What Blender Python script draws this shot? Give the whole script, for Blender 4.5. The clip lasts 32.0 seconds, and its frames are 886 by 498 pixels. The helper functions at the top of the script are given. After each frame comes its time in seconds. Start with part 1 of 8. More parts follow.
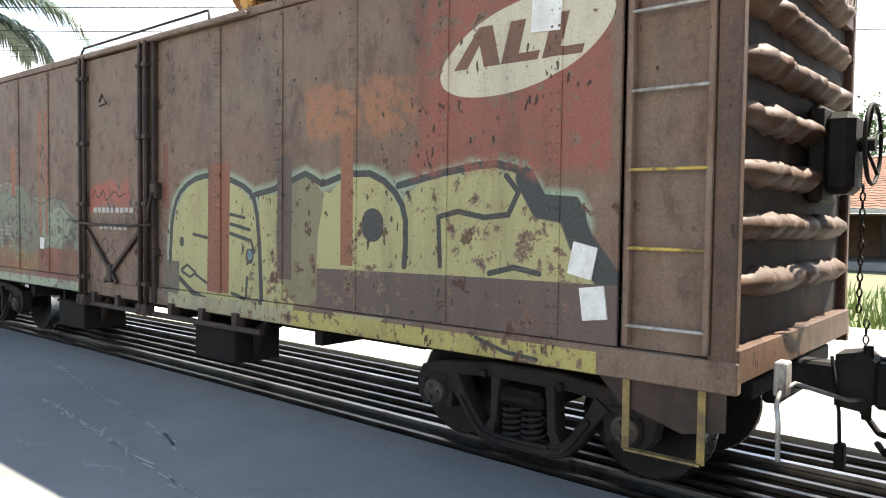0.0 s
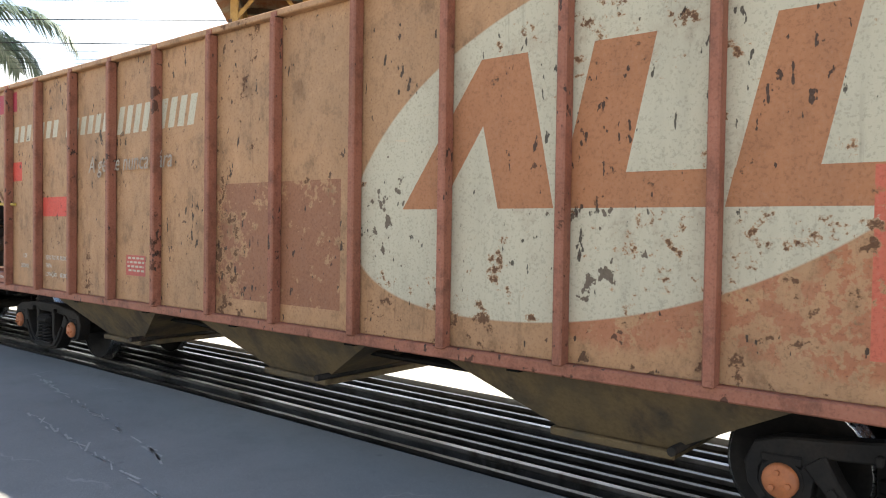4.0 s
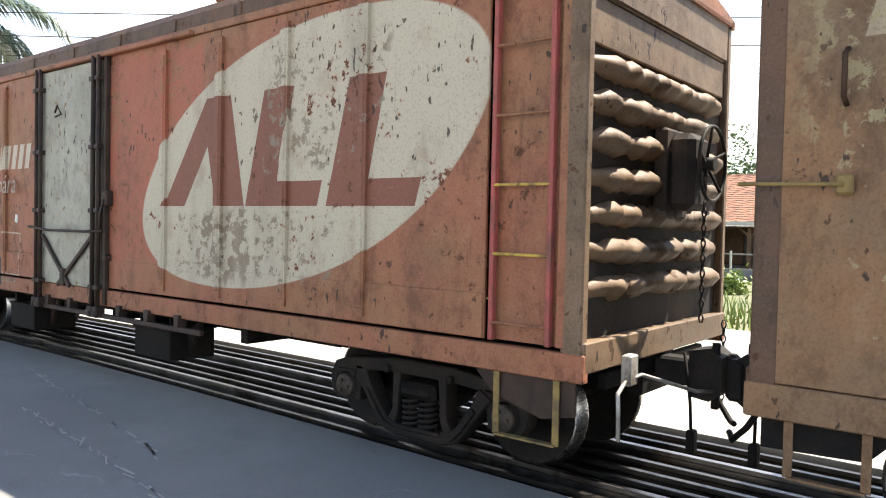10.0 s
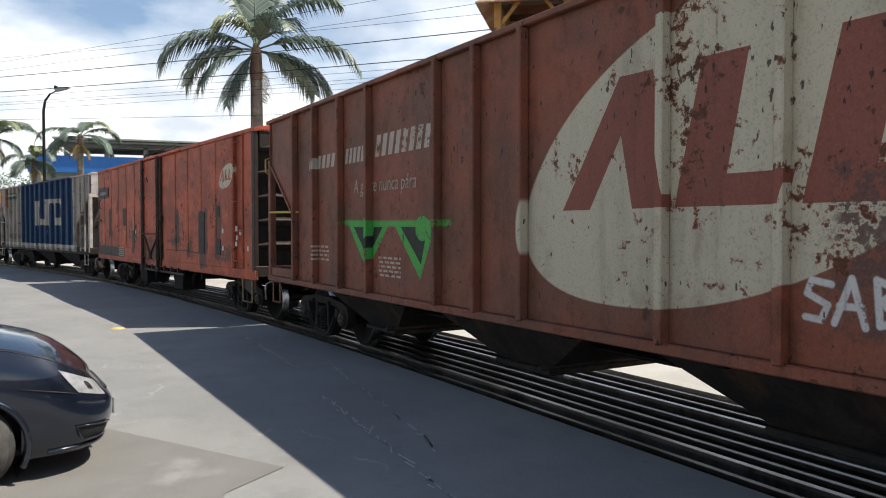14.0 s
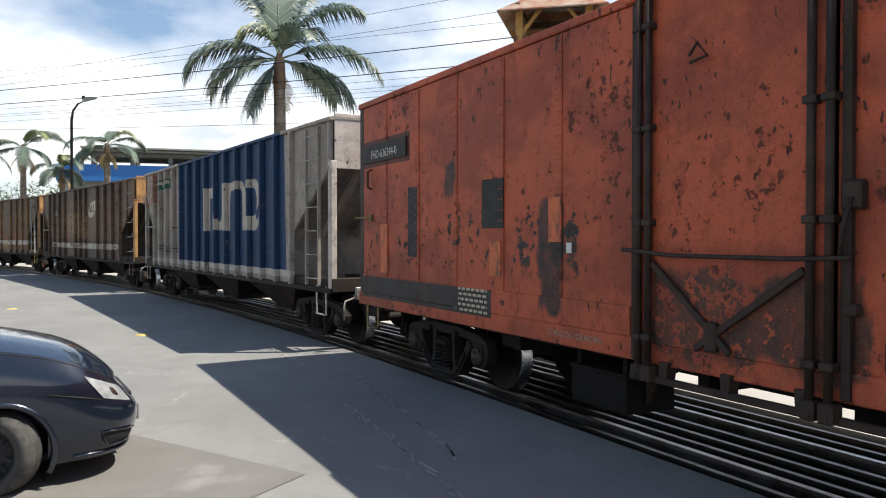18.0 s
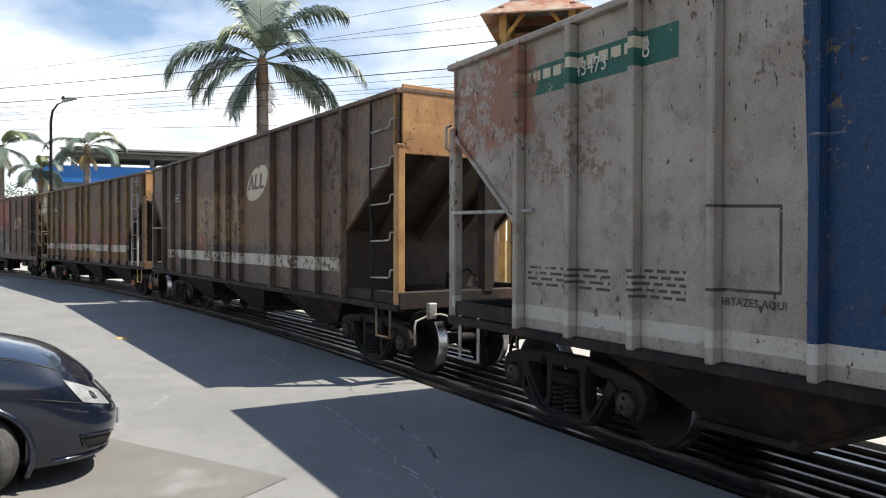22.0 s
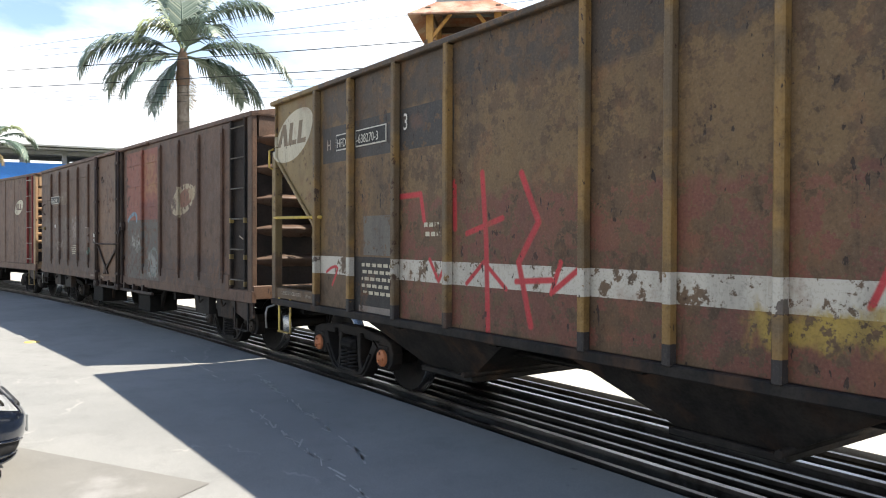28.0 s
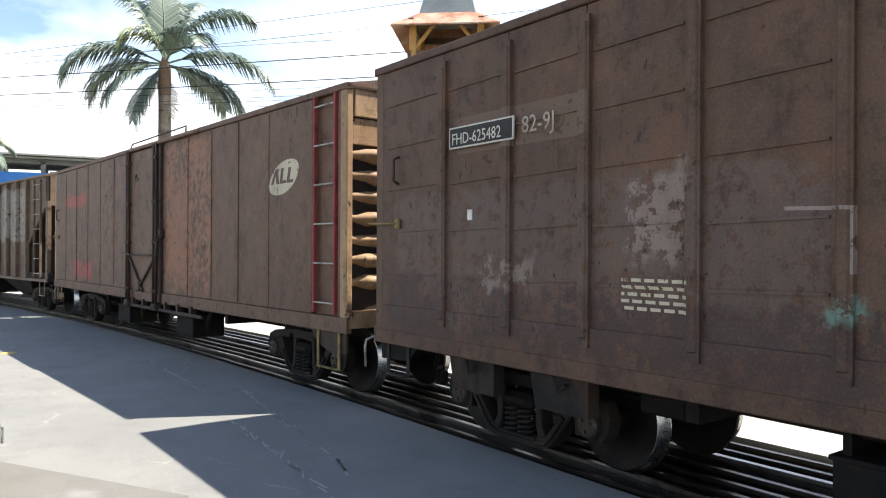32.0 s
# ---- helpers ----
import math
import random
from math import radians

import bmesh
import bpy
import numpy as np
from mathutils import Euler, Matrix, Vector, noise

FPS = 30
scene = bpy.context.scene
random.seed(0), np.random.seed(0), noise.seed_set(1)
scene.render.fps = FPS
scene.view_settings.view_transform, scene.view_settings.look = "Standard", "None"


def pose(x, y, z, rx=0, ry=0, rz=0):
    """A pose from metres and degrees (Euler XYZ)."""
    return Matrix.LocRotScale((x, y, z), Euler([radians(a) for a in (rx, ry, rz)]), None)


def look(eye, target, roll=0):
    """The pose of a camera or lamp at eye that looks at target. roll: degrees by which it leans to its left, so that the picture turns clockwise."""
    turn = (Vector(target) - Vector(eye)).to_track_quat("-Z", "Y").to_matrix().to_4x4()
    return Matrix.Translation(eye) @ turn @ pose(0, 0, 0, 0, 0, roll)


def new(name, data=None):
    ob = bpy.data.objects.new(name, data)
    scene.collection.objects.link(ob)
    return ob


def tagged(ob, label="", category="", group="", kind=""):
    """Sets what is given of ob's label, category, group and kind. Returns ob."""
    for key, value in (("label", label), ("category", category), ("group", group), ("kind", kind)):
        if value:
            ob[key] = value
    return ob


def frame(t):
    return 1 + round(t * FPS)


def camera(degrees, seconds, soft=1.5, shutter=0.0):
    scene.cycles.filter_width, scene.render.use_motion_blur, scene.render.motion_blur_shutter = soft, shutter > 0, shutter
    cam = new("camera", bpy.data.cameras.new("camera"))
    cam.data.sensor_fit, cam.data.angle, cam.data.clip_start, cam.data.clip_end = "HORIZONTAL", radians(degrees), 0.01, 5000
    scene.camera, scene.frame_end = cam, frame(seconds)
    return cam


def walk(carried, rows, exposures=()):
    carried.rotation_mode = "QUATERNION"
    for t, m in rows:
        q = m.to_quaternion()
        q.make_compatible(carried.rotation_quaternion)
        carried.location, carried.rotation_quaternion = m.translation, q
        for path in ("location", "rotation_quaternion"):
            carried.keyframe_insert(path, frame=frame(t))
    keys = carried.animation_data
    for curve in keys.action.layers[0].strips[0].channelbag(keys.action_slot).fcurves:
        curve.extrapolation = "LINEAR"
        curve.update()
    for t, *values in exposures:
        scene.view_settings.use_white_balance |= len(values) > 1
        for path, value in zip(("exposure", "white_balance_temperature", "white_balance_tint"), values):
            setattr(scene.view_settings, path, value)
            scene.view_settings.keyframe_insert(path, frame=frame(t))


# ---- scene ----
import itertools

# ---- camera ----
cam = camera(61.0, 32.0, soft=1.1)
HEADS = [
    (0.0, 41.07, -2.44, 0.71), (0.5, 41.19, -2.51, -0.2), (1.0, 40.96, -2.02, 0.05), (1.5, 41.08, -1.99, 0.0), (2.0, 41.0, -1.83, 0.19),
    (2.5, 40.75, -1.71, 0.61), (3.0, 40.64, -1.57, 0.99), (3.5, 40.44, -1.44, 0.99), (5.5, 39.88, -1.55, 0.77), (6.0, 39.86, -1.53, 1.0),
    (6.5, 39.78, -1.6, 1.04), (7.0, 39.88, -1.43, 1.26), (7.5, 39.81, -1.56, 0.94), (8.0, 39.86, -1.53, 1.05), (8.5, 39.7, -1.56, 1.31),
    (9.0, 39.78, -1.78, 0.95), (9.5, 39.81, -1.64, 1.23), (10.0, 39.99, -1.66, 1.26), (10.5, 40.53, -2.0, 0.87), (11.0, 43.69, -2.23, 0.5),
    (11.5, 48.09, -2.37, 0.35), (12.0, 52.26, -2.35, 0.05), (12.5, 53.67, -2.48, -0.25), (13.0, 53.86, -2.35, 0.05), (13.5, 55.34, -2.05, 0.46),
    (14.0, 60.03, -1.56, 0.01), (14.5, 61.66, -0.94, -0.17), (16.5, 62.06, -0.99, -0.09), (17.0, 61.86, -0.99, -0.02), (17.5, 61.66, -0.98, 0.03),
    (18.0, 61.67, -0.97, 0.02), (18.5, 61.7, -0.94, 0.0), (19.0, 61.46, -0.85, -0.02), (19.5, 61.16, -0.86, 0.0), (20.0, 60.9, -0.76, 0.0),
    (20.5, 60.67, -0.68, 0.07), (21.0, 60.65, -0.69, 0.1), (21.5, 60.44, -0.71, 0.19), (22.0, 60.39, -0.75, 0.17), (22.5, 60.46, -0.75, 0.21),
    (23.0, 60.34, -0.75, 0.19), (23.5, 59.45, -0.73, 0.41), (24.0, 58.8, -0.75, 0.47), (24.5, 58.79, -0.82, 0.36), (25.0, 58.09, -0.77, 0.17),
    (25.5, 57.79, -0.8, -0.07), (26.0, 57.35, -0.76, -0.14), (26.5, 56.83, -0.69, -0.05), (28.5, 54.38, -0.81, 0.12), (29.0, 54.15, -0.83, 0.0),
    (29.5, 53.78, -0.77, 0.26), (30.0, 53.64, -0.43, -0.05), (30.5, 53.66, -0.17, -0.18), (31.0, 53.79, -0.15, -0.34), (31.5, 53.7, -0.18, -0.33),
    (32.0, 53.53, 0.02, 0.3)]
EYE = (0.0, 0.0, 1.8)
EXPOSURES = [(0.0, 1.85, 6850, 8), (2.0, 2.02, 6800, 8), (3.0, 1.88, 6900, 8), (3.5, 1.66, 6950, 8), (6.0, 1.92, 7000, 9), (7.0, 1.7, 7000, 10), (8.0, 1.92, 6950, 10), (9.0, 2.24, 6950, 9), (10.2, 1.68, 6900, 10), (11.0, 1.66, 6850, 10), (11.5, 1.48, 6800, 10), (13.1, 1.15, 6700, 10), (14.0, 0.5, 6600, 10), (14.5, 0.45, 6550, 10), (17.0, 0.58, 6600, 10), (19.0, 0.58, 6600, 10), (20.0, 0.48, 6550, 10), (21.0, 0.66, 6550, 10), (22.0, 0.70, 6550, 10), (23.0, 0.72, 6550, 10), (24.0, 1.05, 6600, 10), (26.0, 1.10, 6650, 10), (28.5, 1.34, 6700, 9), (30.0, 1.07, 6600, 9), (31.0, 1.08, 6600, 9), (32.0, 1.27, 6650, 9)]
walk(cam, [(t, pose(*EYE, 90 + tilt, 0, yaw) @ pose(0, 0, 0, 0, 0, lean)) for t, yaw, tilt, lean in HEADS], EXPOSURES)

# ---- light ----
SUN_WAY = Vector((0.98, 2.06, 3.65)).normalized()


def make_world():
    w = bpy.data.worlds.new("sky")
    scene.world = w
    w.use_nodes = True
    nt = w.node_tree
    nt.nodes.clear()
    out = nt.nodes.new("ShaderNodeOutputWorld")
    bg = nt.nodes.new("ShaderNodeBackground")
    sky = nt.nodes.new("ShaderNodeTexSky")
    sky.sky_type = "NISHITA"
    sky.sun_disc = False
    sky.sun_elevation = math.asin(SUN_WAY.z)
    sky.sun_rotation = math.atan2(SUN_WAY.x, SUN_WAY.y)
    sky.air_density, sky.dust_density = 1.0, 0.6
    co = nt.nodes.new("ShaderNodeTexCoord")
    mp = nt.nodes.new("ShaderNodeMapping")
    mp.inputs["Scale"].default_value = (1.0, 1.0, 2.6)
    mp.inputs["Location"].default_value = (0.35, 0.2, 0.1)
    n1 = nt.nodes.new("ShaderNodeTexNoise")
    n1.inputs["Scale"].default_value, n1.inputs["Detail"].default_value, n1.inputs["Roughness"].default_value = 2.6, 8.0, 0.56
    ramp = nt.nodes.new("ShaderNodeValToRGB")
    ramp.color_ramp.elements[0].position, ramp.color_ramp.elements[1].position = 0.33, 0.56
    mix = nt.nodes.new("ShaderNodeMix")
    mix.data_type = "RGBA"
    mix.inputs[7].default_value = (9.6, 10.1, 10.7, 1)
    ln = nt.links.new
    ln(co.outputs["Generated"], mp.inputs["Vector"])
    ln(mp.outputs["Vector"], n1.inputs["Vector"])
    ln(n1.outputs["Fac"], ramp.inputs["Fac"])
    # clouds lie along the horizon and thin out overhead
    sep = nt.nodes.new("ShaderNodeSeparateXYZ")
    ln(co.outputs["Generated"], sep.inputs[0])
    thin = nt.nodes.new("ShaderNodeMapRange")
    thin.interpolation_type = "SMOOTHSTEP"
    thin.inputs["From Min"].default_value, thin.inputs["From Max"].default_value = 0.42, 0.17
    ln(sep.outputs[2], thin.inputs["Value"])
    mul = nt.nodes.new("ShaderNodeMath")
    mul.operation = "MULTIPLY"
    ln(ramp.outputs["Color"], mul.inputs[0])
    ln(thin.outputs["Result"], mul.inputs[1])
    ln(mul.outputs[0], mix.inputs[0])
    # thin high haze lifts the blue
    lift = nt.nodes.new("ShaderNodeVectorMath")
    lift.operation = "SCALE"
    lift.inputs["Scale"].default_value = 1.36
    ln(sky.outputs["Color"], lift.inputs[0])
    ln(lift.outputs[0], mix.inputs[6])
    # grey bellies in the cloud
    n2 = nt.nodes.new("ShaderNodeTexNoise")
    n2.inputs["Scale"].default_value, n2.inputs["Detail"].default_value = 6.5, 7.0
    ln(mp.outputs["Vector"], n2.inputs["Vector"])
    body = nt.nodes.new("ShaderNodeMix")
    body.data_type = "RGBA"
    body.inputs[6].default_value, body.inputs[7].default_value = (7.3, 8.0, 9.0, 1), (13.0, 13.2, 13.4, 1)
    soft = nt.nodes.new("ShaderNodeMapRange")
    soft.inputs["From Min"].default_value, soft.inputs["From Max"].default_value = 0.34, 0.60
    ln(n2.outputs["Fac"], soft.inputs["Value"])
    ln(soft.outputs["Result"], body.inputs[0])
    ln(body.outputs[2], mix.inputs[7])
    ln(mix.outputs[2], bg.inputs["Color"])
    bg.inputs["Strength"].default_value = 0.078
    ln(bg.outputs["Background"], out.inputs["Surface"])


make_world()
sun = new("sun", bpy.data.lights.new("sun", "SUN"))
sun.data.energy, sun.data.angle, sun.data.color = 5.0, radians(0.55), (1.0, 0.95, 0.86)
sun.matrix_world = look(SUN_WAY * 50, (0, 0, 0))

# ---- node helpers ----


class Nodes:
    """A small writer of node trees: values are numbers or sockets."""

    def __init__(self, name):
        self.mat = bpy.data.materials.new(name)
        self.mat.use_nodes = True
        self.nt = self.mat.node_tree
        self.nt.nodes.clear()
        self.out = self.nt.nodes.new("ShaderNodeOutputMaterial")
        self.b = self.nt.nodes.new("ShaderNodeBsdfPrincipled")
        self.nt.links.new(self.b.outputs[0], self.out.inputs[0])
        self.co = self.nt.nodes.new("ShaderNodeTexCoord").outputs["Object"]
        s = self.nt.nodes.new("ShaderNodeSeparateXYZ")
        self.nt.links.new(self.co, s.inputs[0])
        self.x, self.y, self.z = s.outputs

    def put(self, sock, v):
        if isinstance(v, bpy.types.NodeSocket):
            self.nt.links.new(v, sock)
        elif isinstance(v, (tuple, list)) and sock.type == "RGBA":
            sock.default_value = (*v[:3], 1)
        else:
            sock.default_value = v

    def m(self, op, a, b=0.0, c=0.0, clamp=False):
        n = self.nt.nodes.new("ShaderNodeMath")
        n.operation, n.use_clamp = op, clamp
        self.put(n.inputs[0], a), self.put(n.inputs[1], b), self.put(n.inputs[2], c)
        return n.outputs[0]

    def vec(self, x, y, z):
        n = self.nt.nodes.new("ShaderNodeCombineXYZ")
        self.put(n.inputs[0], x), self.put(n.inputs[1], y), self.put(n.inputs[2], z)
        return n.outputs[0]

    def scaled(self, sx, sy, sz, shift=0.0):
        return self.vec(self.m("MULTIPLY_ADD", self.x, sx, shift), self.m("MULTIPLY", self.y, sy), self.m("MULTIPLY", self.z, sz))

    def noise(self, vec, scale, detail=4.0, rough=0.55):
        n = self.nt.nodes.new("ShaderNodeTexNoise")
        self.put(n.inputs["Vector"], vec)
        n.inputs["Scale"].default_value, n.inputs["Detail"].default_value, n.inputs["Roughness"].default_value = scale, detail, rough
        return n.outputs["Fac"]

    def step(self, v, lo, hi):
        n = self.nt.nodes.new("ShaderNodeMapRange")
        n.interpolation_type = "SMOOTHSTEP"
        self.put(n.inputs["Value"], v)
        n.inputs["From Min"].default_value, n.inputs["From Max"].default_value = lo, hi
        return n.outputs["Result"]

    def mix(self, f, a, b):
        n = self.nt.nodes.new("ShaderNodeMix")
        n.data_type = "RGBA"
        self.put(n.inputs[0], f), self.put(n.inputs[6], a), self.put(n.inputs[7], b)
        return n.outputs[2]

    def rnd(self):
        return self.nt.nodes.new("ShaderNodeObjectInfo").outputs["Random"]

    def island(self):
        return self.nt.nodes.new("ShaderNodeNewGeometry").outputs["Random Per Island"]

    def bump(self, h, strength=0.3, dist=0.01):
        n = self.nt.nodes.new("ShaderNodeBump")
        n.inputs["Strength"].default_value, n.inputs["Distance"].default_value = strength, dist
        self.put(n.inputs["Height"], h)
        self.nt.links.new(n.outputs[0], self.b.inputs["Normal"])

    def done(self, color, rough=0.7, metal=0.0):
        self.put(self.b.inputs["Base Color"], color), self.put(self.b.inputs["Roughness"], rough), self.put(self.b.inputs["Metallic"], metal)
        return self.mat


def surface(name, c1, c2, scale=3.0, rough=0.7, metal=0.0, fine=30.0, bump=0.25, dist=0.006, stain=None, stain_scale=1.5, vary=0.0):
    """A weathered plain surface: two tones, a fine grain and an optional stain."""
    n = Nodes(name)
    if max(c1) < 0.06:
        n.put(n.b.inputs["Specular IOR Level"], 0.22)
    a = n.noise(n.co, scale, 5, 0.6)
    f = n.noise(n.co, fine, 3, 0.6)
    col = n.mix(n.step(a, 0.35, 0.68), c1, c2)
    col = n.mix(n.m("MULTIPLY", n.step(f, 0.4, 0.75), 0.35), col, tuple(0.55 * v for v in c1))
    if stain:
        s = n.noise(n.scaled(1, 1, 0.5, 7.3), stain_scale, 6, 0.65)
        col = n.mix(n.m("MULTIPLY", n.step(s, 0.5, 0.66), 0.85), col, stain)
    if vary:
        col = n.mix(n.m("MULTIPLY", n.rnd(), vary), col, tuple(0.35 * v for v in c1))
    n.bump(f, bump, dist)
    return n.done(col, n.m("MULTIPLY_ADD", f, 0.25, rough - 0.12, clamp=True), metal)


class MarkGroup(Nodes):
    """A node group that lays a few painted marks over a colour."""

    def __init__(self, name):
        self.nt = bpy.data.node_groups.new(name, "ShaderNodeTree")
        for label in ("X", "Y", "Z", "Colour", "Chip", "Patch", "Mottle"):
            self.nt.interface.new_socket(label, in_out="INPUT", socket_type="NodeSocketColor" if label == "Colour" else "NodeSocketFloat")
        self.nt.interface.new_socket("Colour", in_out="OUTPUT", socket_type="NodeSocketColor")
        self.nt.interface.new_socket("Last", in_out="OUTPUT", socket_type="NodeSocketFloat")
        self.x, self.y, self.z, self.col, self.chip, self.patch, self.mottle = self.nt.nodes.new("NodeGroupInput").outputs[:7]
        self.out = self.nt.nodes.new("NodeGroupOutput")


def paint_marks(n, marks, seed):
    """Stencils, emblems and spray, one over the other; each waits for the one before it, which keeps the shader small."""
    col, chip, patch, mottle = n.col, n.chip, n.patch, n.mottle
    x_free, z_free, k = n.x, n.z, None
    for mk in marks:
        kind, wear, colour = mk[0], mk[1], mk[2]
        v = mk[3:]
        if k is not None:
            n.x, n.z = n.m("MULTIPLY_ADD", k, 1e-7, x_free), n.m("MULTIPLY_ADD", k, 1e-7, z_free)
        if kind == "ell":
            cx, cz, a, b, sh = v
            dz = n.m("SUBTRACT", n.z, cz)
            dx = n.m("SUBTRACT", n.m("SUBTRACT", n.x, cx), n.m("MULTIPLY", dz, sh))
            q = n.m("ADD", n.m("POWER", n.m("ABSOLUTE", n.m("DIVIDE", dx, a)), 2.2), n.m("POWER", n.m("ABSOLUTE", n.m("DIVIDE", dz, b)), 2.2))
            k = n.step(q, 1.015, 0.985)
        elif kind == "ring":
            cx, cz, a, b, sh, wd = v
            dz = n.m("SUBTRACT", n.z, cz)
            dx = n.m("SUBTRACT", n.m("SUBTRACT", n.x, cx), n.m("MULTIPLY", dz, sh))
            q = n.m("SQRT", n.m("ADD", n.m("POWER", n.m("ABSOLUTE", n.m("DIVIDE", dx, a)), 2.0), n.m("POWER", n.m("ABSOLUTE", n.m("DIVIDE", dz, b)), 2.0)))
            k = n.step(n.m("ABSOLUTE", n.m("SUBTRACT", q, 1.0)), wd, wd * 0.6)
        elif kind == "par":
            x0, x1, z0, z1, sh = v
            xs = n.m("SUBTRACT", n.x, n.m("MULTIPLY", n.m("SUBTRACT", n.z, z0), sh))
            k = n.m("MULTIPLY", n.m("MULTIPLY", n.m("GREATER_THAN", xs, x0), n.m("LESS_THAN", xs, x1)), n.m("MULTIPLY", n.m("GREATER_THAN", n.z, z0), n.m("LESS_THAN", n.z, z1)))
        elif kind == "tri":
            x0, x1, z0, z1, sh = v
            u = n.m("DIVIDE", n.m("SUBTRACT", n.z, z0), z1 - z0)
            xm = n.m("SUBTRACT", n.x, n.m("MULTIPLY", n.m("SUBTRACT", n.z, z0), sh))
            half = n.m("MULTIPLY", n.m("SUBTRACT", 1.0, u), (x1 - x0) / 2)
            k = n.m("MULTIPLY", n.m("LESS_THAN", n.m("ABSOLUTE", n.m("SUBTRACT", xm, (x0 + x1) / 2)), half), n.m("MULTIPLY", n.m("GREATER_THAN", u, 0.0), n.m("LESS_THAN", u, 1.0)))
        elif kind == "poly":
            c = [sum(q[i] for q in v[0]) / len(v[0]) for i in (0, 1)]
            k = 1.0
            for (xa, za), (xb, zb) in zip(v[0], v[0][1:] + v[0][:1]):
                ln = math.hypot(xb - xa, zb - za)
                nx, nz = (zb - za) / ln, (xa - xb) / ln
                if (c[0] - xa) * nx + (c[1] - za) * nz < 0:
                    nx, nz = -nx, -nz
                k = n.m("MULTIPLY", k, n.m("GREATER_THAN", n.m("MULTIPLY_ADD", n.x, nx, n.m("MULTIPLY", n.z, nz)), xa * nx + za * nz))
        elif kind == "line":
            pts, wd = v[0], v[1]
            best = None
            for (xa, za), (xb, zb) in zip(pts, pts[1:]):
                dx, dz = xb - xa, zb - za
                px, pz = n.m("SUBTRACT", n.x, xa), n.m("SUBTRACT", n.z, za)
                if best is not None:
                    px, pz = n.m("MULTIPLY_ADD", best, 1e-7, px), n.m("MULTIPLY_ADD", best, 1e-7, pz)
                h = n.m("DIVIDE", n.m("MULTIPLY_ADD", px, dx, n.m("MULTIPLY", pz, dz)), dx * dx + dz * dz, clamp=True)
                ux, uz = n.m("MULTIPLY_ADD", h, -dx, px), n.m("MULTIPLY_ADD", h, -dz, pz)
                q = n.m("MULTIPLY_ADD", ux, ux, n.m("MULTIPLY", uz, uz))
                best = q if best is None else n.m("MINIMUM", best, q)
            soft = v[2] if len(v) > 2 else 0.8
            k = n.step(n.m("SQRT", best), wd, wd * soft)
        elif kind == "bars":
            x0, x1, z0, z1, rows, cells = v
            u = n.m("FRACT", n.m("MULTIPLY", n.m("SUBTRACT", n.z, z0), rows / (z1 - z0)))
            w = n.m("FRACT", n.m("ADD", n.m("MULTIPLY", n.m("SUBTRACT", n.x, x0), cells / (x1 - x0)), n.m("MULTIPLY", n.m("FLOOR", n.m("MULTIPLY", n.m("SUBTRACT", n.z, z0), rows / (z1 - z0))), 0.37)))
            box = n.m("MULTIPLY", n.m("MULTIPLY", n.m("GREATER_THAN", n.x, x0), n.m("LESS_THAN", n.x, x1)), n.m("MULTIPLY", n.m("GREATER_THAN", n.z, z0), n.m("LESS_THAN", n.z, z1)))
            k = n.m("MULTIPLY", box, n.m("MULTIPLY", n.m("GREATER_THAN", u, 0.52), n.m("GREATER_THAN", w, 0.26)))
        elif kind == "drip":
            x0, x1, z0, z1 = v
            edge = n.noise(n.scaled(1, 1, 0.6, seed + 40), 4.0, 4, 0.6)
            xe = n.m("MULTIPLY_ADD", n.m("SUBTRACT", edge, 0.5), 0.35, n.x)
            ze = n.m("MULTIPLY_ADD", n.m("SUBTRACT", edge, 0.5), 0.5, n.z)
            k = n.m("MULTIPLY", n.m("MULTIPLY", n.step(xe, x0 - 0.04, x0 + 0.04), n.step(xe, x1 + 0.04, x1 - 0.04)), n.m("MULTIPLY", n.step(ze, z0 - 0.05, z0 + 0.05), n.step(ze, z1 + 0.05, z1 - 0.05)))
            k = n.m("MULTIPLY", k, n.m("MULTIPLY_ADD", n.step(mottle, 0.3, 0.6), 0.35, 0.6))
        elif kind == "flake":
            x0, x1, z0, z1 = v
            box = n.m("MULTIPLY", n.m("MULTIPLY", n.step(n.x, x0, x0 + 0.5), n.step(n.x, x1, x1 - 0.5)), n.m("MULTIPLY", n.step(n.z, z0, z0 + 0.3), n.step(n.z, z1, z1 - 0.3)))
            far = n.noise(n.scaled(1.2, 1.2, 0.45, seed + 31), 1.6, 3, 0.6)
            k = n.m("MULTIPLY", box, n.step(n.m("ADD", chip, n.m("MULTIPLY", n.m("SUBTRACT", far, 0.5), 0.7)), 0.60, 0.64))
        if wear > 0:
            k = n.m("MULTIPLY", k, n.step(chip, 0.30 + 0.3 * wear, 0.25 + 0.3 * wear)) if wear > 0.9 else n.m("MULTIPLY", k, n.m("SUBTRACT", 1.0, n.m("MULTIPLY", n.step(n.m("ADD", chip, n.m("MULTIPLY", n.m("SUBTRACT", patch, 0.5), 0.6)), 0.70 - 0.3 * wear, 0.75 - 0.3 * wear), 0.95)))
        col = n.mix(k, col, colour)
    return col, k


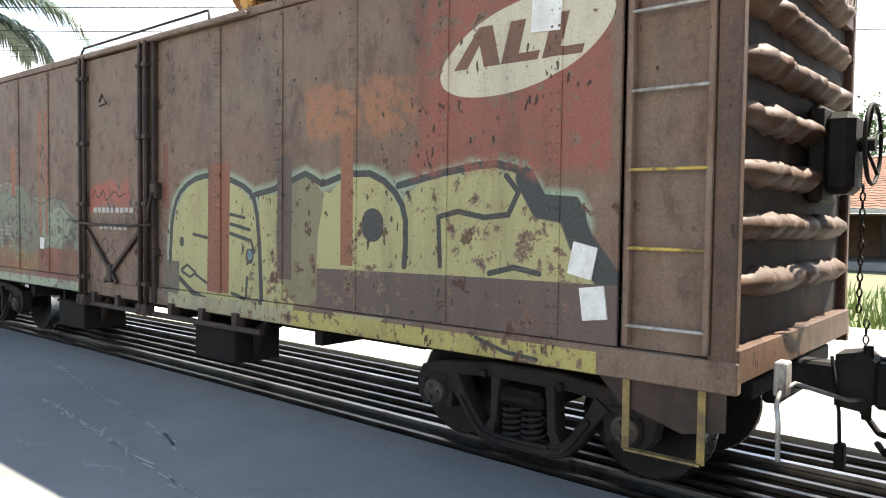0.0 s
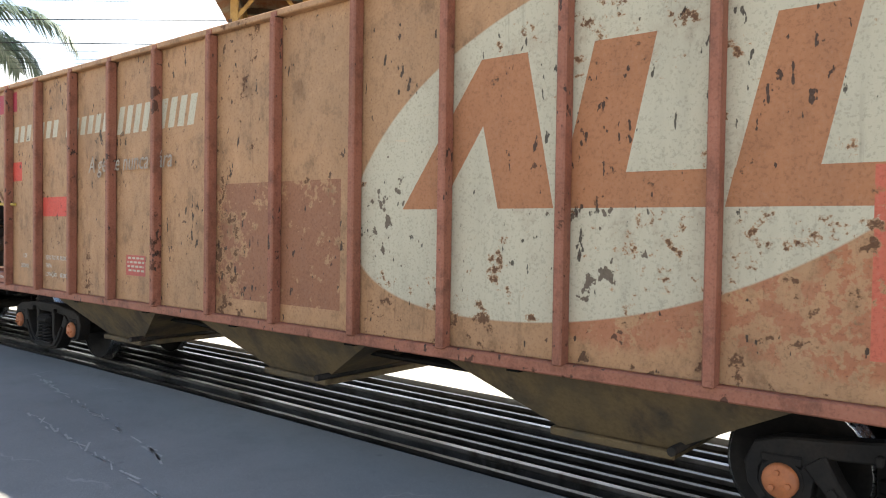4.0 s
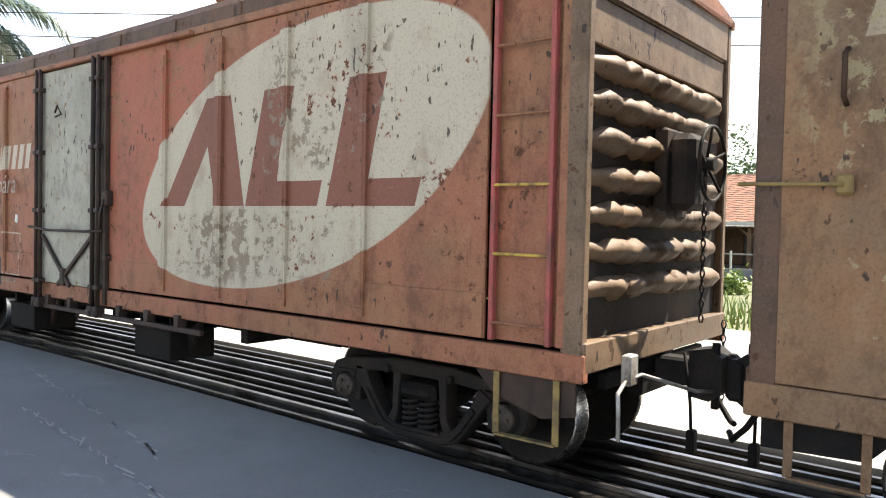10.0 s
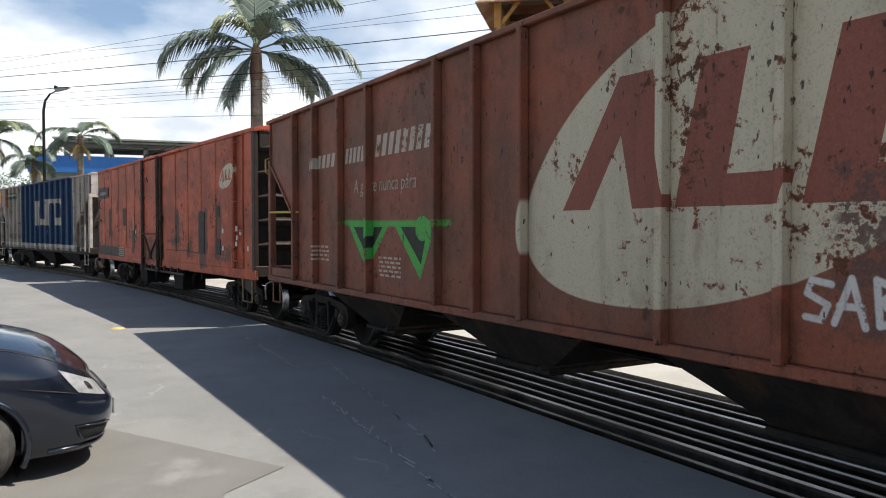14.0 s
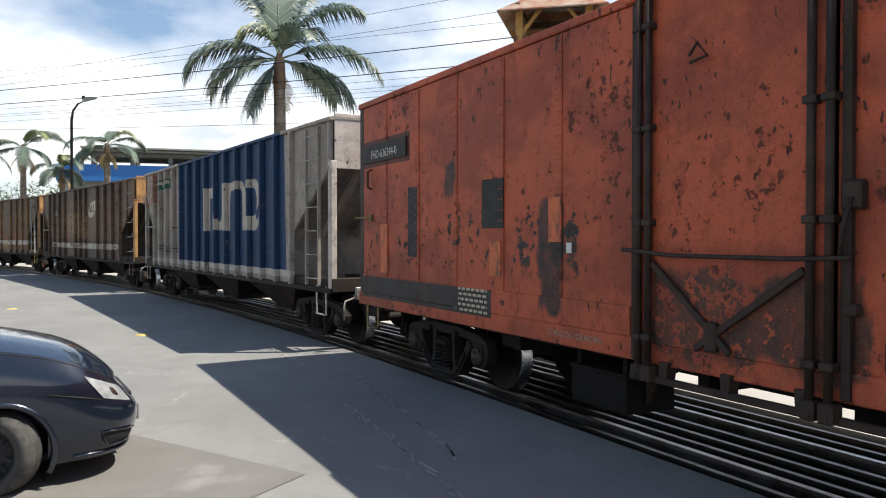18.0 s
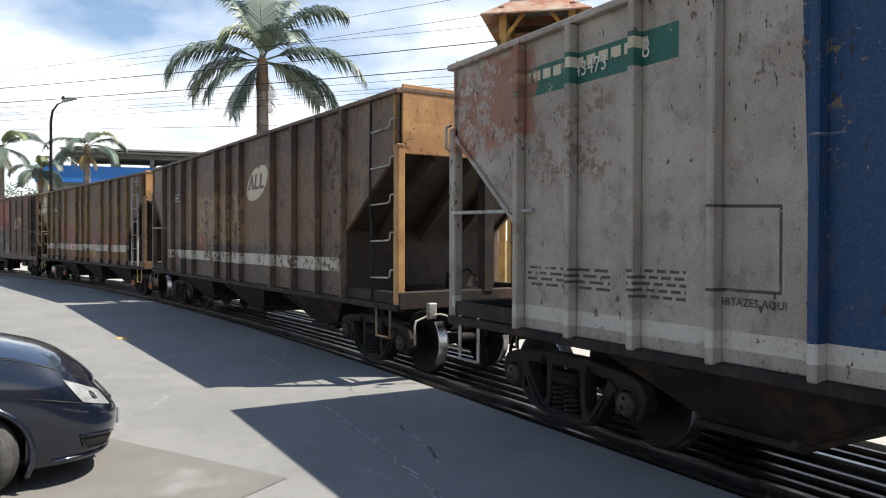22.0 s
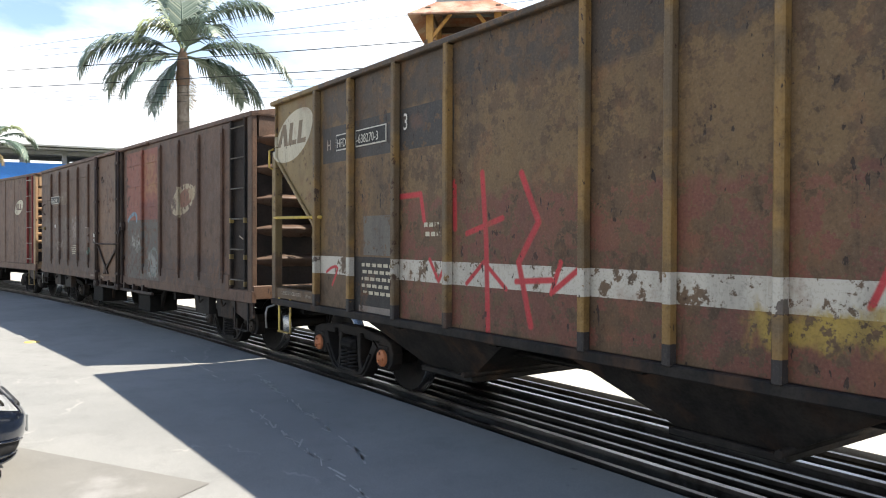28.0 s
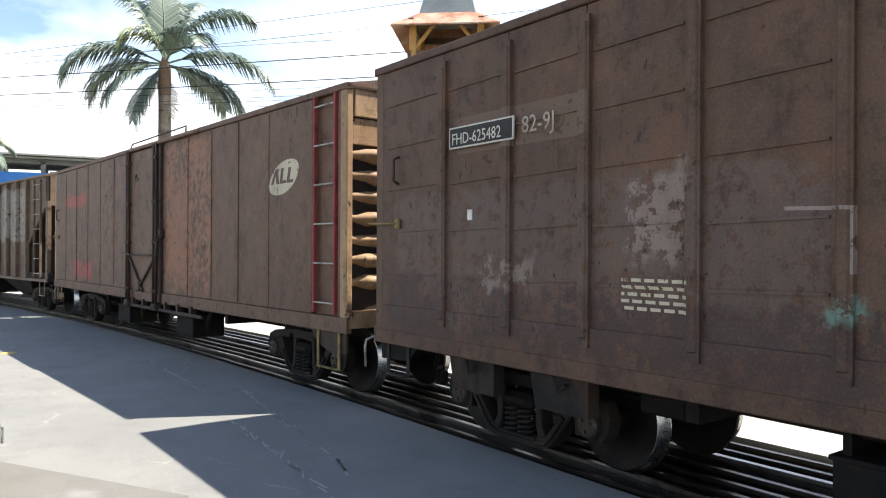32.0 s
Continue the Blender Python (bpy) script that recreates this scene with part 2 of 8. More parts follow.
def wagon_paint(name, base, fade, marks=(), rust=0.45, rust_col=(0.075, 0.032, 0.018), grime=0.5, grime_col=(0.035, 0.028, 0.024), seed=0.0, dents=0.02, warm=0.25):
    """Old wagon paint: faded patches, run-down streaks, rust blisters, stencilled and sprayed marks that have flaked."""
    spread = abs(sum(base) - sum(fade)) > 0.12
    base, fade = [(c[0] * 1.11, c[1] * 1.065, c[2] * 0.88) for c in (base, fade)]
    n = Nodes(name)
    big = n.noise(n.scaled(0.6, 0.6, 0.9, seed), 1.3, 4, 0.6)
    n.put(n.b.inputs["Specular IOR Level"], 0.3)
    col = n.mix(n.step(big, 0.43 if spread else 0.36, 0.58 if spread else 0.66), base, fade)
    streak = n.noise(n.scaled(2.6, 2.6, 0.55, seed + 3), 1.0, 6, 0.66)
    chip = n.noise(n.scaled(1, 1, 1, seed + 9), 9.0, 6, 0.68)
    patch = n.noise(n.scaled(1, 1, 0.8, seed + 21), 1.1, 3, 0.6)
    mottle = n.noise(n.scaled(1, 1, 0.7, seed + 55), 5.0, 7, 0.72)
    col = n.mix(n.m("MULTIPLY", n.step(mottle, 0.52, 0.33), 0.7), col, tuple(0.42 * v for v in base))
    col = n.mix(n.m("MULTIPLY", n.step(mottle, 0.55, 0.75), 0.45), col, tuple(min(1.0, 1.5 * v + 0.012) for v in fade))
    col = n.mix(n.m("MULTIPLY", n.rnd(), 0.14), col, tuple(0.55 * v for v in base))
    grit = n.noise(n.scaled(1, 1, 1, seed + 29), 55.0, 2, 0.6)
    last = 0.0
    for q in range(0, len(marks), 5):
        g = MarkGroup(name + "_marks")
        end, k = paint_marks(g, marks[q:q + 5], seed)
        g.put(g.out.inputs[0], end), g.put(g.out.inputs[1], k)
        node = n.nt.nodes.new("ShaderNodeGroup")
        node.node_tree = g.nt
        for sock, v in zip(node.inputs, (n.m("MULTIPLY_ADD", last, 1e-7, n.x), n.y, n.m("MULTIPLY_ADD", last, 1e-7, n.z), col, chip, patch, mottle)):
            n.put(sock, v)
        col, last = node.outputs[0], node.outputs[1]
    rs = n.step(n.m("ADD", chip, n.m("MULTIPLY", n.m("SUBTRACT", patch, 0.5), 0.7)), 0.80 - 0.28 * rust, 0.86 - 0.28 * rust)
    col = n.mix(n.m("MULTIPLY", rs, 0.8), col, rust_col)
    col = n.mix(n.m("MULTIPLY", n.step(streak, 0.44, 0.80), grime * 0.8), col, grime_col)
    tan = n.noise(n.scaled(1, 1, 0.8, seed + 91), 2.4, 8, 0.7)
    col = n.mix(n.m("MULTIPLY", n.step(tan, 0.53, 0.68), warm), col, (0.185, 0.082, 0.038))
    nick = n.noise(n.scaled(1.0, 1.0, 0.42, seed + 17), 20.0, 3, 0.5)
    deep = n.step(n.m("ADD", nick, n.m("MULTIPLY", n.m("SUBTRACT", n.noise(n.scaled(1, 1, 1, seed + 61), 0.9, 3, 0.6), 0.5), 0.42)), 0.70, 0.72)
    col = n.mix(n.m("MULTIPLY", deep, 0.88), col, (0.026, 0.017, 0.013))
    blown = n.noise(n.scaled(1.0, 1.0, 0.8, seed + 37), 7.0, 4, 0.6)
    pits = n.step(n.m("ADD", blown, n.m("MULTIPLY", n.m("SUBTRACT", n.noise(n.scaled(0.8, 0.8, 1.0, seed + 83), 0.8, 3, 0.6), 0.5), 0.55)), 0.72 - 0.05 * rust, 0.735 - 0.05 * rust)
    col = n.mix(n.m("MULTIPLY", pits, 0.8), col, tuple(0.7 * v for v in rust_col))
    run = n.noise(n.scaled(11.0, 11.0, 0.7, seed + 13), 1.0, 6, 0.72)
    col = n.mix(n.m("MULTIPLY", n.m("MULTIPLY", n.step(run, 0.57, 0.68), n.step(patch, 0.44, 0.62)), 0.5 * min(1.0, grime + 0.35)), col, tuple(0.6 * v for v in rust_col))
    scuff = n.noise(n.scaled(0.7, 0.7, 9.0, seed + 71), 2.0, 5, 0.7)
    col = n.mix(n.m("MULTIPLY", n.step(scuff, 0.66, 0.74), 0.3), col, tuple(min(1.0, 1.7 * v + 0.03) for v in fade))
    wave = n.noise(n.scaled(1, 1, 1, seed), 2.2, 2, 0.5)
    col = n.mix(n.m("MULTIPLY", n.step(grit, 0.50, 0.70), 0.22), col, (0.02, 0.014, 0.011))
    col = n.mix(n.m("MULTIPLY", n.step(grit, 0.46, 0.30), 0.06), col, (0.40, 0.33, 0.26))
    ripple = n.noise(n.scaled(0.9, 0.9, 3.2, seed + 5), 1.5, 3, 0.5)
    n.bump(n.m("ADD", n.m("MULTIPLY", wave, dents * 60), n.m("ADD", n.m("ADD", n.m("MULTIPLY", chip, 0.25), n.m("MULTIPLY", ripple, 0.9)), n.m("MULTIPLY", n.m("ADD", n.m("ADD", rs, pits), deep), -0.25))), 0.55, 0.02)
    return n.done(col, n.m("ADD", n.m("MULTIPLY_ADD", chip, 0.3, 0.46, clamp=True), n.m("MULTIPLY", rs, 0.25)), 0.0)


# ---- mesh writer ----


class Solid:
    """Collects the faces of one part."""

    def __init__(self):
        self.v, self.f, self.s = [], [], []

    def add(self, verts, faces, smooth=False):
        k = len(self.v)
        self.v += [tuple(p) for p in verts]
        self.f += [tuple(i + k for i in f) for f in faces]
        self.s += [smooth] * len(faces)
        return self

    def box(self, x0, x1, y0, y1, z0, z1, bevel=0.0, m=None):
        x0, x1 = min(x0, x1), max(x0, x1)
        y0, y1 = min(y0, y1), max(y0, y1)
        z0, z1 = min(z0, z1), max(z0, z1)
        b = min(bevel, 0.45 * min(x1 - x0, y1 - y0, z1 - z0))
        if b <= 0:
            vs = [Vector((x, y, z)) for x in (x0, x1) for y in (y0, y1) for z in (z0, z1)]
            fs = [(0, 1, 3, 2), (4, 6, 7, 5), (0, 4, 5, 1), (2, 3, 7, 6), (0, 2, 6, 4), (1, 5, 7, 3)]
        else:
            vs, ids = [], {}
            for ix, iy, iz in itertools.product((0, 1), repeat=3):
                c = ((x0, x1)[ix], (y0, y1)[iy], (z0, z1)[iz])
                o = (b if ix == 0 else -b, b if iy == 0 else -b, b if iz == 0 else -b)
                for ax in range(3):
                    p = [c[i] + (0 if i == ax else o[i]) for i in range(3)]
                    ids[ix, iy, iz, ax] = len(vs)
                    vs.append(Vector(p))
            fs = []
            for ax in range(3):
                u, w = [(1, 2), (2, 0), (0, 1)][ax]
                for side in (0, 1):
                    loop = []
                    for du, dw in ((0, 0), (1, 0), (1, 1), (0, 1)):
                        i = [0, 0, 0]
                        i[ax], i[u], i[w] = side, du, dw
                        loop.append(ids[(*i, ax)])
                    fs.append(tuple(loop if side else loop[::-1]))
                for du, dw in itertools.product((0, 1), repeat=2):
                    i, j = [0, 0, 0], [0, 0, 0]
                    i[ax], j[ax] = 0, 1
                    i[u] = j[u] = du
                    i[w] = j[w] = dw
                    q = (ids[(*i, u)], ids[(*j, u)], ids[(*j, w)], ids[(*i, w)])
                    fs.append(q if du != dw else q[::-1])
            for i in itertools.product((0, 1), repeat=3):
                t = (ids[(*i, 0)], ids[(*i, 1)], ids[(*i, 2)])
                fs.append(t if sum(i) % 2 else t[::-1])
        if m is not None:
            vs = [m @ p for p in vs]
        return self.add(vs, fs)

    def beam(self, p, q, w, h, bevel=0.0, up=(0, 0, 1)):
        """A bar from p to q, w wide and h deep."""
        p, q = Vector(p), Vector(q)
        d = (q - p).normalized()
        u = Vector(up)
        if abs(d.dot(u)) > 0.99:
            u = Vector((0, 1, 0))
        side = d.cross(u).normalized()
        u = side.cross(d)
        m = Matrix((d, side, u)).transposed().to_4x4()
        m.translation = p
        return self.box(0, (q - p).length, -w / 2, w / 2, -h / 2, h / 2, bevel, m)

    def tube(self, pts, r, n=8, r2=None, caps=True):
        """A round rod along points."""
        pts = [Vector(p) for p in pts]
        vs, fs = [], []
        last = None
        for i, p in enumerate(pts):
            d = (pts[min(i + 1, len(pts) - 1)] - pts[max(i - 1, 0)]).normalized()
            a = last if last is not None else (Vector((0, 0, 1)) if abs(d.z) < 0.9 else Vector((1, 0, 0)))
            a = (a - d * a.dot(d)).normalized()
            last = a
            b = d.cross(a)
            rr = r if r2 is None else r + (r2 - r) * i / (len(pts) - 1)
            vs += [p + (a * math.cos(2 * math.pi * k / n) + b * math.sin(2 * math.pi * k / n)) * rr for k in range(n)]
        for i in range(len(pts) - 1):
            fs += [(i * n + k, i * n + (k + 1) % n, (i + 1) * n + (k + 1) % n, (i + 1) * n + k) for k in range(n)]
        self.add(vs, fs, True)
        if caps:
            k = len(self.v) - len(vs)
            self.f += [tuple(k + j for j in range(n))[::-1], tuple(k + (len(pts) - 1) * n + j for j in range(n))]
            self.s += [False, False]
        return self

    def lathe(self, profile, n=24, axis="y", c=(0, 0, 0)):
        """Turns (radius, height) pairs round an axis through c."""
        vs, fs = [], []
        for r, h in profile:
            for k in range(n):
                a = 2 * math.pi * k / n
                u, w = r * math.cos(a), r * math.sin(a)
                p = {"y": (u, h, w), "z": (u, -w, h), "x": (h, -u, w)}[axis]
                vs.append((p[0] + c[0], p[1] + c[1], p[2] + c[2]))
        for i in range(len(profile) - 1):
            fs += [(i * n + k, i * n + (k + 1) % n, (i + 1) * n + (k + 1) % n, (i + 1) * n + k)[::-1] for k in range(n)]
        return self.add(vs, fs, True)

    def prism(self, poly, y0, y1):
        """An (x, z) outline pushed from y0 to y1."""
        n = len(poly)
        area = sum(poly[i][0] * poly[(i + 1) % n][1] - poly[(i + 1) % n][0] * poly[i][1] for i in range(n))
        if area < 0:
            poly = poly[::-1]
        vs = [(x, y0, z) for x, z in poly] + [(x, y1, z) for x, z in poly]
        fs = [tuple(range(n)), tuple(range(n, 2 * n))[::-1]] + [(i, i + n, (i + 1) % n + n, (i + 1) % n) for i in range(n)]
        return self.add(vs, fs)

    def rail(self, line, y0, y1, thick):
        """A solid bar of changing thickness along an (x, z) line, from y0 to y1."""
        n = len(line)
        up, down = [], []
        for i, (x, z) in enumerate(line):
            a, b = line[max(i - 1, 0)], line[min(i + 1, n - 1)]
            ln = math.hypot(b[0] - a[0], b[1] - a[1])
            nx, nz = -(b[1] - a[1]) / ln, (b[0] - a[0]) / ln
            t = (thick if isinstance(thick, float) else thick[i]) / 2
            up.append((x + nx * t, z + nz * t)), down.append((x - nx * t, z - nz * t))
        e = min(0.012, (y1 - y0) / 4)
        rings = []
        for i in range(n):
            (ux, uz), (dx, dz) = up[i], down[i]
            ix, iz = (ux - dx) * 0.1, (uz - dz) * 0.1
            rings += [(dx, y0 + e, dz), (dx + ix, y0, dz + iz), (ux - ix, y0, uz - iz), (ux, y0 + e, uz), (ux, y1 - e, uz), (ux - ix, y1, uz - iz), (dx + ix, y1, dz + iz), (dx, y1 - e, dz)]
        fs = [(i * 8 + j, i * 8 + (j + 1) % 8, i * 8 + 8 + (j + 1) % 8, i * 8 + 8 + j)[::-1] for i in range(n - 1) for j in range(8)]
        return self.add(rings, fs + [tuple(range(8)), tuple((n - 1) * 8 + j for j in range(8))[::-1]])

    def mesh(self, name, mat):
        me = bpy.data.meshes.new(name)
        me.from_pydata(self.v, [], self.f)
        me.polygons.foreach_set("use_smooth", self.s)
        me.materials.append(mat)
        me.validate()
        me.update()
        return me


def part(name, solid, mat, parent=None, label=""):
    """One mesh object, under a thing or a part."""
    ob = new(name, solid.mesh(name, mat) if isinstance(solid, Solid) else solid)
    if parent is not None:
        ob.parent = parent
    return tagged(ob, label)


def thing(name, label, category, m=None, group="", kind=""):
    ob = new(name)
    ob.empty_display_size = 0.2
    if m is not None:
        ob.matrix_basis = m
    return tagged(ob, label, category, group, kind)


def lettering(words, size, mat, parent, m, shear=0.0, squeeze=1.0, name="lettering"):
    """Words as flat letters, 1 mm thick, in the plane of m."""
    cu = bpy.data.curves.new("words", "FONT")
    cu.body, cu.size, cu.shear = words, size, shear
    cu.extrude, cu.resolution_u = 0.0006, 2
    tmp = bpy.data.objects.new("words", cu)
    me = bpy.data.meshes.new_from_object(tmp)
    bpy.data.objects.remove(tmp)
    bpy.data.curves.remove(cu)
    me.transform(m @ Matrix.Diagonal((squeeze, 1, 1, 1)))
    me.materials.clear()
    me.materials.append(mat)
    ob = new(name, me)
    ob.parent = parent
    return tagged(ob, "painted lettering")

# ---- materials ----
CREAM = (0.485, 0.43, 0.315)
M = {}
M["steel_dark"] = surface("steel_dark", (0.016, 0.0145, 0.0135), (0.034, 0.029, 0.025), 4, 0.72, 0.2, 40, 0.3, 0.004, (0.07, 0.04, 0.025))
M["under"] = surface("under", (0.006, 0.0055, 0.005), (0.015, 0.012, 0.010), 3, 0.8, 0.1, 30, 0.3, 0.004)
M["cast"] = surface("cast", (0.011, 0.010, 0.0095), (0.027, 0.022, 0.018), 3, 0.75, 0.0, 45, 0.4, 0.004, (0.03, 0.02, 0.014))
M["tread"] = surface("tread", (0.42, 0.41, 0.40), (0.55, 0.54, 0.52), 5, 0.28, 1.0, 60, 0.1, 0.001)
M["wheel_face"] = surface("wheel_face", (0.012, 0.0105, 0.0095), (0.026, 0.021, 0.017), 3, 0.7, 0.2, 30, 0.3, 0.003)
M["cap_orange"] = surface("cap_orange", (0.52, 0.17, 0.06), (0.36, 0.12, 0.05), 8, 0.6, 0.0, 40, 0.2, 0.003)
M["patch_orange"] = surface("patch_orange", (0.62, 0.145, 0.04), (0.50, 0.11, 0.035), 8, 0.6, 0.0, 40, 0.2, 0.003, (0.10, 0.05, 0.03), 6)
M["ladder_red"] = surface("ladder_red", (0.34, 0.07, 0.06), (0.24, 0.065, 0.05), 6, 0.65, 0.0, 40, 0.2, 0.003, (0.12, 0.05, 0.035), 5)
M["cap_red"] = surface("cap_red", (0.30, 0.07, 0.05), (0.22, 0.07, 0.05), 8, 0.6, 0.0, 40, 0.2, 0.003)
M["cap_dark"] = surface("cap_dark", (0.05, 0.042, 0.036), (0.09, 0.07, 0.055), 8, 0.6, 0.3, 40, 0.2, 0.003)
M["yellow"] = surface("yellow", (0.55, 0.38, 0.06), (0.42, 0.28, 0.07), 6, 0.6, 0.0, 40, 0.2, 0.003, (0.10, 0.06, 0.03), 5)
M["dull_yellow"] = surface("dull_yellow", (0.26, 0.18, 0.05), (0.12, 0.08, 0.04), 6, 0.7, 0.0, 40, 0.2, 0.003, (0.05, 0.035, 0.02), 5)
M["white_rod"] = surface("white_rod", (0.42, 0.40, 0.36), (0.30, 0.28, 0.25), 6, 0.55, 0.2, 40, 0.2, 0.003, (0.10, 0.07, 0.05), 6)
M["letter_white"] = surface("letter_white", (0.60, 0.57, 0.50), (0.46, 0.43, 0.37), 14, 0.7, 0.0, 60, 0.1, 0.001)
M["letter_faded"] = surface("letter_faded", (0.40, 0.34, 0.27), (0.27, 0.20, 0.15), 9, 0.75, 0.0, 60, 0.1, 0.001)
M["letter_black"] = surface("letter_black", (0.03, 0.03, 0.03), (0.05, 0.05, 0.05), 14, 0.7, 0.0, 60, 0.1, 0.001)
M["plate_black"] = surface("plate_black", (0.022, 0.022, 0.022), (0.04, 0.038, 0.036), 6, 0.6, 0.0, 50, 0.2, 0.002)
M["paper"] = surface("paper", (0.68, 0.67, 0.63), (0.55, 0.53, 0.48), 9, 0.8, 0.0, 50, 0.1, 0.001)
M["rail_head"] = surface("rail_head", (0.36, 0.345, 0.33), (0.22, 0.20, 0.185), 2, 0.34, 1.0, 60, 0.2, 0.001, (0.10, 0.075, 0.055), 1.2)
M["rail_old"] = surface("rail_old", (0.12, 0.112, 0.102), (0.068, 0.061, 0.054), 3, 0.38, 1.0, 50, 0.2, 0.001)
M["bed"] = surface("bed", (0.022, 0.020, 0.018), (0.046, 0.041, 0.036), 2, 0.95, 0.0, 25, 0.8, 0.02)
M["rust_patch"] = surface("rust_patch", (0.16, 0.055, 0.03), (0.11, 0.04, 0.026), 3, 0.75, 0.0, 30, 0.3, 0.004)
# near-black for sooty steel, and for recessed parts whose shade is put into colour
M["soot_shade"] = surface("soot_shade", (0.022, 0.018, 0.016), (0.042, 0.032, 0.026), 2, 0.8, 0.0, 30, 0.4, 0.005, (0.07, 0.045, 0.03))
M["bar_brown"] = surface("bar_brown", (0.034, 0.023, 0.019), (0.058, 0.038, 0.029), 5, 0.6, 0.0, 40, 0.3, 0.003, (0.025, 0.018, 0.014), 4)
M["ochre_chute"] = surface("ochre_chute", (0.15, 0.10, 0.045), (0.08, 0.06, 0.035), 3, 0.8, 0.0, 30, 0.3, 0.004, (0.035, 0.025, 0.02), 2)
M["tin_patch"] = surface("tin_patch", (0.10, 0.085, 0.065), (0.14, 0.12, 0.095), 5, 0.7, 0.1, 40, 0.3, 0.003, (0.06, 0.04, 0.03), 4)
M["chrome"] = surface("chrome", (0.6, 0.6, 0.6), (0.5, 0.5, 0.5), 3, 0.2, 1.0, 30, 0.05, 0.001)


def road_material():
    n = Nodes("asphalt")
    a = n.noise(n.co, 0.35, 5, 0.6)
    b = n.noise(n.co, 2.2, 5, 0.65)
    g = n.noise(n.co, 140.0, 2, 0.6)
    col = n.mix(n.step(a, 0.35, 0.66), (0.182, 0.181, 0.173), (0.224, 0.221, 0.210))
    col = n.mix(n.m("MULTIPLY", n.step(b, 0.45, 0.72), 0.5), col, (0.150, 0.148, 0.141))
    col = n.mix(n.m("MULTIPLY", n.step(g, 0.52, 0.75), 0.45), col, (0.40, 0.39, 0.365))
    col = n.mix(n.m("MULTIPLY", n.step(g, 0.46, 0.3), 0.5), col, (0.115, 0.11, 0.104))
    # worn cracks
    warp = n.m("MULTIPLY", n.noise(n.co, 1.7, 3, 0.6), 1.1)
    v = n.nt.nodes.new("ShaderNodeTexVoronoi")
    v.feature = "DISTANCE_TO_EDGE"
    v.inputs["Scale"].default_value = 0.33
    n.put(v.inputs["Vector"], n.vec(n.m("ADD", n.x, warp), n.m("SUBTRACT", n.y, warp), 0.0))
    crack = n.m("MULTIPLY", n.step(v.outputs["Distance"], 0.006, 0.002), n.step(n.noise(n.co, 0.8, 3, 0.6), 0.46, 0.58))
    col = n.mix(n.m("MULTIPLY", crack, 0.55), col, (0.33, 0.32, 0.29))
    spots = n.step(n.noise(n.co, 5.5, 3, 0.5), 0.70, 0.76)
    col = n.mix(n.m("MULTIPLY", spots, 0.5), col, (0.09, 0.085, 0.08))
    n.bump(n.m("ADD", n.m("MULTIPLY", g, 0.5), n.m("MULTIPLY", b, 0.6)), 0.35, 0.01)
    return n.done(col, 0.88)


M["asphalt"] = road_material()
M["asphalt_dark"] = surface("asphalt_dark", (0.148, 0.142, 0.130), (0.182, 0.174, 0.158), 0.8, 0.9, 0.0, 120, 0.4, 0.006, (0.25, 0.242, 0.23), 0.7)
M["concrete"] = surface("concrete", (0.36, 0.345, 0.31), (0.43, 0.415, 0.38), 0.6, 0.9, 0.0, 60, 0.3, 0.006, (0.31, 0.295, 0.27), 0.8)
M["earth"] = surface("earth", (0.16, 0.15, 0.09), (0.10, 0.13, 0.045), 0.12, 0.95, 0.0, 6, 0.5, 0.05, (0.20, 0.17, 0.12), 0.2)

# ---- the line of the track ----
TRACK_Y, BEND_X, BEND = 5.38, -5.66, 0.00692


def track_at(s):
    """Place and heading on the centre line: straight past the crossing, a wide left-hand bend before it."""
    e = max(BEND_X - s, 0.0)
    a = BEND * e
    if e <= 0:
        return Vector((s, TRACK_Y, 0)), 0.0
    return Vector((BEND_X - math.sin(a) / BEND, TRACK_Y - (1 - math.cos(a)) / BEND, 0)), a


def beside(s, lat, z):
    p, a = track_at(s)
    return Vector((p.x - math.sin(a) * lat, p.y + math.cos(a) * lat, z))


STATIONS = [-190 + 2.5 * i for i in range(112)]


def strip(lat0, lat1, z, depth=0.0, stations=STATIONS):
    """A band along the track between two side distances."""
    s = Solid()
    a = [beside(q, lat0, z) for q in stations]
    b = [beside(q, lat1, z) for q in stations]
    n = len(a)
    fs = [(i, i + 1, n + i + 1, n + i)[::-1] for i in range(n - 1)]
    s.add(a + b, fs)
    if depth:
        s.add(a + [p - Vector((0, 0, depth)) for p in a], [(i, i + 1, n + i + 1, n + i) for i in range(n - 1)])
        s.add(b + [p - Vector((0, 0, depth)) for p in b], [(i, i + 1, n + i + 1, n + i)[::-1] for i in range(n - 1)])
    return s


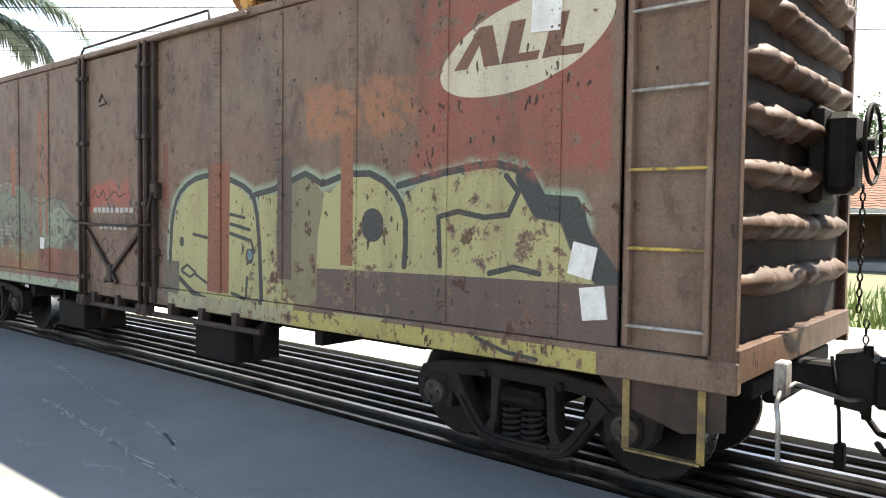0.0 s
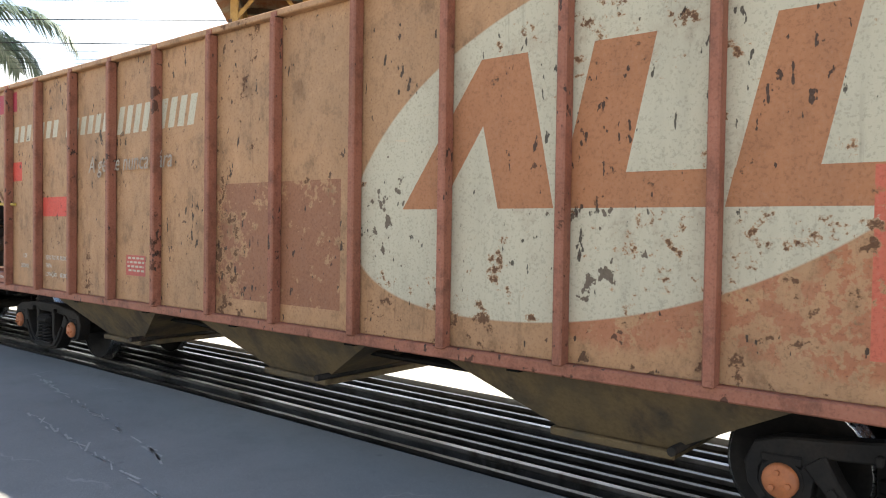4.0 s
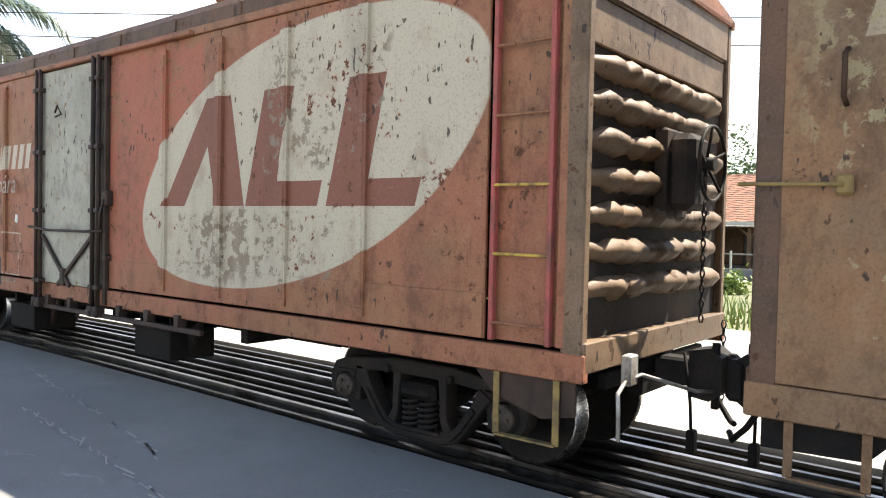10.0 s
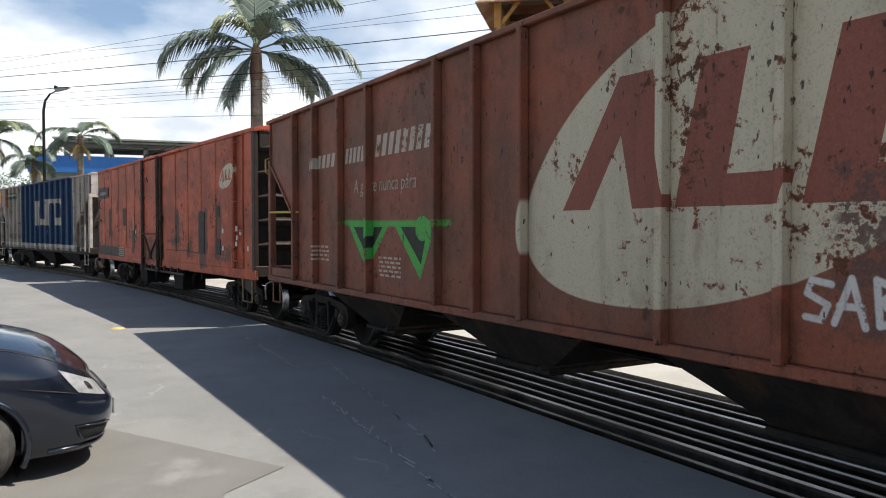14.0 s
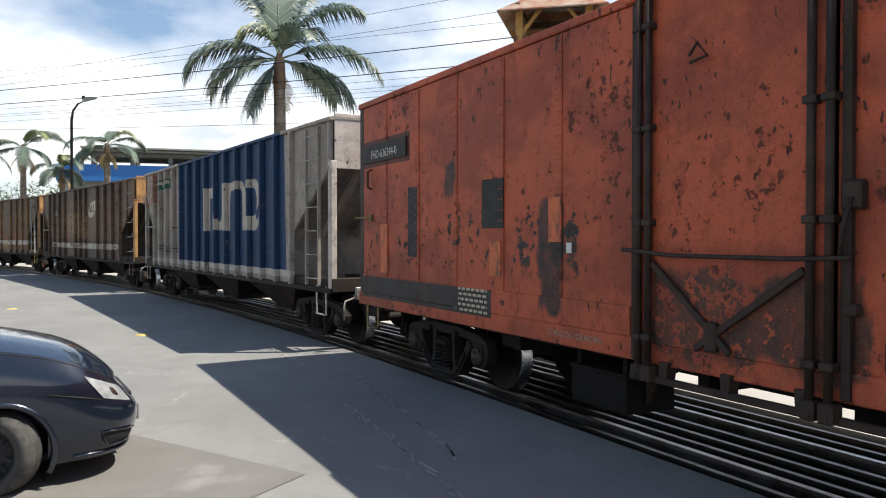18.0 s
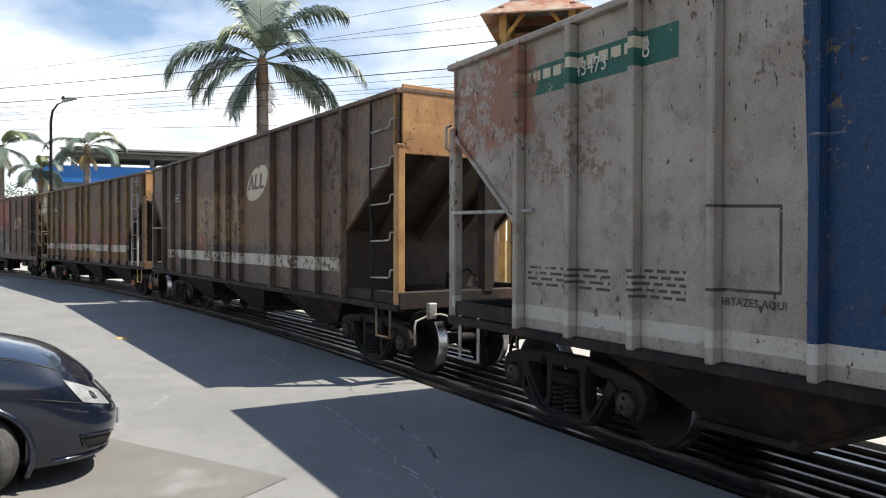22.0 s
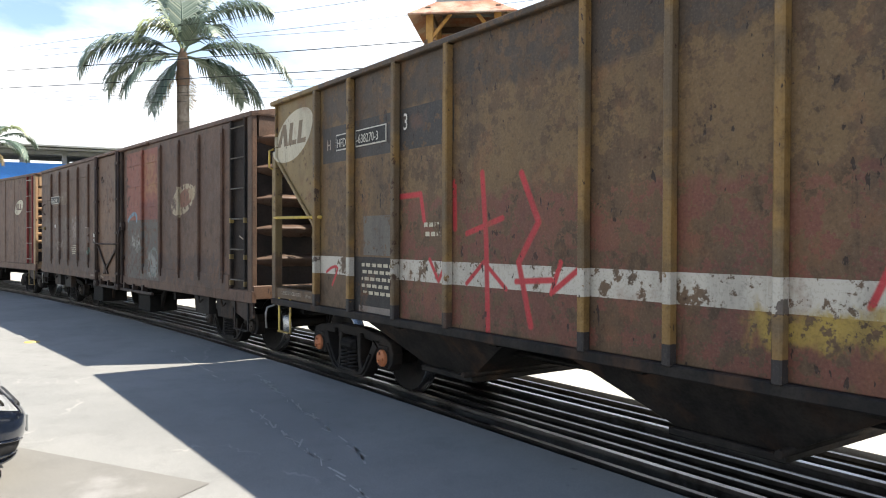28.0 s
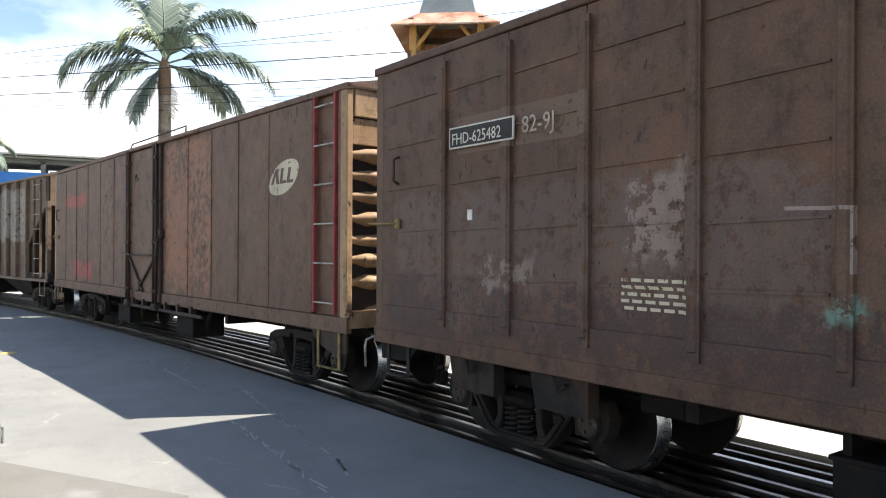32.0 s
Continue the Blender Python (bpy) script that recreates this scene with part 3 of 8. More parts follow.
def make_ground():
    g = Solid()
    xs = [-900 + 60 * i for i in range(31)]
    ys = [-900 + 60 * i for i in range(31)]
    g.add([(x, y, -0.14) for y in ys for x in xs], [(j * 31 + i, j * 31 + i + 1, (j + 1) * 31 + i + 1, (j + 1) * 31 + i) for j in range(30) for i in range(30)])
    tagged(part("ground", g, M["earth"]), "grass and bare earth round the crossing", "ground", kind="structure")
    tagged(part("road", strip(-48.0, -0.93, -0.012, 0.2), M["asphalt"]), "worn grey asphalt road with fine cracks", "road", kind="structure")
    tagged(part("pavement", strip(1.3, 9.0, -0.012, 0.2), M["concrete"]), "pale sunlit concrete apron behind the track", "pavement", kind="structure")
    tr = thing("track", "metre-gauge track with a level crossing of old rails", "railway track", kind="structure")
    part("bed", strip(-0.93, 1.3, -0.10), M["bed"], tr, "dark oily earth between the rails")
    for lat in (-0.79, -0.53, -0.30, -0.06, 0.20, 0.53, 0.79, 1.05):
        main = abs(abs(lat) - 0.53) < 0.01
        top, w = (0.0, 0.031) if main else (-0.012, 0.027)
        s = Solid()
        prof = [(-w, top), (w, top), (w, top - 0.035), (0.012, top - 0.05), (0.012, top - 0.1), (-0.012, top - 0.1), (-0.012, top - 0.05), (-w, top - 0.035)]
        vs = [beside(q, lat + u, h) for q in STATIONS for u, h in prof]
        k = len(prof)
        s.add(vs, [(i * k + j, i * k + (j + 1) % k, (i + 1) * k + (j + 1) % k, (i + 1) * k + j) for i in range(len(STATIONS) - 1) for j in range(k)])
        part("rail", s, M["rail_head"] if main else M["rail_old"], tr, "polished running rail" if main else "old rail laid as crossing deck")


make_ground()

# ---- bogies ----
WHEEL_R, WHEELBASE, FRAME_Y = 0.42, 1.64, 0.84


def bogie_meshes():
    out = {}
    for cap in ("cap_orange", "cap_red", "cap_dark"):
        w = Solid()
        marks = []
        for sy in (-1, 1):
            k = len(w.f)
            face = [(0.06, sy * 0.475), (0.13, sy * 0.49), (0.16, sy * 0.535), (0.30, sy * 0.545), (0.335, sy * 0.575), (0.40, sy * 0.58)]
            back = [(0.435, sy * 0.455), (0.39, sy * 0.45), (0.34, sy * 0.46), (0.14, sy * 0.455), (0.06, sy * 0.44)]
            w.lathe(face if sy < 0 else face[::-1], 36)
            w.lathe(back if sy < 0 else back[::-1], 36)
            marks.append((k, len(w.f), 0))
            k = len(w.f)
            tread = [(0.40, sy * 0.58), (0.415, sy * 0.577), (0.422, sy * 0.49), (0.444, sy * 0.478), (0.448, sy * 0.465), (0.435, sy * 0.455)]
            w.lathe(tread if sy < 0 else tread[::-1], 36)
            marks.append((k, len(w.f), 1))
            k = len(w.f)
            w.lathe([(0.0, sy * 0.955), (0.088, sy * 0.955), (0.10, sy * 0.94), (0.10, sy * 0.85)][:: 1 if sy < 0 else -1], 20)
            for j in range(3):
                a = 2.1 * j
                w.tube([(0.052 * math.cos(a), sy * 0.95, 0.052 * math.sin(a)), (0.052 * math.cos(a), sy * 0.975, 0.052 * math.sin(a))], 0.017, 6)
            marks.append((k, len(w.f), 2))
        k = len(w.f)
        w.lathe([(0.075, 0.87), (0.075, -0.87)], 14)
        marks.append((k, len(w.f), 0))
        me = w.mesh("wheelset", M["wheel_face"])
        me.materials.append(M["tread"])
        me.materials.append(M[cap])
        idx = [0] * len(w.f)
        for a, b, i in marks:
            idx[a:b] = [i] * (b - a)
        me.polygons.foreach_set("material_index", idx)
        out["wheelset_" + cap] = me
    # cast side frame with its two openings and the spring nest
    h = WHEELBASE / 2
    f = Solid()
    y0, y1 = -0.07, 0.07
    # top chord with its hooked ends over the axle boxes
    top = [(-h - 0.10, 0.30), (-h - 0.155, 0.38), (-h - 0.165, 0.48), (-h - 0.12, 0.57), (-h, 0.61), (-0.56, 0.635), (-0.32, 0.66), (0.32, 0.66), (0.56, 0.635), (h, 0.61), (h + 0.12, 0.57), (h + 0.165, 0.48), (h + 0.155, 0.38), (h + 0.10, 0.30)]
    f.rail(top, y0, y1, [0.05, 0.07, 0.09, 0.11, 0.11, 0.11, 0.12, 0.12, 0.11, 0.11, 0.11, 0.09, 0.07, 0.05])
    # tension member, dipping under the springs
    dip = [(-h + 0.17, 0.56), (-0.56, 0.43), (-0.43, 0.255), (-0.35, 0.18), (-0.22, 0.15), (0.22, 0.15), (0.35, 0.18), (0.43, 0.255), (0.56, 0.43), (h - 0.17, 0.56)]
    f.rail(dip, y0 - 0.02, y1, [0.14, 0.10, 0.095, 0.10, 0.10, 0.10, 0.10, 0.095, 0.10, 0.14])
    f.rail([(-0.56, 0.43), (-0.43, 0.255), (-0.35, 0.18), (-0.22, 0.15), (0.22, 0.15), (0.35, 0.18), (0.43, 0.255), (0.56, 0.43)], y0 - 0.045, y1, 0.035)
    for sx in (-1, 1):
        f.rail([(sx * 0.235, 0.62), (sx * 0.245, 0.45), (sx * 0.25, 0.30), (sx * 0.31, 0.17)][::sx], y0 - 0.01, y1, [0.09, 0.07, 0.07, 0.10][::sx])
        f.rail([(sx * (h - 0.15), 0.60), (sx * (h - 0.135), 0.45), (sx * (h - 0.12), 0.31)][::sx], y0, y1, [0.10, 0.075, 0.06][::sx])
        f.box(sx * h - 0.12, sx * h + 0.12, y0 - 0.01, y1 + 0.01, 0.505, 0.57, 0.015)
        f.tube([(sx * h, y0 - 0.01, 0.42), (sx * h, y1 + 0.02, 0.42)], 0.122, 16)
        f.box(sx * h - 0.125, sx * h + 0.125, y0, y1, 0.43, 0.515, 0.02)
        f.box(sx * 0.33 - 0.02, sx * 0.33 + 0.02, y0 - 0.05, y0, 0.60, 0.66, 0.01)
    f.box(-0.24, 0.24, y0 - 0.05, y1 + 0.06, 0.165, 0.20, 0.01)
    out["side_frame"] = f.mesh("side_frame", M["cast"])
    c = Solid()
    turns, steps = 5, 14
    c.tube([(0.072 * math.cos(2 * math.pi * i / steps), 0.072 * math.sin(2 * math.pi * i / steps), 0.19 + 0.225 * i / (turns * steps)) for i in range(turns * steps + 1)], 0.0165, 6)
    c.tube([(0, 0, 0.18), (0, 0, 0.42)], 0.035, 8)
    out["spring"] = c.mesh("spring", M["cast"])
    b = Solid()
    b.box(-0.185, 0.185, -0.95, 0.95, 0.42, 0.555, 0.03)
    b.box(-0.23, 0.23, -0.35, 0.35, 0.5, 0.74, 0.03)
    b.box(-0.15, 0.15, -0.975, -0.91, 0.45, 0.53, 0.02)
    for sx in (-1, 1):
        b.beam((sx * 0.36, -0.60, 0.40), (sx * 0.36, 0.60, 0.40), 0.06, 0.08, 0.01)
        b.beam((sx * 0.30, -0.5, 0.40), (sx * 0.12, 0.0, 0.62), 0.04, 0.05)
        for sy in (-1, 1):
            b.prism([(sx * 0.36, 0.62), (sx * 0.41, 0.60), (sx * 0.40, 0.26), (sx * 0.36, 0.22), (sx * 0.34, 0.3)], sy * 0.47, sy * 0.56)
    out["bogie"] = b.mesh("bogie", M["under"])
    return out


BOGIE = bogie_meshes()
SPINNERS = []


def add_bogies(wagon, front, rear, cap):
    for x in (front, rear):
        bg = part("bogie", BOGIE["bogie"], None, wagon, "dark cast-steel bogie with coil springs")
        bg.location = (x, 0, 0)
        for sy in (-1, 1):
            sf = part("side_frame", BOGIE["side_frame"], None, bg)
            sf.location = (0, sy * FRAME_Y, 0)
            if sy > 0:
                sf.rotation_euler = (0, 0, math.pi)
            for sx in (-0.085, 0.085):
                for dy in (-0.05,):
                    sp = part("spring", BOGIE["spring"], None, bg)
                    sp.location = (sx, sy * FRAME_Y + (dy if sy < 0 else -dy), 0)
        for sx in (-1, 1):
            ws = part("wheelset", BOGIE["wheelset_" + cap], None, bg, "pair of steel wheels with bright worn treads")
            ws.location = (sx * WHEELBASE / 2, 0, WHEEL_R)
            SPINNERS.append(ws)


# ---- parts common to all wagons ----
HALF, SIDE = 6.68, 1.31


def end_gear(wagon, lever_mat, beam_mat, seed, sides=(-1, 1)):
    """Couplers, uncoupling levers, hoses and brake rigging."""
    r = random.Random(seed)
    for e in (1, -1):
        c = Solid()
        c.box(e * 6.2, e * 6.95, -0.09, 0.09, 0.68, 0.88, 0.02)
        c.prism([(e * 6.90, 0.62), (e * 7.05, 0.60), (e * 7.13, 0.66), (e * 7.13, 0.92), (e * 7.05, 0.98), (e * 6.90, 0.95)], -0.13, 0.13)
        c.box(e * 7.05, e * 7.19, e * 0.02, e * 0.15, 0.64, 0.93, 0.03)
        c.tube([(e * 7.08, -e * 0.09, 0.55), (e * 7.08, -e * 0.09, 1.02)], 0.03, 8)
        part("coupler", c, M["steel_dark"], wagon, "heavy dark automatic coupler")
        d = Solid()
        d.box(e * 6.50, e * 6.62, -0.30, 0.30, 0.60, 1.0, 0.02)
        d.beam((e * 6.60, -0.9, 0.80), (e * 6.60, 0.9, 0.80), 0.06, 0.12, 0.01)
        part("draft_gear", d, M["under"], wagon)
        y = -e * 1.0
        k = Solid()
        k.tube([(e * 6.86, y * 1.18, 0.50), (e * 6.86, y * 1.19, 0.72), (e * 6.84, y * 1.16, 0.79), (e * 6.80, y * 0.96, 0.84), (e * 6.84, y * 0.80, 0.86), (e * 7.02, y * 0.30, 0.70), (e * 7.08, y * 0.12, 0.68)], 0.014, 7)
        k.box(e * 6.76, e * 6.83, y * 0.84, y * 0.96, 0.80, 1.0, 0.01)
        part("uncoupling_lever", k, lever_mat, wagon, "bent pale uncoupling rod")
        hs = Solid()
        hs.tube([(e * 6.7, e * 0.30, 0.80), (e * 6.85, e * 0.32, 0.74), (e * 6.98, e * 0.30, 0.52), (e * 7.10, e * 0.22, 0.40), (e * 7.16, e * 0.1, 0.42)], 0.022, 7)
        hs.tube([(e * 6.9, -0.22, 0.95), (e * 6.95, -0.22, 0.6), (e * 6.96, -0.2, 0.30)], 0.012, 6)
        hs.box(e * 6.93, e * 6.99, -0.24, -0.16, 0.24, 0.40, 0.01)
        part("brake_hose", hs, M["under"], wagon)
        if e == 1:
            ch = Solid()
            for i in range(12):
                z = 0.50 + 0.055 * i
                ch.tube([(6.98 + 0.018 * math.cos(a) * (i % 2), 0.36 + 0.018 * math.cos(a) * (1 - i % 2), z + 0.034 * math.sin(a)) for a in (0, 1.05, 2.1, 3.14, 4.2, 5.24, 6.283)], 0.006, 5, caps=False)
            part("safety_chain", ch, M["steel_dark"], wagon)
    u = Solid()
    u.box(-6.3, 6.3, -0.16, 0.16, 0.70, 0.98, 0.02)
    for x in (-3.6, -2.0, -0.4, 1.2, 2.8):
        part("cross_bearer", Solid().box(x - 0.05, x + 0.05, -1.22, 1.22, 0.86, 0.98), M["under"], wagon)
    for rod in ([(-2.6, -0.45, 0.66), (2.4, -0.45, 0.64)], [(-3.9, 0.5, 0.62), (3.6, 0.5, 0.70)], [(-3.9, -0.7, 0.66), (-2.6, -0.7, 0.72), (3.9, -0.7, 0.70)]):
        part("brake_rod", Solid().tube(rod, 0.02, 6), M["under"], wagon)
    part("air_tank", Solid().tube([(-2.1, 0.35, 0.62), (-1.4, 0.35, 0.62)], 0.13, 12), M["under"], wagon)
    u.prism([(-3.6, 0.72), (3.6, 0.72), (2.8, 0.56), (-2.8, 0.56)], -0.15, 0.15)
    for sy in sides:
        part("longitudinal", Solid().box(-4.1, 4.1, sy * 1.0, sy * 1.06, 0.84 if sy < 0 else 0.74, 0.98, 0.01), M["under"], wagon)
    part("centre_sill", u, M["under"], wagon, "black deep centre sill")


def stirrup(wagon, x0, x1, y, mat, z0=0.55, z1=0.98):
    s = Solid()
    sy = -1 if y < 0 else 1
    s.beam((x0, y, z1), (x0, y, z0), 0.012, 0.045, up=(1, 0, 0))
    s.beam((x1, y, z1), (x1, y, z0), 0.012, 0.045, up=(1, 0, 0))
    s.beam((x0, y, z0), (x1, y, z0), 0.05, 0.014)
    part("step", s, mat, wagon, "bent strap step below the ladder")


def ladder(wagon, x0, x1, y, z0, z1, n, mat, rung_mats):
    sy = -1 if y < 0 else 1
    ld = Solid()
    for x in (x0, x1):
        ld.box(x - 0.018, x + 0.018, y, y + sy * 0.055, z0, z1, 0.006)
    lad = part("ladder", ld, mat, wagon)
    for i in range(n):
        z = z0 + 0.12 + (z1 - z0 - 0.25) * i / (n - 1)
        r = Solid().tube([(x0, y + sy * 0.045, z), (x1, y + sy * 0.045, z)], 0.011, 7)
        part("rung", r, rung_mats[i % len(rung_mats)], lad)


def hand_brake(wagon, e, y, z, mat, box_mat):
    """A spoked brake wheel with gear box and chain on an end."""
    w = Solid()
    x = e * 6.98
    ring = [(x, y + 0.27 * math.cos(2 * math.pi * i / 28), z + 0.27 * math.sin(2 * math.pi * i / 28)) for i in range(29)]
    w.tube(ring, 0.014, 7, caps=False)
    for j in range(5):
        a = 0.4 + 2 * math.pi * j / 5
        w.tube([(x - e * 0.04, y + 0.05 * math.cos(a), z + 0.05 * math.sin(a)), (x, y + 0.26 * math.cos(a), z + 0.26 * math.sin(a))], 0.012, 6)
    w.tube([(x - e * 0.09, y, z), (x + e * 0.02, y, z)], 0.05, 12)
    wheel = part("brake_wheel", w, mat, wagon, "spoked hand-brake wheel")
    g = Solid()
    g.box(e * 6.70, e * 6.90, y - 0.17, y + 0.17, z - 0.34, z + 0.22, 0.05)
    g.box(e * 6.62, e * 6.72, y - 0.22, y + 0.22, z - 0.40, z + 0.26, 0.02)
    part("brake_gear_box", g, box_mat, wagon)
    c = Solid()
    for i in range(16):
        zz = z - 0.30 - 0.055 * i
        c.tube([(e * 6.93 + 0.016 * math.cos(a) * (i % 2), y + 0.016 * math.cos(a) * (1 - i % 2), zz + 0.034 * math.sin(a)) for a in (0, 1.05, 2.1, 3.14, 4.2, 5.24, 6.283)], 0.0065, 5, caps=False)
    part("brake_chain", c, M["steel_dark"], wagon)


def loft_y(s, cuts, smooth=True):
    """Joins rings given as (y, [(x, z), ...])."""
    n = len(cuts[0][1])
    vs = [(x, y, z) for y, ring in cuts for x, z in ring]
    s.add(vs, [(i * n + j, i * n + j + 1, (i + 1) * n + j + 1, (i + 1) * n + j) for i in range(len(cuts) - 1) for j in range(n - 1)], smooth)


def box_end(wagon, e, mat, style, rng):
    """An end wall with pressed horizontal ridges."""
    w = Solid()
    # near-black wall: the shade in the gaps between ridges is put into its colour
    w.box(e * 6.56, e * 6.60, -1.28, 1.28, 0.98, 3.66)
    wall = part("end_wall", w, M["soot_shade"], wagon, "steel end wall with pressed ridges")
    n = {"corr": 6, "shelf": 5, "deep": 7, "half": 7}[style]
    pitch = (1.68 if style == "half" else 2.25) / n
    if style == "half":
        for z0, z1 in ((2.98, 3.28), (3.29, 3.62)):
            part("end_sheet", Solid().box(e * 6.60, e * 6.63, -1.22, 1.22, z0, z1, 0.008), mat, wall, "flat upper end sheet")
    style = "deep" if style == "half" else style
    for i in range(n):
        zc = 1.28 + pitch * (i + 0.2)
        s = Solid()
        if style == "shelf":
            prof = [(0.0, 0.20), (0.10, 0.165), (0.155, 0.15), (0.16, 0.115), (0.05, 0.02), (0.0, 0.0)]
        elif style == "deep":
            prof = [(0.0, 0.185), (0.05, 0.18), (0.11, 0.135), (0.12, 0.09), (0.06, 0.02), (0.0, 0.0)]
        else:
            prof = [(0.0, 0.24), (0.05, 0.235), (0.10, 0.20), (0.125, 0.14), (0.115, 0.08), (0.07, 0.03), (0.0, 0.0)]
        cuts = []
        bent = {"corr": 0.14, "shelf": 0.10, "deep": 0.32}[style]
        ys = [(-1.24, 0.06), (-1.16, 0.35), (-1.02, 0.9)] + [(-0.9 + 0.0692 * q, 1.0) for q in range(27)] + [(1.02, 0.9), (1.16, 0.35), (1.24, 0.06)]
        for y, k0 in ys:
            j = rng.uniform(-0.25, 0.25) * bent * 0.16
            k = k0 * (1 - rng.random() ** 2 * bent * 1.6)
            cuts.append((y, [(e * (6.598 + q * k * (1.15 if style == "deep" else 1.0)), zc + 0.1 + (h - 0.1) * (0.35 + 0.65 * k) + j) for q, h in (prof if e < 0 else prof[::-1])]))
        loft_y(s, cuts)
        part("ridge", s, mat, wall)
    for y in (-1, 1):
        part("corner_post", Solid().box(e * 6.52, e * 6.66, y * 1.23, y * 1.312, 0.92, 3.62, 0.012), mat, wagon)
    t = Solid()
    t.box(e * 6.50, e * 6.68, -1.30, 1.30, 0.90, 1.10, 0.01)
    part("end_sill", t, mat, wagon)
    c = Solid()
    c.prism([(e * 6.61, 3.30), (e * 6.66, 3.30), (e * 6.66, 3.66), (e * 6.61, 3.66)], -1.2, 1.2)
    part("end_cap", c, mat, wagon)


def boxcar(label, paint, spec):
    """A riveted steel boxcar with one sliding door a side."""
    w = thing("boxcar", label, "freight wagon", group="wagons of the train")
    rng = random.Random(spec["seed"])
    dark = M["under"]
    x_end = HALF - 0.14
    d0, d1 = spec.get("door", (-0.85, 0.72))
    l0, l1 = spec.get("ladder", (6.0, 6.46))
    step = spec.get("bay", 0.93)
    low = spec.get("low", 1.03)
    # bays of the near side, from the door outwards
    edges = spec.get("front_ribs", [d1 + 0.30 + step * i for i in range(8)])
    edges = [e for e in edges if e < 5.65] + [l0 - 0.06]
    back = spec.get("rear_ribs", [d0 - 0.12 - step * i for i in range(8)])
    back = [e for e in back if e > -6.1] + [-x_end]
    ribm = spec.get("rib", 0.02)
    for seq in (edges, back):
        for a, b in zip(seq, seq[1:]):
            a, b = min(a, b), max(a, b)
            off = rng.uniform(-0.004, 0.004)
            p = Solid().box(a + 0.003, b - 0.003, -SIDE + off, -SIDE + 0.03 + off, low, 3.58, 0.006)
            part("side_panel", p, paint, w)
        for a in seq[1:-1]:
            if ribm > 0.03:
                r = Solid().prism([(a - 0.055, 1.10), (a + 0.055, 1.10), (a + 0.055, 3.5), (a - 0.055, 3.5)], -SIDE - ribm, -SIDE + 0.02)
                r.box(a - 0.035, a + 0.035, -SIDE - ribm - 0.012, -SIDE, 1.16, 3.45, 0.01)
            else:
                r = Solid().box(a - 0.05, a + 0.05, -SIDE - 0.012, -SIDE + 0.01, low + 0.02, 3.56, 0.004)
                if spec.get("rivets", True):
                    for i in range(24):
                        z = low + 0.1 + 2.4 * i / 23
                        r.box(a - 0.034, a - 0.018, -SIDE - 0.02, -SIDE - 0.01, z - 0.008, z + 0.008, 0.004)
                        r.box(a + 0.018, a + 0.034, -SIDE - 0.02, -SIDE - 0.01, z - 0.008, z + 0.008, 0.004)
            part("rib", r, paint, w)
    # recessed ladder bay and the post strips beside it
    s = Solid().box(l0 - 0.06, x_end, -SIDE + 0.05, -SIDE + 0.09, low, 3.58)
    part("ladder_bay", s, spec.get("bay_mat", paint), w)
    s = Solid().box(l1 + 0.05, x_end + 0.02, -SIDE, -SIDE + 0.06, low, 3.58, 0.006)
    part("side_panel", s, spec.get("bay_mat", paint), w)
    ladder(w, l0, l1, -SIDE + 0.03, 1.05, 3.6, spec.get("rungs", 6), spec.get("ladder_mat", paint), spec.get("rung_mats", [M["white_rod"]]))
    # strip beside the door, where the locking gear sits
    s = Solid().box(d1 + 0.02, d1 + 0.30, -SIDE + 0.012, -SIDE + 0.04, low, 3.58)
    part("side_panel", s, paint, w)
    s = Solid().box(d0 - 0.125, d0 + 0.03, -SIDE + 0.012, -SIDE + 0.04, low, 3.58)
    part("side_panel", s, paint, w)
    # sliding door
    door = part("door", Solid().box(d0 + 0.02, d1 - 0.02, -SIDE - 0.03, -SIDE + 0.02, low - 0.02, 3.56, 0.008), spec.get("door_mat", paint), w, spec.get("door_label", ""))
    fr = spec.get("bar_mat", M["bar_brown"])
    for x in (d0 + 0.02, d0 + 0.12, d1 - 0.10, d1 + 0.02):
        bar = part("locking_bar", Solid().tube([(x, -SIDE - 0.07, 0.80), (x, -SIDE - 0.07, 3.6)], 0.027, 8), fr, door)
        for z in (1.05, 1.9, 2.6, 3.35):
            part("clamp", Solid().box(x - 0.045, x + 0.045, -SIDE - 0.105, -SIDE - 0.02, z - 0.025, z + 0.025, 0.008), fr, bar)
        part("foot", Solid().box(x - 0.05, x + 0.05, -SIDE - 0.11, -SIDE - 0.0, 0.72, 0.84, 0.012).tube([(x, -SIDE - 0.12, 0.76), (x, -SIDE - 0.03, 0.76)], 0.03, 8), fr, bar)
    for x in (d0 - 0.06, d1 + 0.10):
        part("door_post", Solid().box(x - 0.028, x + 0.028, -SIDE - 0.045, -SIDE + 0.01, 0.86, 3.58, 0.008), fr, w)
    for a, b in (((d0 + 0.15, 1.60), (d0 + 0.86, 1.02)), ((d1 - 0.15, 1.60), (d0 + 0.56, 1.02))):
        part("brace", Solid().beam((a[0], -SIDE - 0.055, a[1]), (b[0], -SIDE - 0.055, b[1]), 0.03, 0.05, 0.006), fr, door)
    part("door_handle", Solid().tube([(d0 - 0.12, -SIDE - 0.10, 1.70), (d0 + 0.4, -SIDE - 0.115, 1.665), (d1 - 0.2, -SIDE - 0.11, 1.665), (d1 + 0.16, -SIDE - 0.09, 1.68)], 0.016, 7), fr, door)
    part("lock_lever", Solid().tube([(d1 + 0.15, -SIDE - 0.07, 2.02), (d1 + 0.12, -SIDE - 0.10, 1.85), (d1 + 0.10, -SIDE - 0.09, 1.70)], 0.016, 6), fr, w)
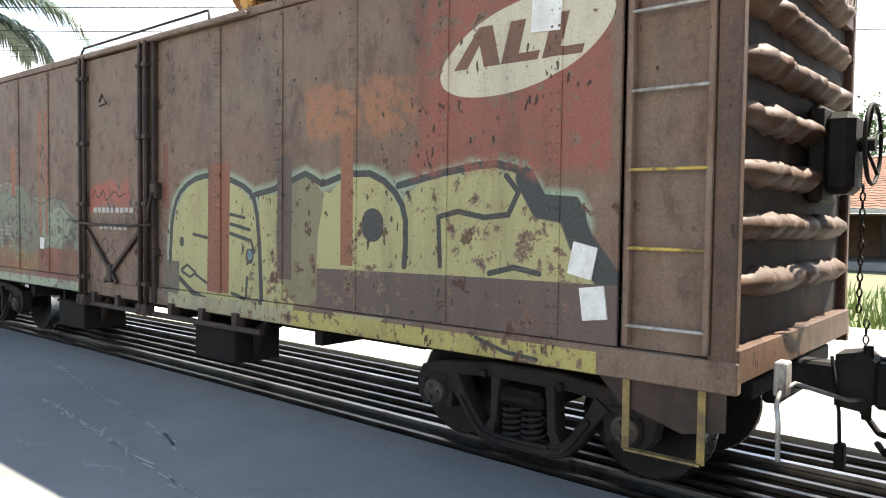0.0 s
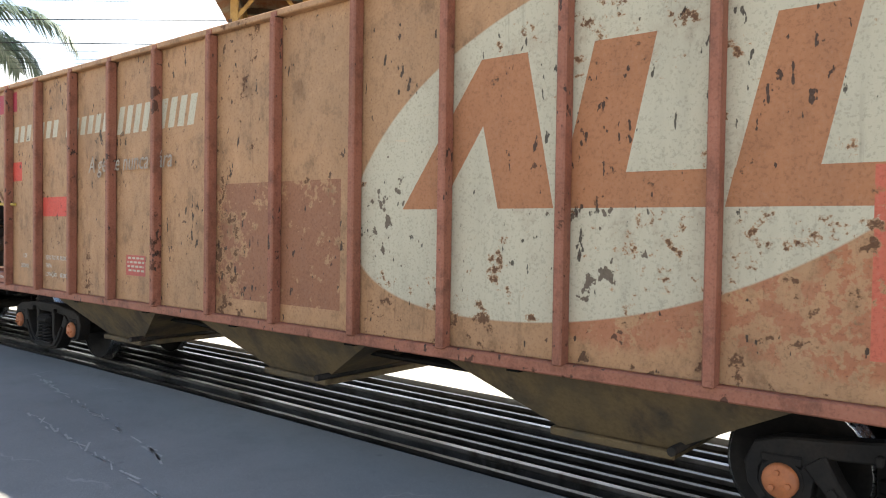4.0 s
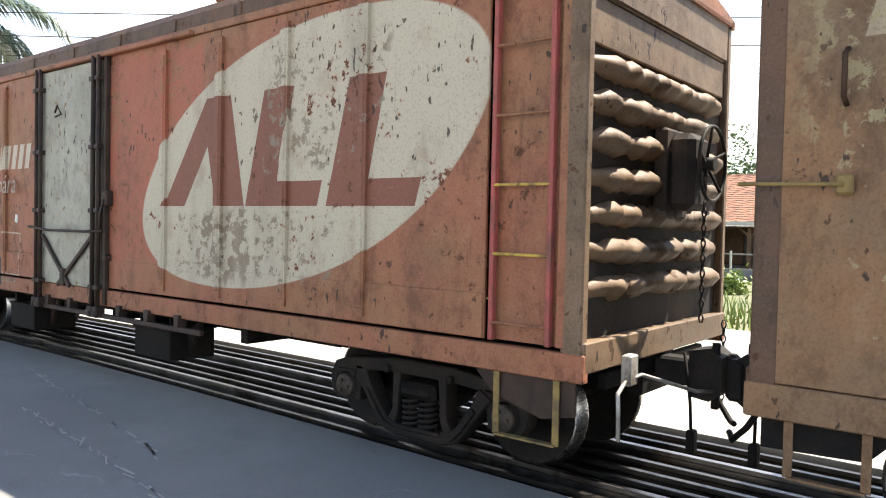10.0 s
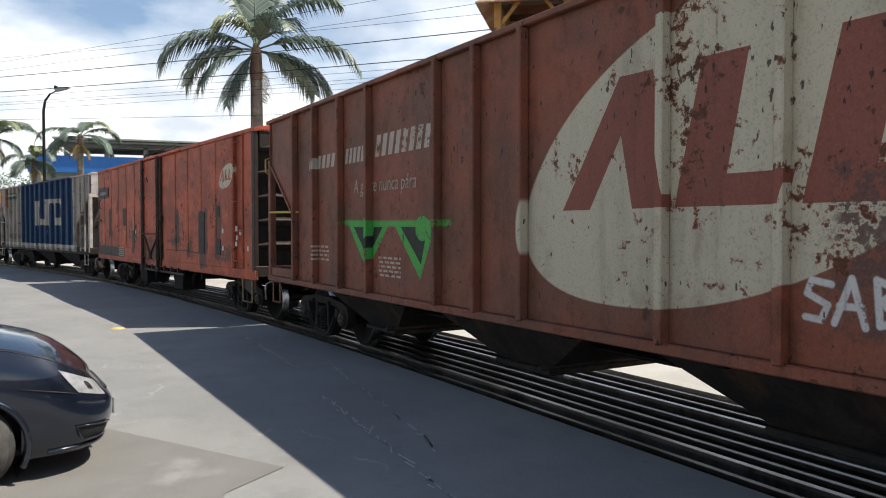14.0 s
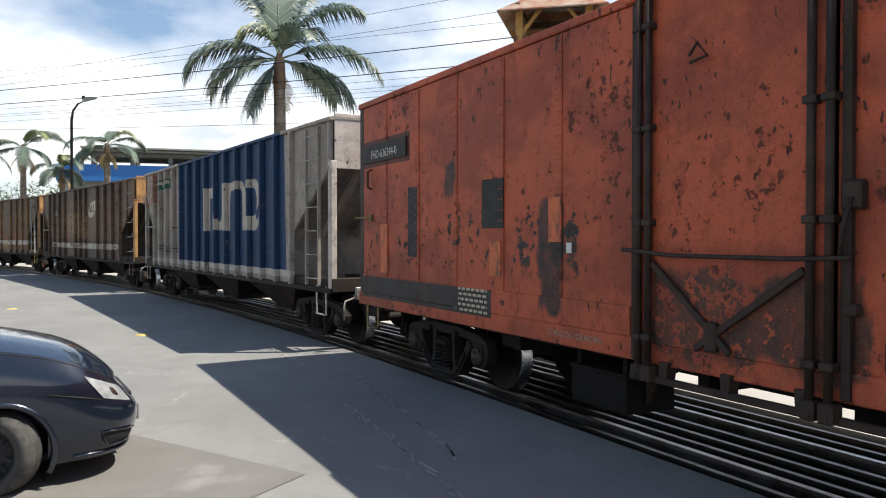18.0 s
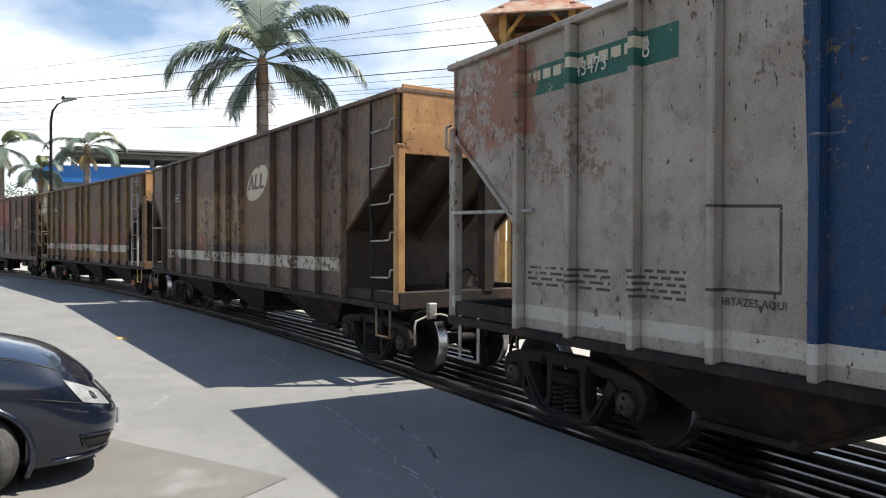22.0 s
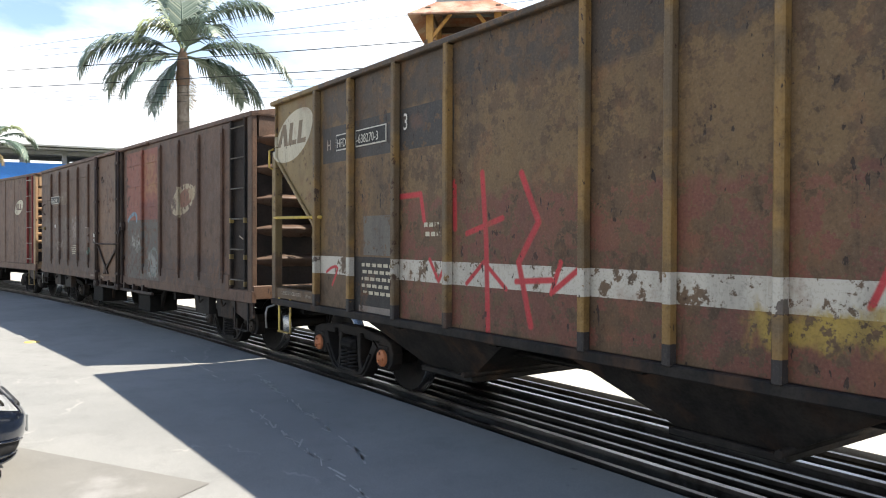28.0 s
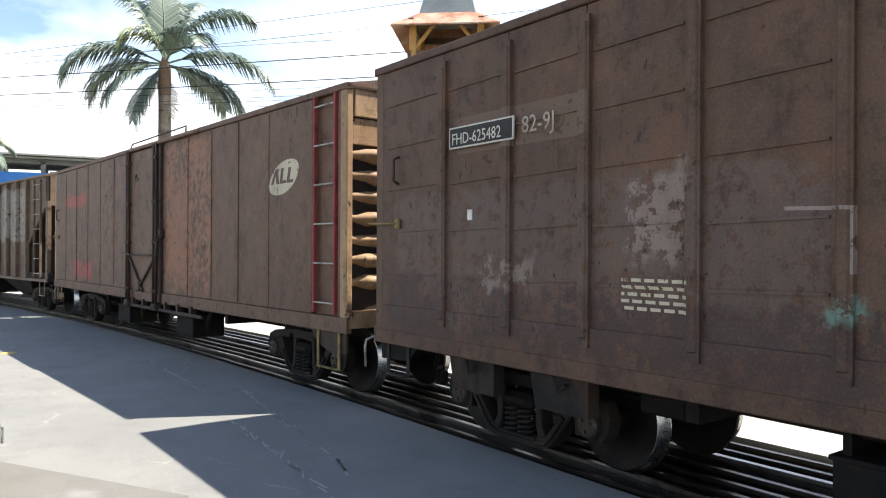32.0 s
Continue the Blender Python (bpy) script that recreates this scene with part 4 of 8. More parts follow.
    h = Solid().box(d0 + 0.66, d0 + 0.76, -SIDE - 0.085, -SIDE - 0.03, 1.02, 1.22, 0.012)
    part("latch", h, fr, door)
    h = Solid().tube([(d0 + 0.52, -SIDE - 0.08, 3.05), (d0 + 0.60, -SIDE - 0.09, 3.12), (d0 + 0.68, -SIDE - 0.08, 3.02), (d0 + 0.53, -SIDE - 0.08, 3.0)], 0.012, 6)
    part("pull_ring", h, fr, door)
    hs = Solid().box(d1 + 0.08, d1 + 0.2, -SIDE - 0.07, -SIDE + 0.02, 1.95, 2.12, 0.015)
    part("lock_box", hs, fr, w)
    part("lock_box", Solid().box(d1 + 0.1, d1 + 0.17, -SIDE - 0.06, -SIDE + 0.02, 1.35, 1.42, 0.01), fr, w)
    tr = Solid().box(d0 - 0.15, d1 + 1.75, -SIDE - 0.075, -SIDE + 0.0, 3.575, 3.625, 0.01)
    part("door_rail", tr, paint, w)
    tr = part("sill_rail", Solid().box(d0 - 0.1, d1 + 1.95, -SIDE - 0.05, -SIDE + 0.0, 0.715, 0.765, 0.008), M["bar_brown"], w)
    for i in range(6):
        x = d0 + 0.25 + i * 0.56
        part("bracket", Solid().prism([(x - 0.04, 0.88), (x + 0.05, 0.88), (x + 0.03, 0.74), (x - 0.03, 0.74)], -SIDE - 0.045, -SIDE + 0.05), M["bar_brown"], tr)
    if spec.get("belt"):
        for a, b in ((d1 + 0.31, l0 - 0.07), (-x_end, d0 - 0.13)):
            part("belt_plate", Solid().box(a, b, -SIDE - 0.016, -SIDE + 0.01, low + 0.004, spec["belt"], 0.005), paint, w, "lapped lower side plate")
    # far side
    s = Solid().box(-x_end, x_end, SIDE - 0.03, SIDE, low, 3.58)
    for i in range(14):
        x = -6.1 + i * 0.94
        part("rib", Solid().box(x - 0.05, x + 0.05, SIDE - 0.005, SIDE + 0.025, low, 3.56), paint, w)
    part("far_side", s, paint, w)
    ladder(w, -l1, -l0, SIDE, 1.05, 3.6, 6, paint, [M["white_rod"]])
    # frame, roof
    for sy in (-1, 1):
        s = Solid().box(-HALF, HALF, sy * (SIDE - 0.06), sy * (SIDE + 0.012), 0.845, 1.025, 0.008)
        part("side_sill", s, spec.get("sill_mat", paint), w)
        s = Solid().box(-HALF, HALF, sy * (SIDE - 0.06), sy * (SIDE + 0.02), 3.585, 3.66, 0.008)
        part("roof_edge", s, paint, w)
    fl = Solid().box(-6.6, 6.6, -1.26, 1.26, 0.98, 1.02)
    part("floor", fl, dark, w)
    rf = Solid()
    rf.prism([(-HALF, 3.60), (HALF, 3.60), (HALF, 3.63), (-HALF, 3.63)], -1.29, 1.29)
    n = 14
    for i in range(n):
        a, b = -HALF + 2 * HALF * i / n, -HALF + 2 * HALF * (i + 1) / n
        for sy in (-1, 1):
            rf.add([(a, sy * 1.32, 3.655), (b, sy * 1.32, 3.655), (b, sy * 0.6, 3.80), (a, sy * 0.6, 3.80)], [(0, 1, 2, 3) if sy < 0 else (3, 2, 1, 0)])
        rf.add([(a, -0.6, 3.80), (b, -0.6, 3.80), (b, 0.6, 3.80), (a, 0.6, 3.80)], [(0, 1, 2, 3)])
        rf.box(b - 0.03, b + 0.03, -0.62, 0.62, 3.79, 3.83)
    for e in (-1, 1):
        rf.add([(e * HALF, -1.32, 3.60), (e * HALF, 1.32, 3.60), (e * HALF, 1.32, 3.655), (e * HALF, 0.6, 3.80), (e * HALF, -0.6, 3.80), (e * HALF, -1.32, 3.655)], [(0, 1, 2, 3, 4, 5) if e > 0 else (5, 4, 3, 2, 1, 0)])
    part("roof", rf, paint, w)
    if spec.get("high_roof"):
        hr = Solid()
        ring = [(-1.305, 3.655), (-1.30, 3.79), (-1.24, 3.87), (-1.05, 3.93), (-0.5, 3.97), (0.5, 3.97), (1.05, 3.93), (1.24, 3.87), (1.30, 3.79), (1.305, 3.655)]
        k = len(ring)
        hr.add([(x, y, z) for x in (-6.42, 6.42) for y, z in ring], [(j, j + 1, k + j + 1, k + j)[::-1] for j in range(k - 1)], False)
        hr.add([(-6.42, y, z) for y, z in ring], [tuple(range(k))])
        hr.add([(6.42, y, z) for y, z in ring], [tuple(range(k))[::-1]])
        part("roof_canopy", hr, spec["high_roof"], w, "dull brown raised roof sheet")
        for i in range(13):
            x = -6.3 + i * 1.05
            part("roof_seam", Solid().box(x - 0.02, x + 0.02, -1.318, -1.29, 3.67, 3.80, 0.006), spec["high_roof"], w)
    if spec.get("roof_rail", True):
        g = Solid().tube([(d0 - 0.3, -1.25, 3.62), (d0 - 0.25, -1.2, 3.78), (d1 + 0.9, -1.2, 3.80), (d1 + 1.0, -1.25, 3.66)], 0.014, 6)
        part("roof_handrail", g, M["steel_dark"], w)
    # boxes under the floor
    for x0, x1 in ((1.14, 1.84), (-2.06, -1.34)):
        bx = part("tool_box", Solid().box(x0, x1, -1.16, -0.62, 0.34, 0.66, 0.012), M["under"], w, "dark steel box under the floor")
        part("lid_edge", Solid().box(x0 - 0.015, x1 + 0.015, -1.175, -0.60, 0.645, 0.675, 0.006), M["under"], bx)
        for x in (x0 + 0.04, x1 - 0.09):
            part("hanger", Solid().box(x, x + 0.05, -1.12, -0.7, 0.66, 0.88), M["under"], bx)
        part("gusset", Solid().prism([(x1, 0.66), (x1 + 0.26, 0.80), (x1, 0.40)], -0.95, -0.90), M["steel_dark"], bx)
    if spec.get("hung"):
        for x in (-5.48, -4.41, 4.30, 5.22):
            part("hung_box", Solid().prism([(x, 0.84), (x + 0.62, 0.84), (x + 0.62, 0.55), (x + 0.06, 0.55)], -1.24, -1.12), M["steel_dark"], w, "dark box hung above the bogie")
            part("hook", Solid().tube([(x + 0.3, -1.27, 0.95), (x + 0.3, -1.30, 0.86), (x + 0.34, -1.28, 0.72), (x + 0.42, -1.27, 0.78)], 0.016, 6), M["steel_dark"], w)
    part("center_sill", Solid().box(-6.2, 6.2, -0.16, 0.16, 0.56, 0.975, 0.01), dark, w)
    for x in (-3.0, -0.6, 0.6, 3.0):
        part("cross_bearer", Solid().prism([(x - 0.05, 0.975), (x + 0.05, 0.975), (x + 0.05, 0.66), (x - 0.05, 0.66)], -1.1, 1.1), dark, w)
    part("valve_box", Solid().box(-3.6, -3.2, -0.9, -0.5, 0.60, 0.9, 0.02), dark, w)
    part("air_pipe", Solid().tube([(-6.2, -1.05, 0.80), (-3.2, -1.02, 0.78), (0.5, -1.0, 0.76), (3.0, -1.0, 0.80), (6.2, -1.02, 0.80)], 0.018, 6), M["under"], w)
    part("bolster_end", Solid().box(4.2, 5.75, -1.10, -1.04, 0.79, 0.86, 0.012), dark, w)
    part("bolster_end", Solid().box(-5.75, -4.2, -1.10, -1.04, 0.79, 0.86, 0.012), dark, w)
    part("corner_plate", Solid().prism([(5.80, 0.86), (6.60, 0.86), (6.60, 0.62), (6.36, 0.57), (5.98, 0.68)], -1.27, -1.24), M["bar_brown"], w)
    part("corner_plate", Solid().prism([(-6.60, 0.86), (-5.95, 0.86), (-6.10, 0.70), (-6.60, 0.68)], -1.27, -1.24), dark, w)
    for e in (1, -1):
        box_end(w, e, spec.get("end_mat", paint), spec.get("end", "corr"), rng)
    # lever and grab iron at the plain corner
    g = Solid().tube([(-6.73, -SIDE - 0.045, 2.06), (-6.23, -SIDE - 0.045, 2.05)], 0.011, 7)
    g.box(-6.27, -6.19, -SIDE - 0.04, -SIDE, 2.0, 2.1, 0.012)
    part("brake_lever", g, spec.get("lever_mat", M["dull_yellow"]), w)
    g = Solid().tube([(-6.24, -SIDE, 2.44), (-6.24, -SIDE - 0.06, 2.47), (-6.24, -SIDE - 0.06, 2.68), (-6.24, -SIDE, 2.71)], 0.014, 7)
    part("grab_iron", g, spec.get("grab_mat", M["steel_dark"]), w)
    stirrup(w, 6.02, 6.48, -SIDE + 0.02, spec.get("step_mat", M["dull_yellow"]), 0.42, 0.9)
    stirrup(w, -6.46, -6.1, -SIDE + 0.03, spec.get("step_mat", M["dull_yellow"]))
    end_gear(w, M["white_rod"], paint, spec["seed"])
    add_bogies(w, 5.02, -4.90, spec.get("cap", "cap_dark"))
    return w


# rib places of the three hoppers with paired wide bays, of the orange one and of the blue one
PAIRED = (-5.30, -4.43, -3.47, -2.55, -0.82, -0.05, 0.72, 2.38, 3.33, 4.25, 5.15)
SPACED = (-5.35, -4.42, -3.47, -2.52, -1.57, -0.59, 0.38, 1.37, 2.28, 3.23, 4.17, 5.16)
NARROW = [5.08 - 0.747 * i for i in range(14, -1, -1)]


def hopper(label, paint, spec):
    """A ribbed covered hopper wagon with sloping ends and three chutes."""
    w = thing("hopper_wagon", label, "freight wagon", group="wagons of the train")
    dark = M["under"]
    rng = random.Random(spec["seed"])
    ribs = spec.get("ribs", [-5.15 + 10.3 * i / 12 for i in range(13)])
    foot = {1: ribs[-1], -1: -ribs[0]}
    ends = spec.get("end_mat", paint)
    post = spec.get("post_mat", paint)
    xt, zb, zt, top = 6.50, 1.92, 2.88, 3.66
    for sy in (-1, 1):
        for a, b in zip(ribs, ribs[1:]):
            off = rng.uniform(-0.004, 0.004)
            p = Solid().box(a + 0.004, b - 0.004, sy * (SIDE - 0.06 + off), sy * (SIDE - 0.03 + off), 0.985, top - 0.05, 0.005)
            part("side_panel", p, paint, w)
        for x in ribs:
            d = spec.get("rib_depth", 0.105)
            r = Solid().box(x - 0.034, x + 0.034, sy * (SIDE - 0.03), sy * (SIDE + d - 0.03), 0.97, top - 0.06, 0.012)
            r.prism([(x - 0.04, top - 0.06), (x + 0.04, top - 0.06), (x + 0.04, top - 0.02), (x - 0.04, top - 0.02)], sy * (SIDE - 0.03), sy * (SIDE + d * 0.5))
            part("rib", r, spec.get("rib_mat", paint), w)
        for e in (-1, 1):
            xb = foot[e]
            s = Solid().prism([(e * xb, zb - 0.03), (e * (xt + 0.12), zt + 0.05), (e * (xt + 0.12), top - 0.05), (e * xb, top - 0.05)], sy * (SIDE - 0.05), sy * (SIDE - 0.02))
            part("end_panel", s, paint, w)
            s = Solid().beam((e * (xb + 0.02), sy * (SIDE - 0.02), zb - 0.02), (e * (xt + 0.1), sy * (SIDE - 0.02), zt + 0.02), 0.06, 0.05, 0.008)
            part("slope_rim", s, paint, w)
            s = Solid().box(e * (HALF - 0.12), e * HALF, sy * (SIDE - 0.09), sy * (SIDE + 0.015), 0.95, zt + 0.1, 0.012)
            s.box(e * (HALF - 0.12), e * (HALF - 0.1), sy * (SIDE - 0.06), sy * (SIDE + 0.015), zt, top)
            # far posts take the inner colour, near-black by default: shade put into it
            part("corner_post", s, spec.get("inner", M["soot_shade"]) if sy > 0 else spec.get("post_right", post) if e > 0 else post, w)
        s = Solid().box(-HALF, HALF, sy * (SIDE - 0.10), sy * (SIDE + 0.03), 0.90, 0.985, 0.01)
        part("side_sill", s, spec.get("sill_mat", paint), w)
        s = Solid().box(-HALF, HALF, sy * (SIDE - 0.07), sy * (SIDE + 0.045), top - 0.06, top, 0.01)
        part("top_rail", s, paint, w)
    for e in (-1, 1):
        xb = foot[e]
        s = Solid().box(e * (HALF - 0.05), e * (HALF - 0.01), -SIDE + 0.06, SIDE - 0.06, zt - 0.02, top + 0.06, 0.006)
        part("end_plate", s, ends, w)
        # slope sheet and its stiffeners, seen from below
        s = Solid()
        a, b = Vector((e * xb, 0, zb)), Vector((e * (HALF - 0.04), 0, zt + 0.12))
        s.add([(a.x, -SIDE + 0.03, a.z), (a.x, SIDE - 0.03, a.z), (b.x, SIDE - 0.03, b.z), (b.x, -SIDE + 0.03, b.z)], [(0, 1, 2, 3)])
        s.add([(a.x, -SIDE + 0.03, a.z + 0.01), (a.x, SIDE - 0.03, a.z + 0.01), (b.x, SIDE - 0.03, b.z + 0.01), (b.x, -SIDE + 0.03, b.z + 0.01)], [(3, 2, 1, 0)])
        # slope_mat is darker than the sides: shade under the slope put into colour
        slope = part("slope_sheet", s, spec.get("slope_mat", M["soot_shade"]), w)
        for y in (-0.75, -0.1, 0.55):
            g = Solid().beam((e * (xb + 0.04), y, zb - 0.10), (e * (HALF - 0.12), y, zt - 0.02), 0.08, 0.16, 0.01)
            part("stiffener", g, spec.get("slope_mat", M["soot_shade"]), slope)
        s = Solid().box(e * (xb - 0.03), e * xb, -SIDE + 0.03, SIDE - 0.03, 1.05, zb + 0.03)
        part("bulkhead", s, spec.get("slope_mat", M["soot_shade"]), w)
        part("return_plate", Solid().prism([(e * (xb + 0.004), 1.0), (e * (xb + 0.16), 1.0), (e * (xb + 0.16), zb + 0.08), (e * (xb + 0.004), zb - 0.04)], SIDE - 0.12, SIDE - 0.10), spec.get("slope_mat", M["soot_shade"]), w)
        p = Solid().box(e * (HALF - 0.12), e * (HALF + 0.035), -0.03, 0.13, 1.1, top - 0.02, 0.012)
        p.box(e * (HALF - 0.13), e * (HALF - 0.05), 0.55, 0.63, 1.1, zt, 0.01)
        part("end_post", p, spec.get("inner", M["soot_shade"]), w)
        for sy in (-1, 1):
            part("corner_sill", Solid().box(e * (xb + 0.04), e * (HALF - 0.145), sy * (SIDE - 0.09), sy * (SIDE - 0.002), 0.99, 1.135, 0.01), spec.get("endsill_mat", M["soot_shade"]), w)
        s = Solid().box(e * (HALF - 0.14), e * (HALF + 0.02), -SIDE, SIDE, 0.92, 1.14, 0.012)
        part("end_sill", s, spec.get("endsill_mat", M["soot_shade"]), w)
        s = Solid().box(e * (xb + 0.02), e * (HALF - 0.15), -0.32, 0.32, 1.06, 1.12)
        part("platform", s, M["soot_shade"], w)
        gk = Solid()
        gk.tube([(e * 5.9, 0.1, 1.15), (e * 5.9, 0.1, 1.33), (e * 6.1, 0.15, 1.38), (e * 6.35, 0.1, 1.28), (e * 6.6, 0.0, 1.12)], 0.016, 6)
        gk.tube([(e * 6.1, -0.2, 1.12), (e * 6.1, -0.2, 1.34)], 0.03, 8)
        part("brake_pipe", gk, M["under"], w)
    # brake cylinder and valves on the platform at the rear end
    c = Solid()
    c.tube([(-5.55, 0.25, 1.45), (-5.55, 0.85, 1.45)], 0.2, 16)
    c.box(-5.75, -5.35, -0.35, 0.05, 1.25, 1.7, 0.03)
    c.box(-5.5, -5.25, -0.8, -0.5, 1.7, 1.95, 0.03)
    c.tube([(-5.5, -0.6, 1.75), (-5.7, -0.7, 1.5), (-5.6, -0.85, 1.15)], 0.02, 6)
    c.tube([(-5.6, 0.1, 1.9), (-5.9, 0.0, 2.1), (-6.1, -0.1, 1.6), (-6.2, -0.1, 1.15)], 0.016, 6)
    part("brake_cylinder", c, dark, w, "black brake cylinder and valves on the platform")
    # ladder corner
    lm = spec.get("ladder_mat", post)
    if spec.get("straight_ladder"):
        ladder(w, 5.80, 6.30, -SIDE - 0.02, 1.0, 3.55, 7, lm, spec.get("rung_mats", [lm]))
    else:
        l = Solid().tube([(6.02, -SIDE - 0.03, 0.98), (6.04 + spec.get("bent", 0.0), -SIDE - 0.03, 1.6), (6.0 - spec.get("bent", 0.0), -SIDE - 0.03, 2.3), (6.0, -SIDE - 0.03, 3.6)], 0.017, 7)
        lad = part("ladder", l, lm, w)
        mats = spec.get("rung_mats", [lm])
        for i in range(5):
            z = 1.30 + i * 0.47
            r = Solid().tube([(6.01, -SIDE - 0.035, z), (6.46, -SIDE - 0.035, z + 0.01), (6.50, -SIDE - 0.03, z + 0.03), (6.52, -SIDE - 0.03, z + 0.11), (6.60, -SIDE - 0.01, z + 0.12)], 0.012, 7)
            part("rung", r, mats[i % len(mats)], lad)
    stirrup(w, 6.10, 6.46, -SIDE + 0.0, spec.get("step_mat", M["yellow"]), 0.55, 1.0)
    stirrup(w, -6.46, -6.10, -SIDE + 0.0, spec.get("step_mat", M["yellow"]), 0.55, 1.0)
    b = Solid().tube([(-6.62, -SIDE - 0.0, 2.08), (-5.2, -SIDE - 0.0, 2.06)], 0.02, 7)
    part("grab_bar", b, spec.get("bar_mat", M["yellow"]), w)
    b = Solid().tube([(-6.66, -SIDE, 2.74), (-6.66, -SIDE - 0.06, 2.77), (-6.66, -SIDE - 0.06, 2.99), (-6.66, -SIDE, 3.02)], 0.015, 7)
    part("grab_iron", b, spec.get("bar_mat", M["yellow"]), w)
    # roof with hatches
    rf = Solid().box(-HALF, HALF, -SIDE + 0.02, SIDE - 0.02, top - 0.03, top + 0.01)
    part("roof", rf, paint, w)
    for i in range(4):
        x = -4.8 + 3.2 * i
        part("hatch", Solid().box(x - 0.6, x + 0.6, -0.45, 0.45, top + 0.01, top + 0.09, 0.02), paint, w)
    # chutes
    for x in (-3.3, 0.0, 3.3):
        c = Solid()
        y = SIDE - 0.12
        t = [(x - 1.62, 1.05), (x + 1.62, 1.05), (x + 0.42, 0.42), (x - 0.42, 0.42)]
        vs = [(t[0][0], -y, 1.05), (t[1][0], -y, 1.05), (t[1][0], y, 1.05), (t[0][0], y, 1.05), (t[3][0], -0.75, 0.42), (t[2][0], -0.75, 0.42), (t[2][0], 0.75, 0.42), (t[3][0], 0.75, 0.42)]
        c.add(vs, [(0, 1, 5, 4)[::-1], (1, 2, 6, 5)[::-1], (2, 3, 7, 6)[::-1], (3, 0, 4, 7)[::-1], (4, 5, 6, 7)[::-1], (0, 3, 2, 1)[::-1]])
        c.box(x - 0.46, x + 0.46, -0.80, 0.80, 0.36, 0.42, 0.01)
        ch = part("chute", c, spec.get("chute_mat", M["steel_dark"]), w, "discharge chute below the hopper")
        part("gate_shaft", Solid().tube([(x + 0.5, -0.95, 0.46), (x + 0.5, 0.95, 0.46)], 0.03, 8), M["steel_dark"], ch)
    end_gear(w, M["white_rod"], ends, spec["seed"], ())
    add_bogies(w, 5.25, -5.20, spec.get("cap", "cap_dark"))
    return w


def side_text(wagon, words, x, z, size, mat="letter_white", shear=0.0, squeeze=1.0, out=0.006):
    return lettering(words, size, M[mat], wagon, Matrix.Translation((x, -SIDE - out, z)) @ Matrix.Rotation(math.pi / 2, 4, "X"), shear, squeeze)


def side_plate(wagon, x0, x1, z0, z1, mat, out=0.004, tilt=0.0, name="plate", label=""):
    s = Solid()
    c = Vector(((x0 + x1) / 2, -SIDE - out, (z0 + z1) / 2))
    m = Matrix.Translation(c) @ Matrix.Rotation(radians(tilt), 4, "Y")
    s.box(-(x1 - x0) / 2, (x1 - x0) / 2, -0.002, 0.012, -(z1 - z0) / 2, (z1 - z0) / 2, 0.0, m)
    return part(name, s, M[mat] if isinstance(mat, str) else mat, wagon, label)

# ---- the train ----


def number_plate(wagon, x0, x1, z0, z1, out):
    side_plate(wagon, x0 - 0.014, x1 + 0.014, z0 - 0.014, z1 + 0.014, "letter_white", out - 0.004, 0, "plate_rim", "worn white rim of the number plate")
    side_plate(wagon, x0, x1, z0, z1, "plate_black", out, 0, "number_plate")


def oval_logo(cx, x0, sq, body, wear, cream=CREAM, sh=0.74, cz=2.35, f=1.0):
    """A worn cream oval with a wedge and two slanting footed bars in the body colour; x0 is where the first bar stands."""
    z0, z1, g = cz - 0.40 * f, cz + 0.61 * f, 0.21 * f

    def at_x(pts):
        return [(x0 + x * sq * f, z) for x, z in pts]

    mk = [("ell", wear, cream, cx, cz, 2.04 * sq * f, 1.15 * f, sh)]
    mk += [("poly", wear * 0.5, body, at_x([(-1.36, z0), (-0.02, z0), (-0.24, z1), (-0.62, z1)])), ("poly", wear * 0.5, cream, at_x([(-1.0, z0 - 0.02), (-0.46, z0 - 0.02), (-0.60, z0 + 0.56 * f)]))]
    for x in (0.0, 1.09):
        mk += [("poly", wear * 0.5, body, at_x([(x, z0), (x + 0.44, z0), (x + 0.67, z1), (x + 0.26, z1)])), ("poly", wear * 0.5, body, at_x([(x, z0), (x + 0.98, z0), (x + 1.04, z0 + g), (x + 0.05, z0 + g)]))]
    return mk


def small_logo(cx, cz, b, body, wear=0.12):
    """The small form of the emblem; b is its half height."""
    return oval_logo(cx, cx - 0.15 * b / 0.31, 0.9, body, wear, CREAM, 0.7, cz, b / 1.15)


def curve(line, n=5):
    """A smooth line through sketch points."""
    out = []
    for i in range(len(line) - 1):
        p = [line[max(i - 1, 0)], line[i], line[i + 1], line[min(i + 2, len(line) - 1)]]
        for j in range(n):
            t = j / n
            out.append(tuple(0.5 * (2 * p[1][k] + (p[2][k] - p[0][k]) * t + (2 * p[0][k] - 5 * p[1][k] + 4 * p[2][k] - p[3][k]) * t * t + (3 * p[1][k] - p[0][k] - 3 * p[2][k] + p[3][k]) * t ** 3) for k in (0, 1)))
    return out + [line[-1]]


def wide_words(x0, x1, z, h, n, col, wear, sh=0.25, gap=0.36):
    """A brand line, drawn as a row of slanting blocks."""
    p = (x1 - x0) / n
    return [("par", wear, col, x0 + i * p, x0 + (i + 1 - gap) * p, z, z + h, sh) for i in range(n)]


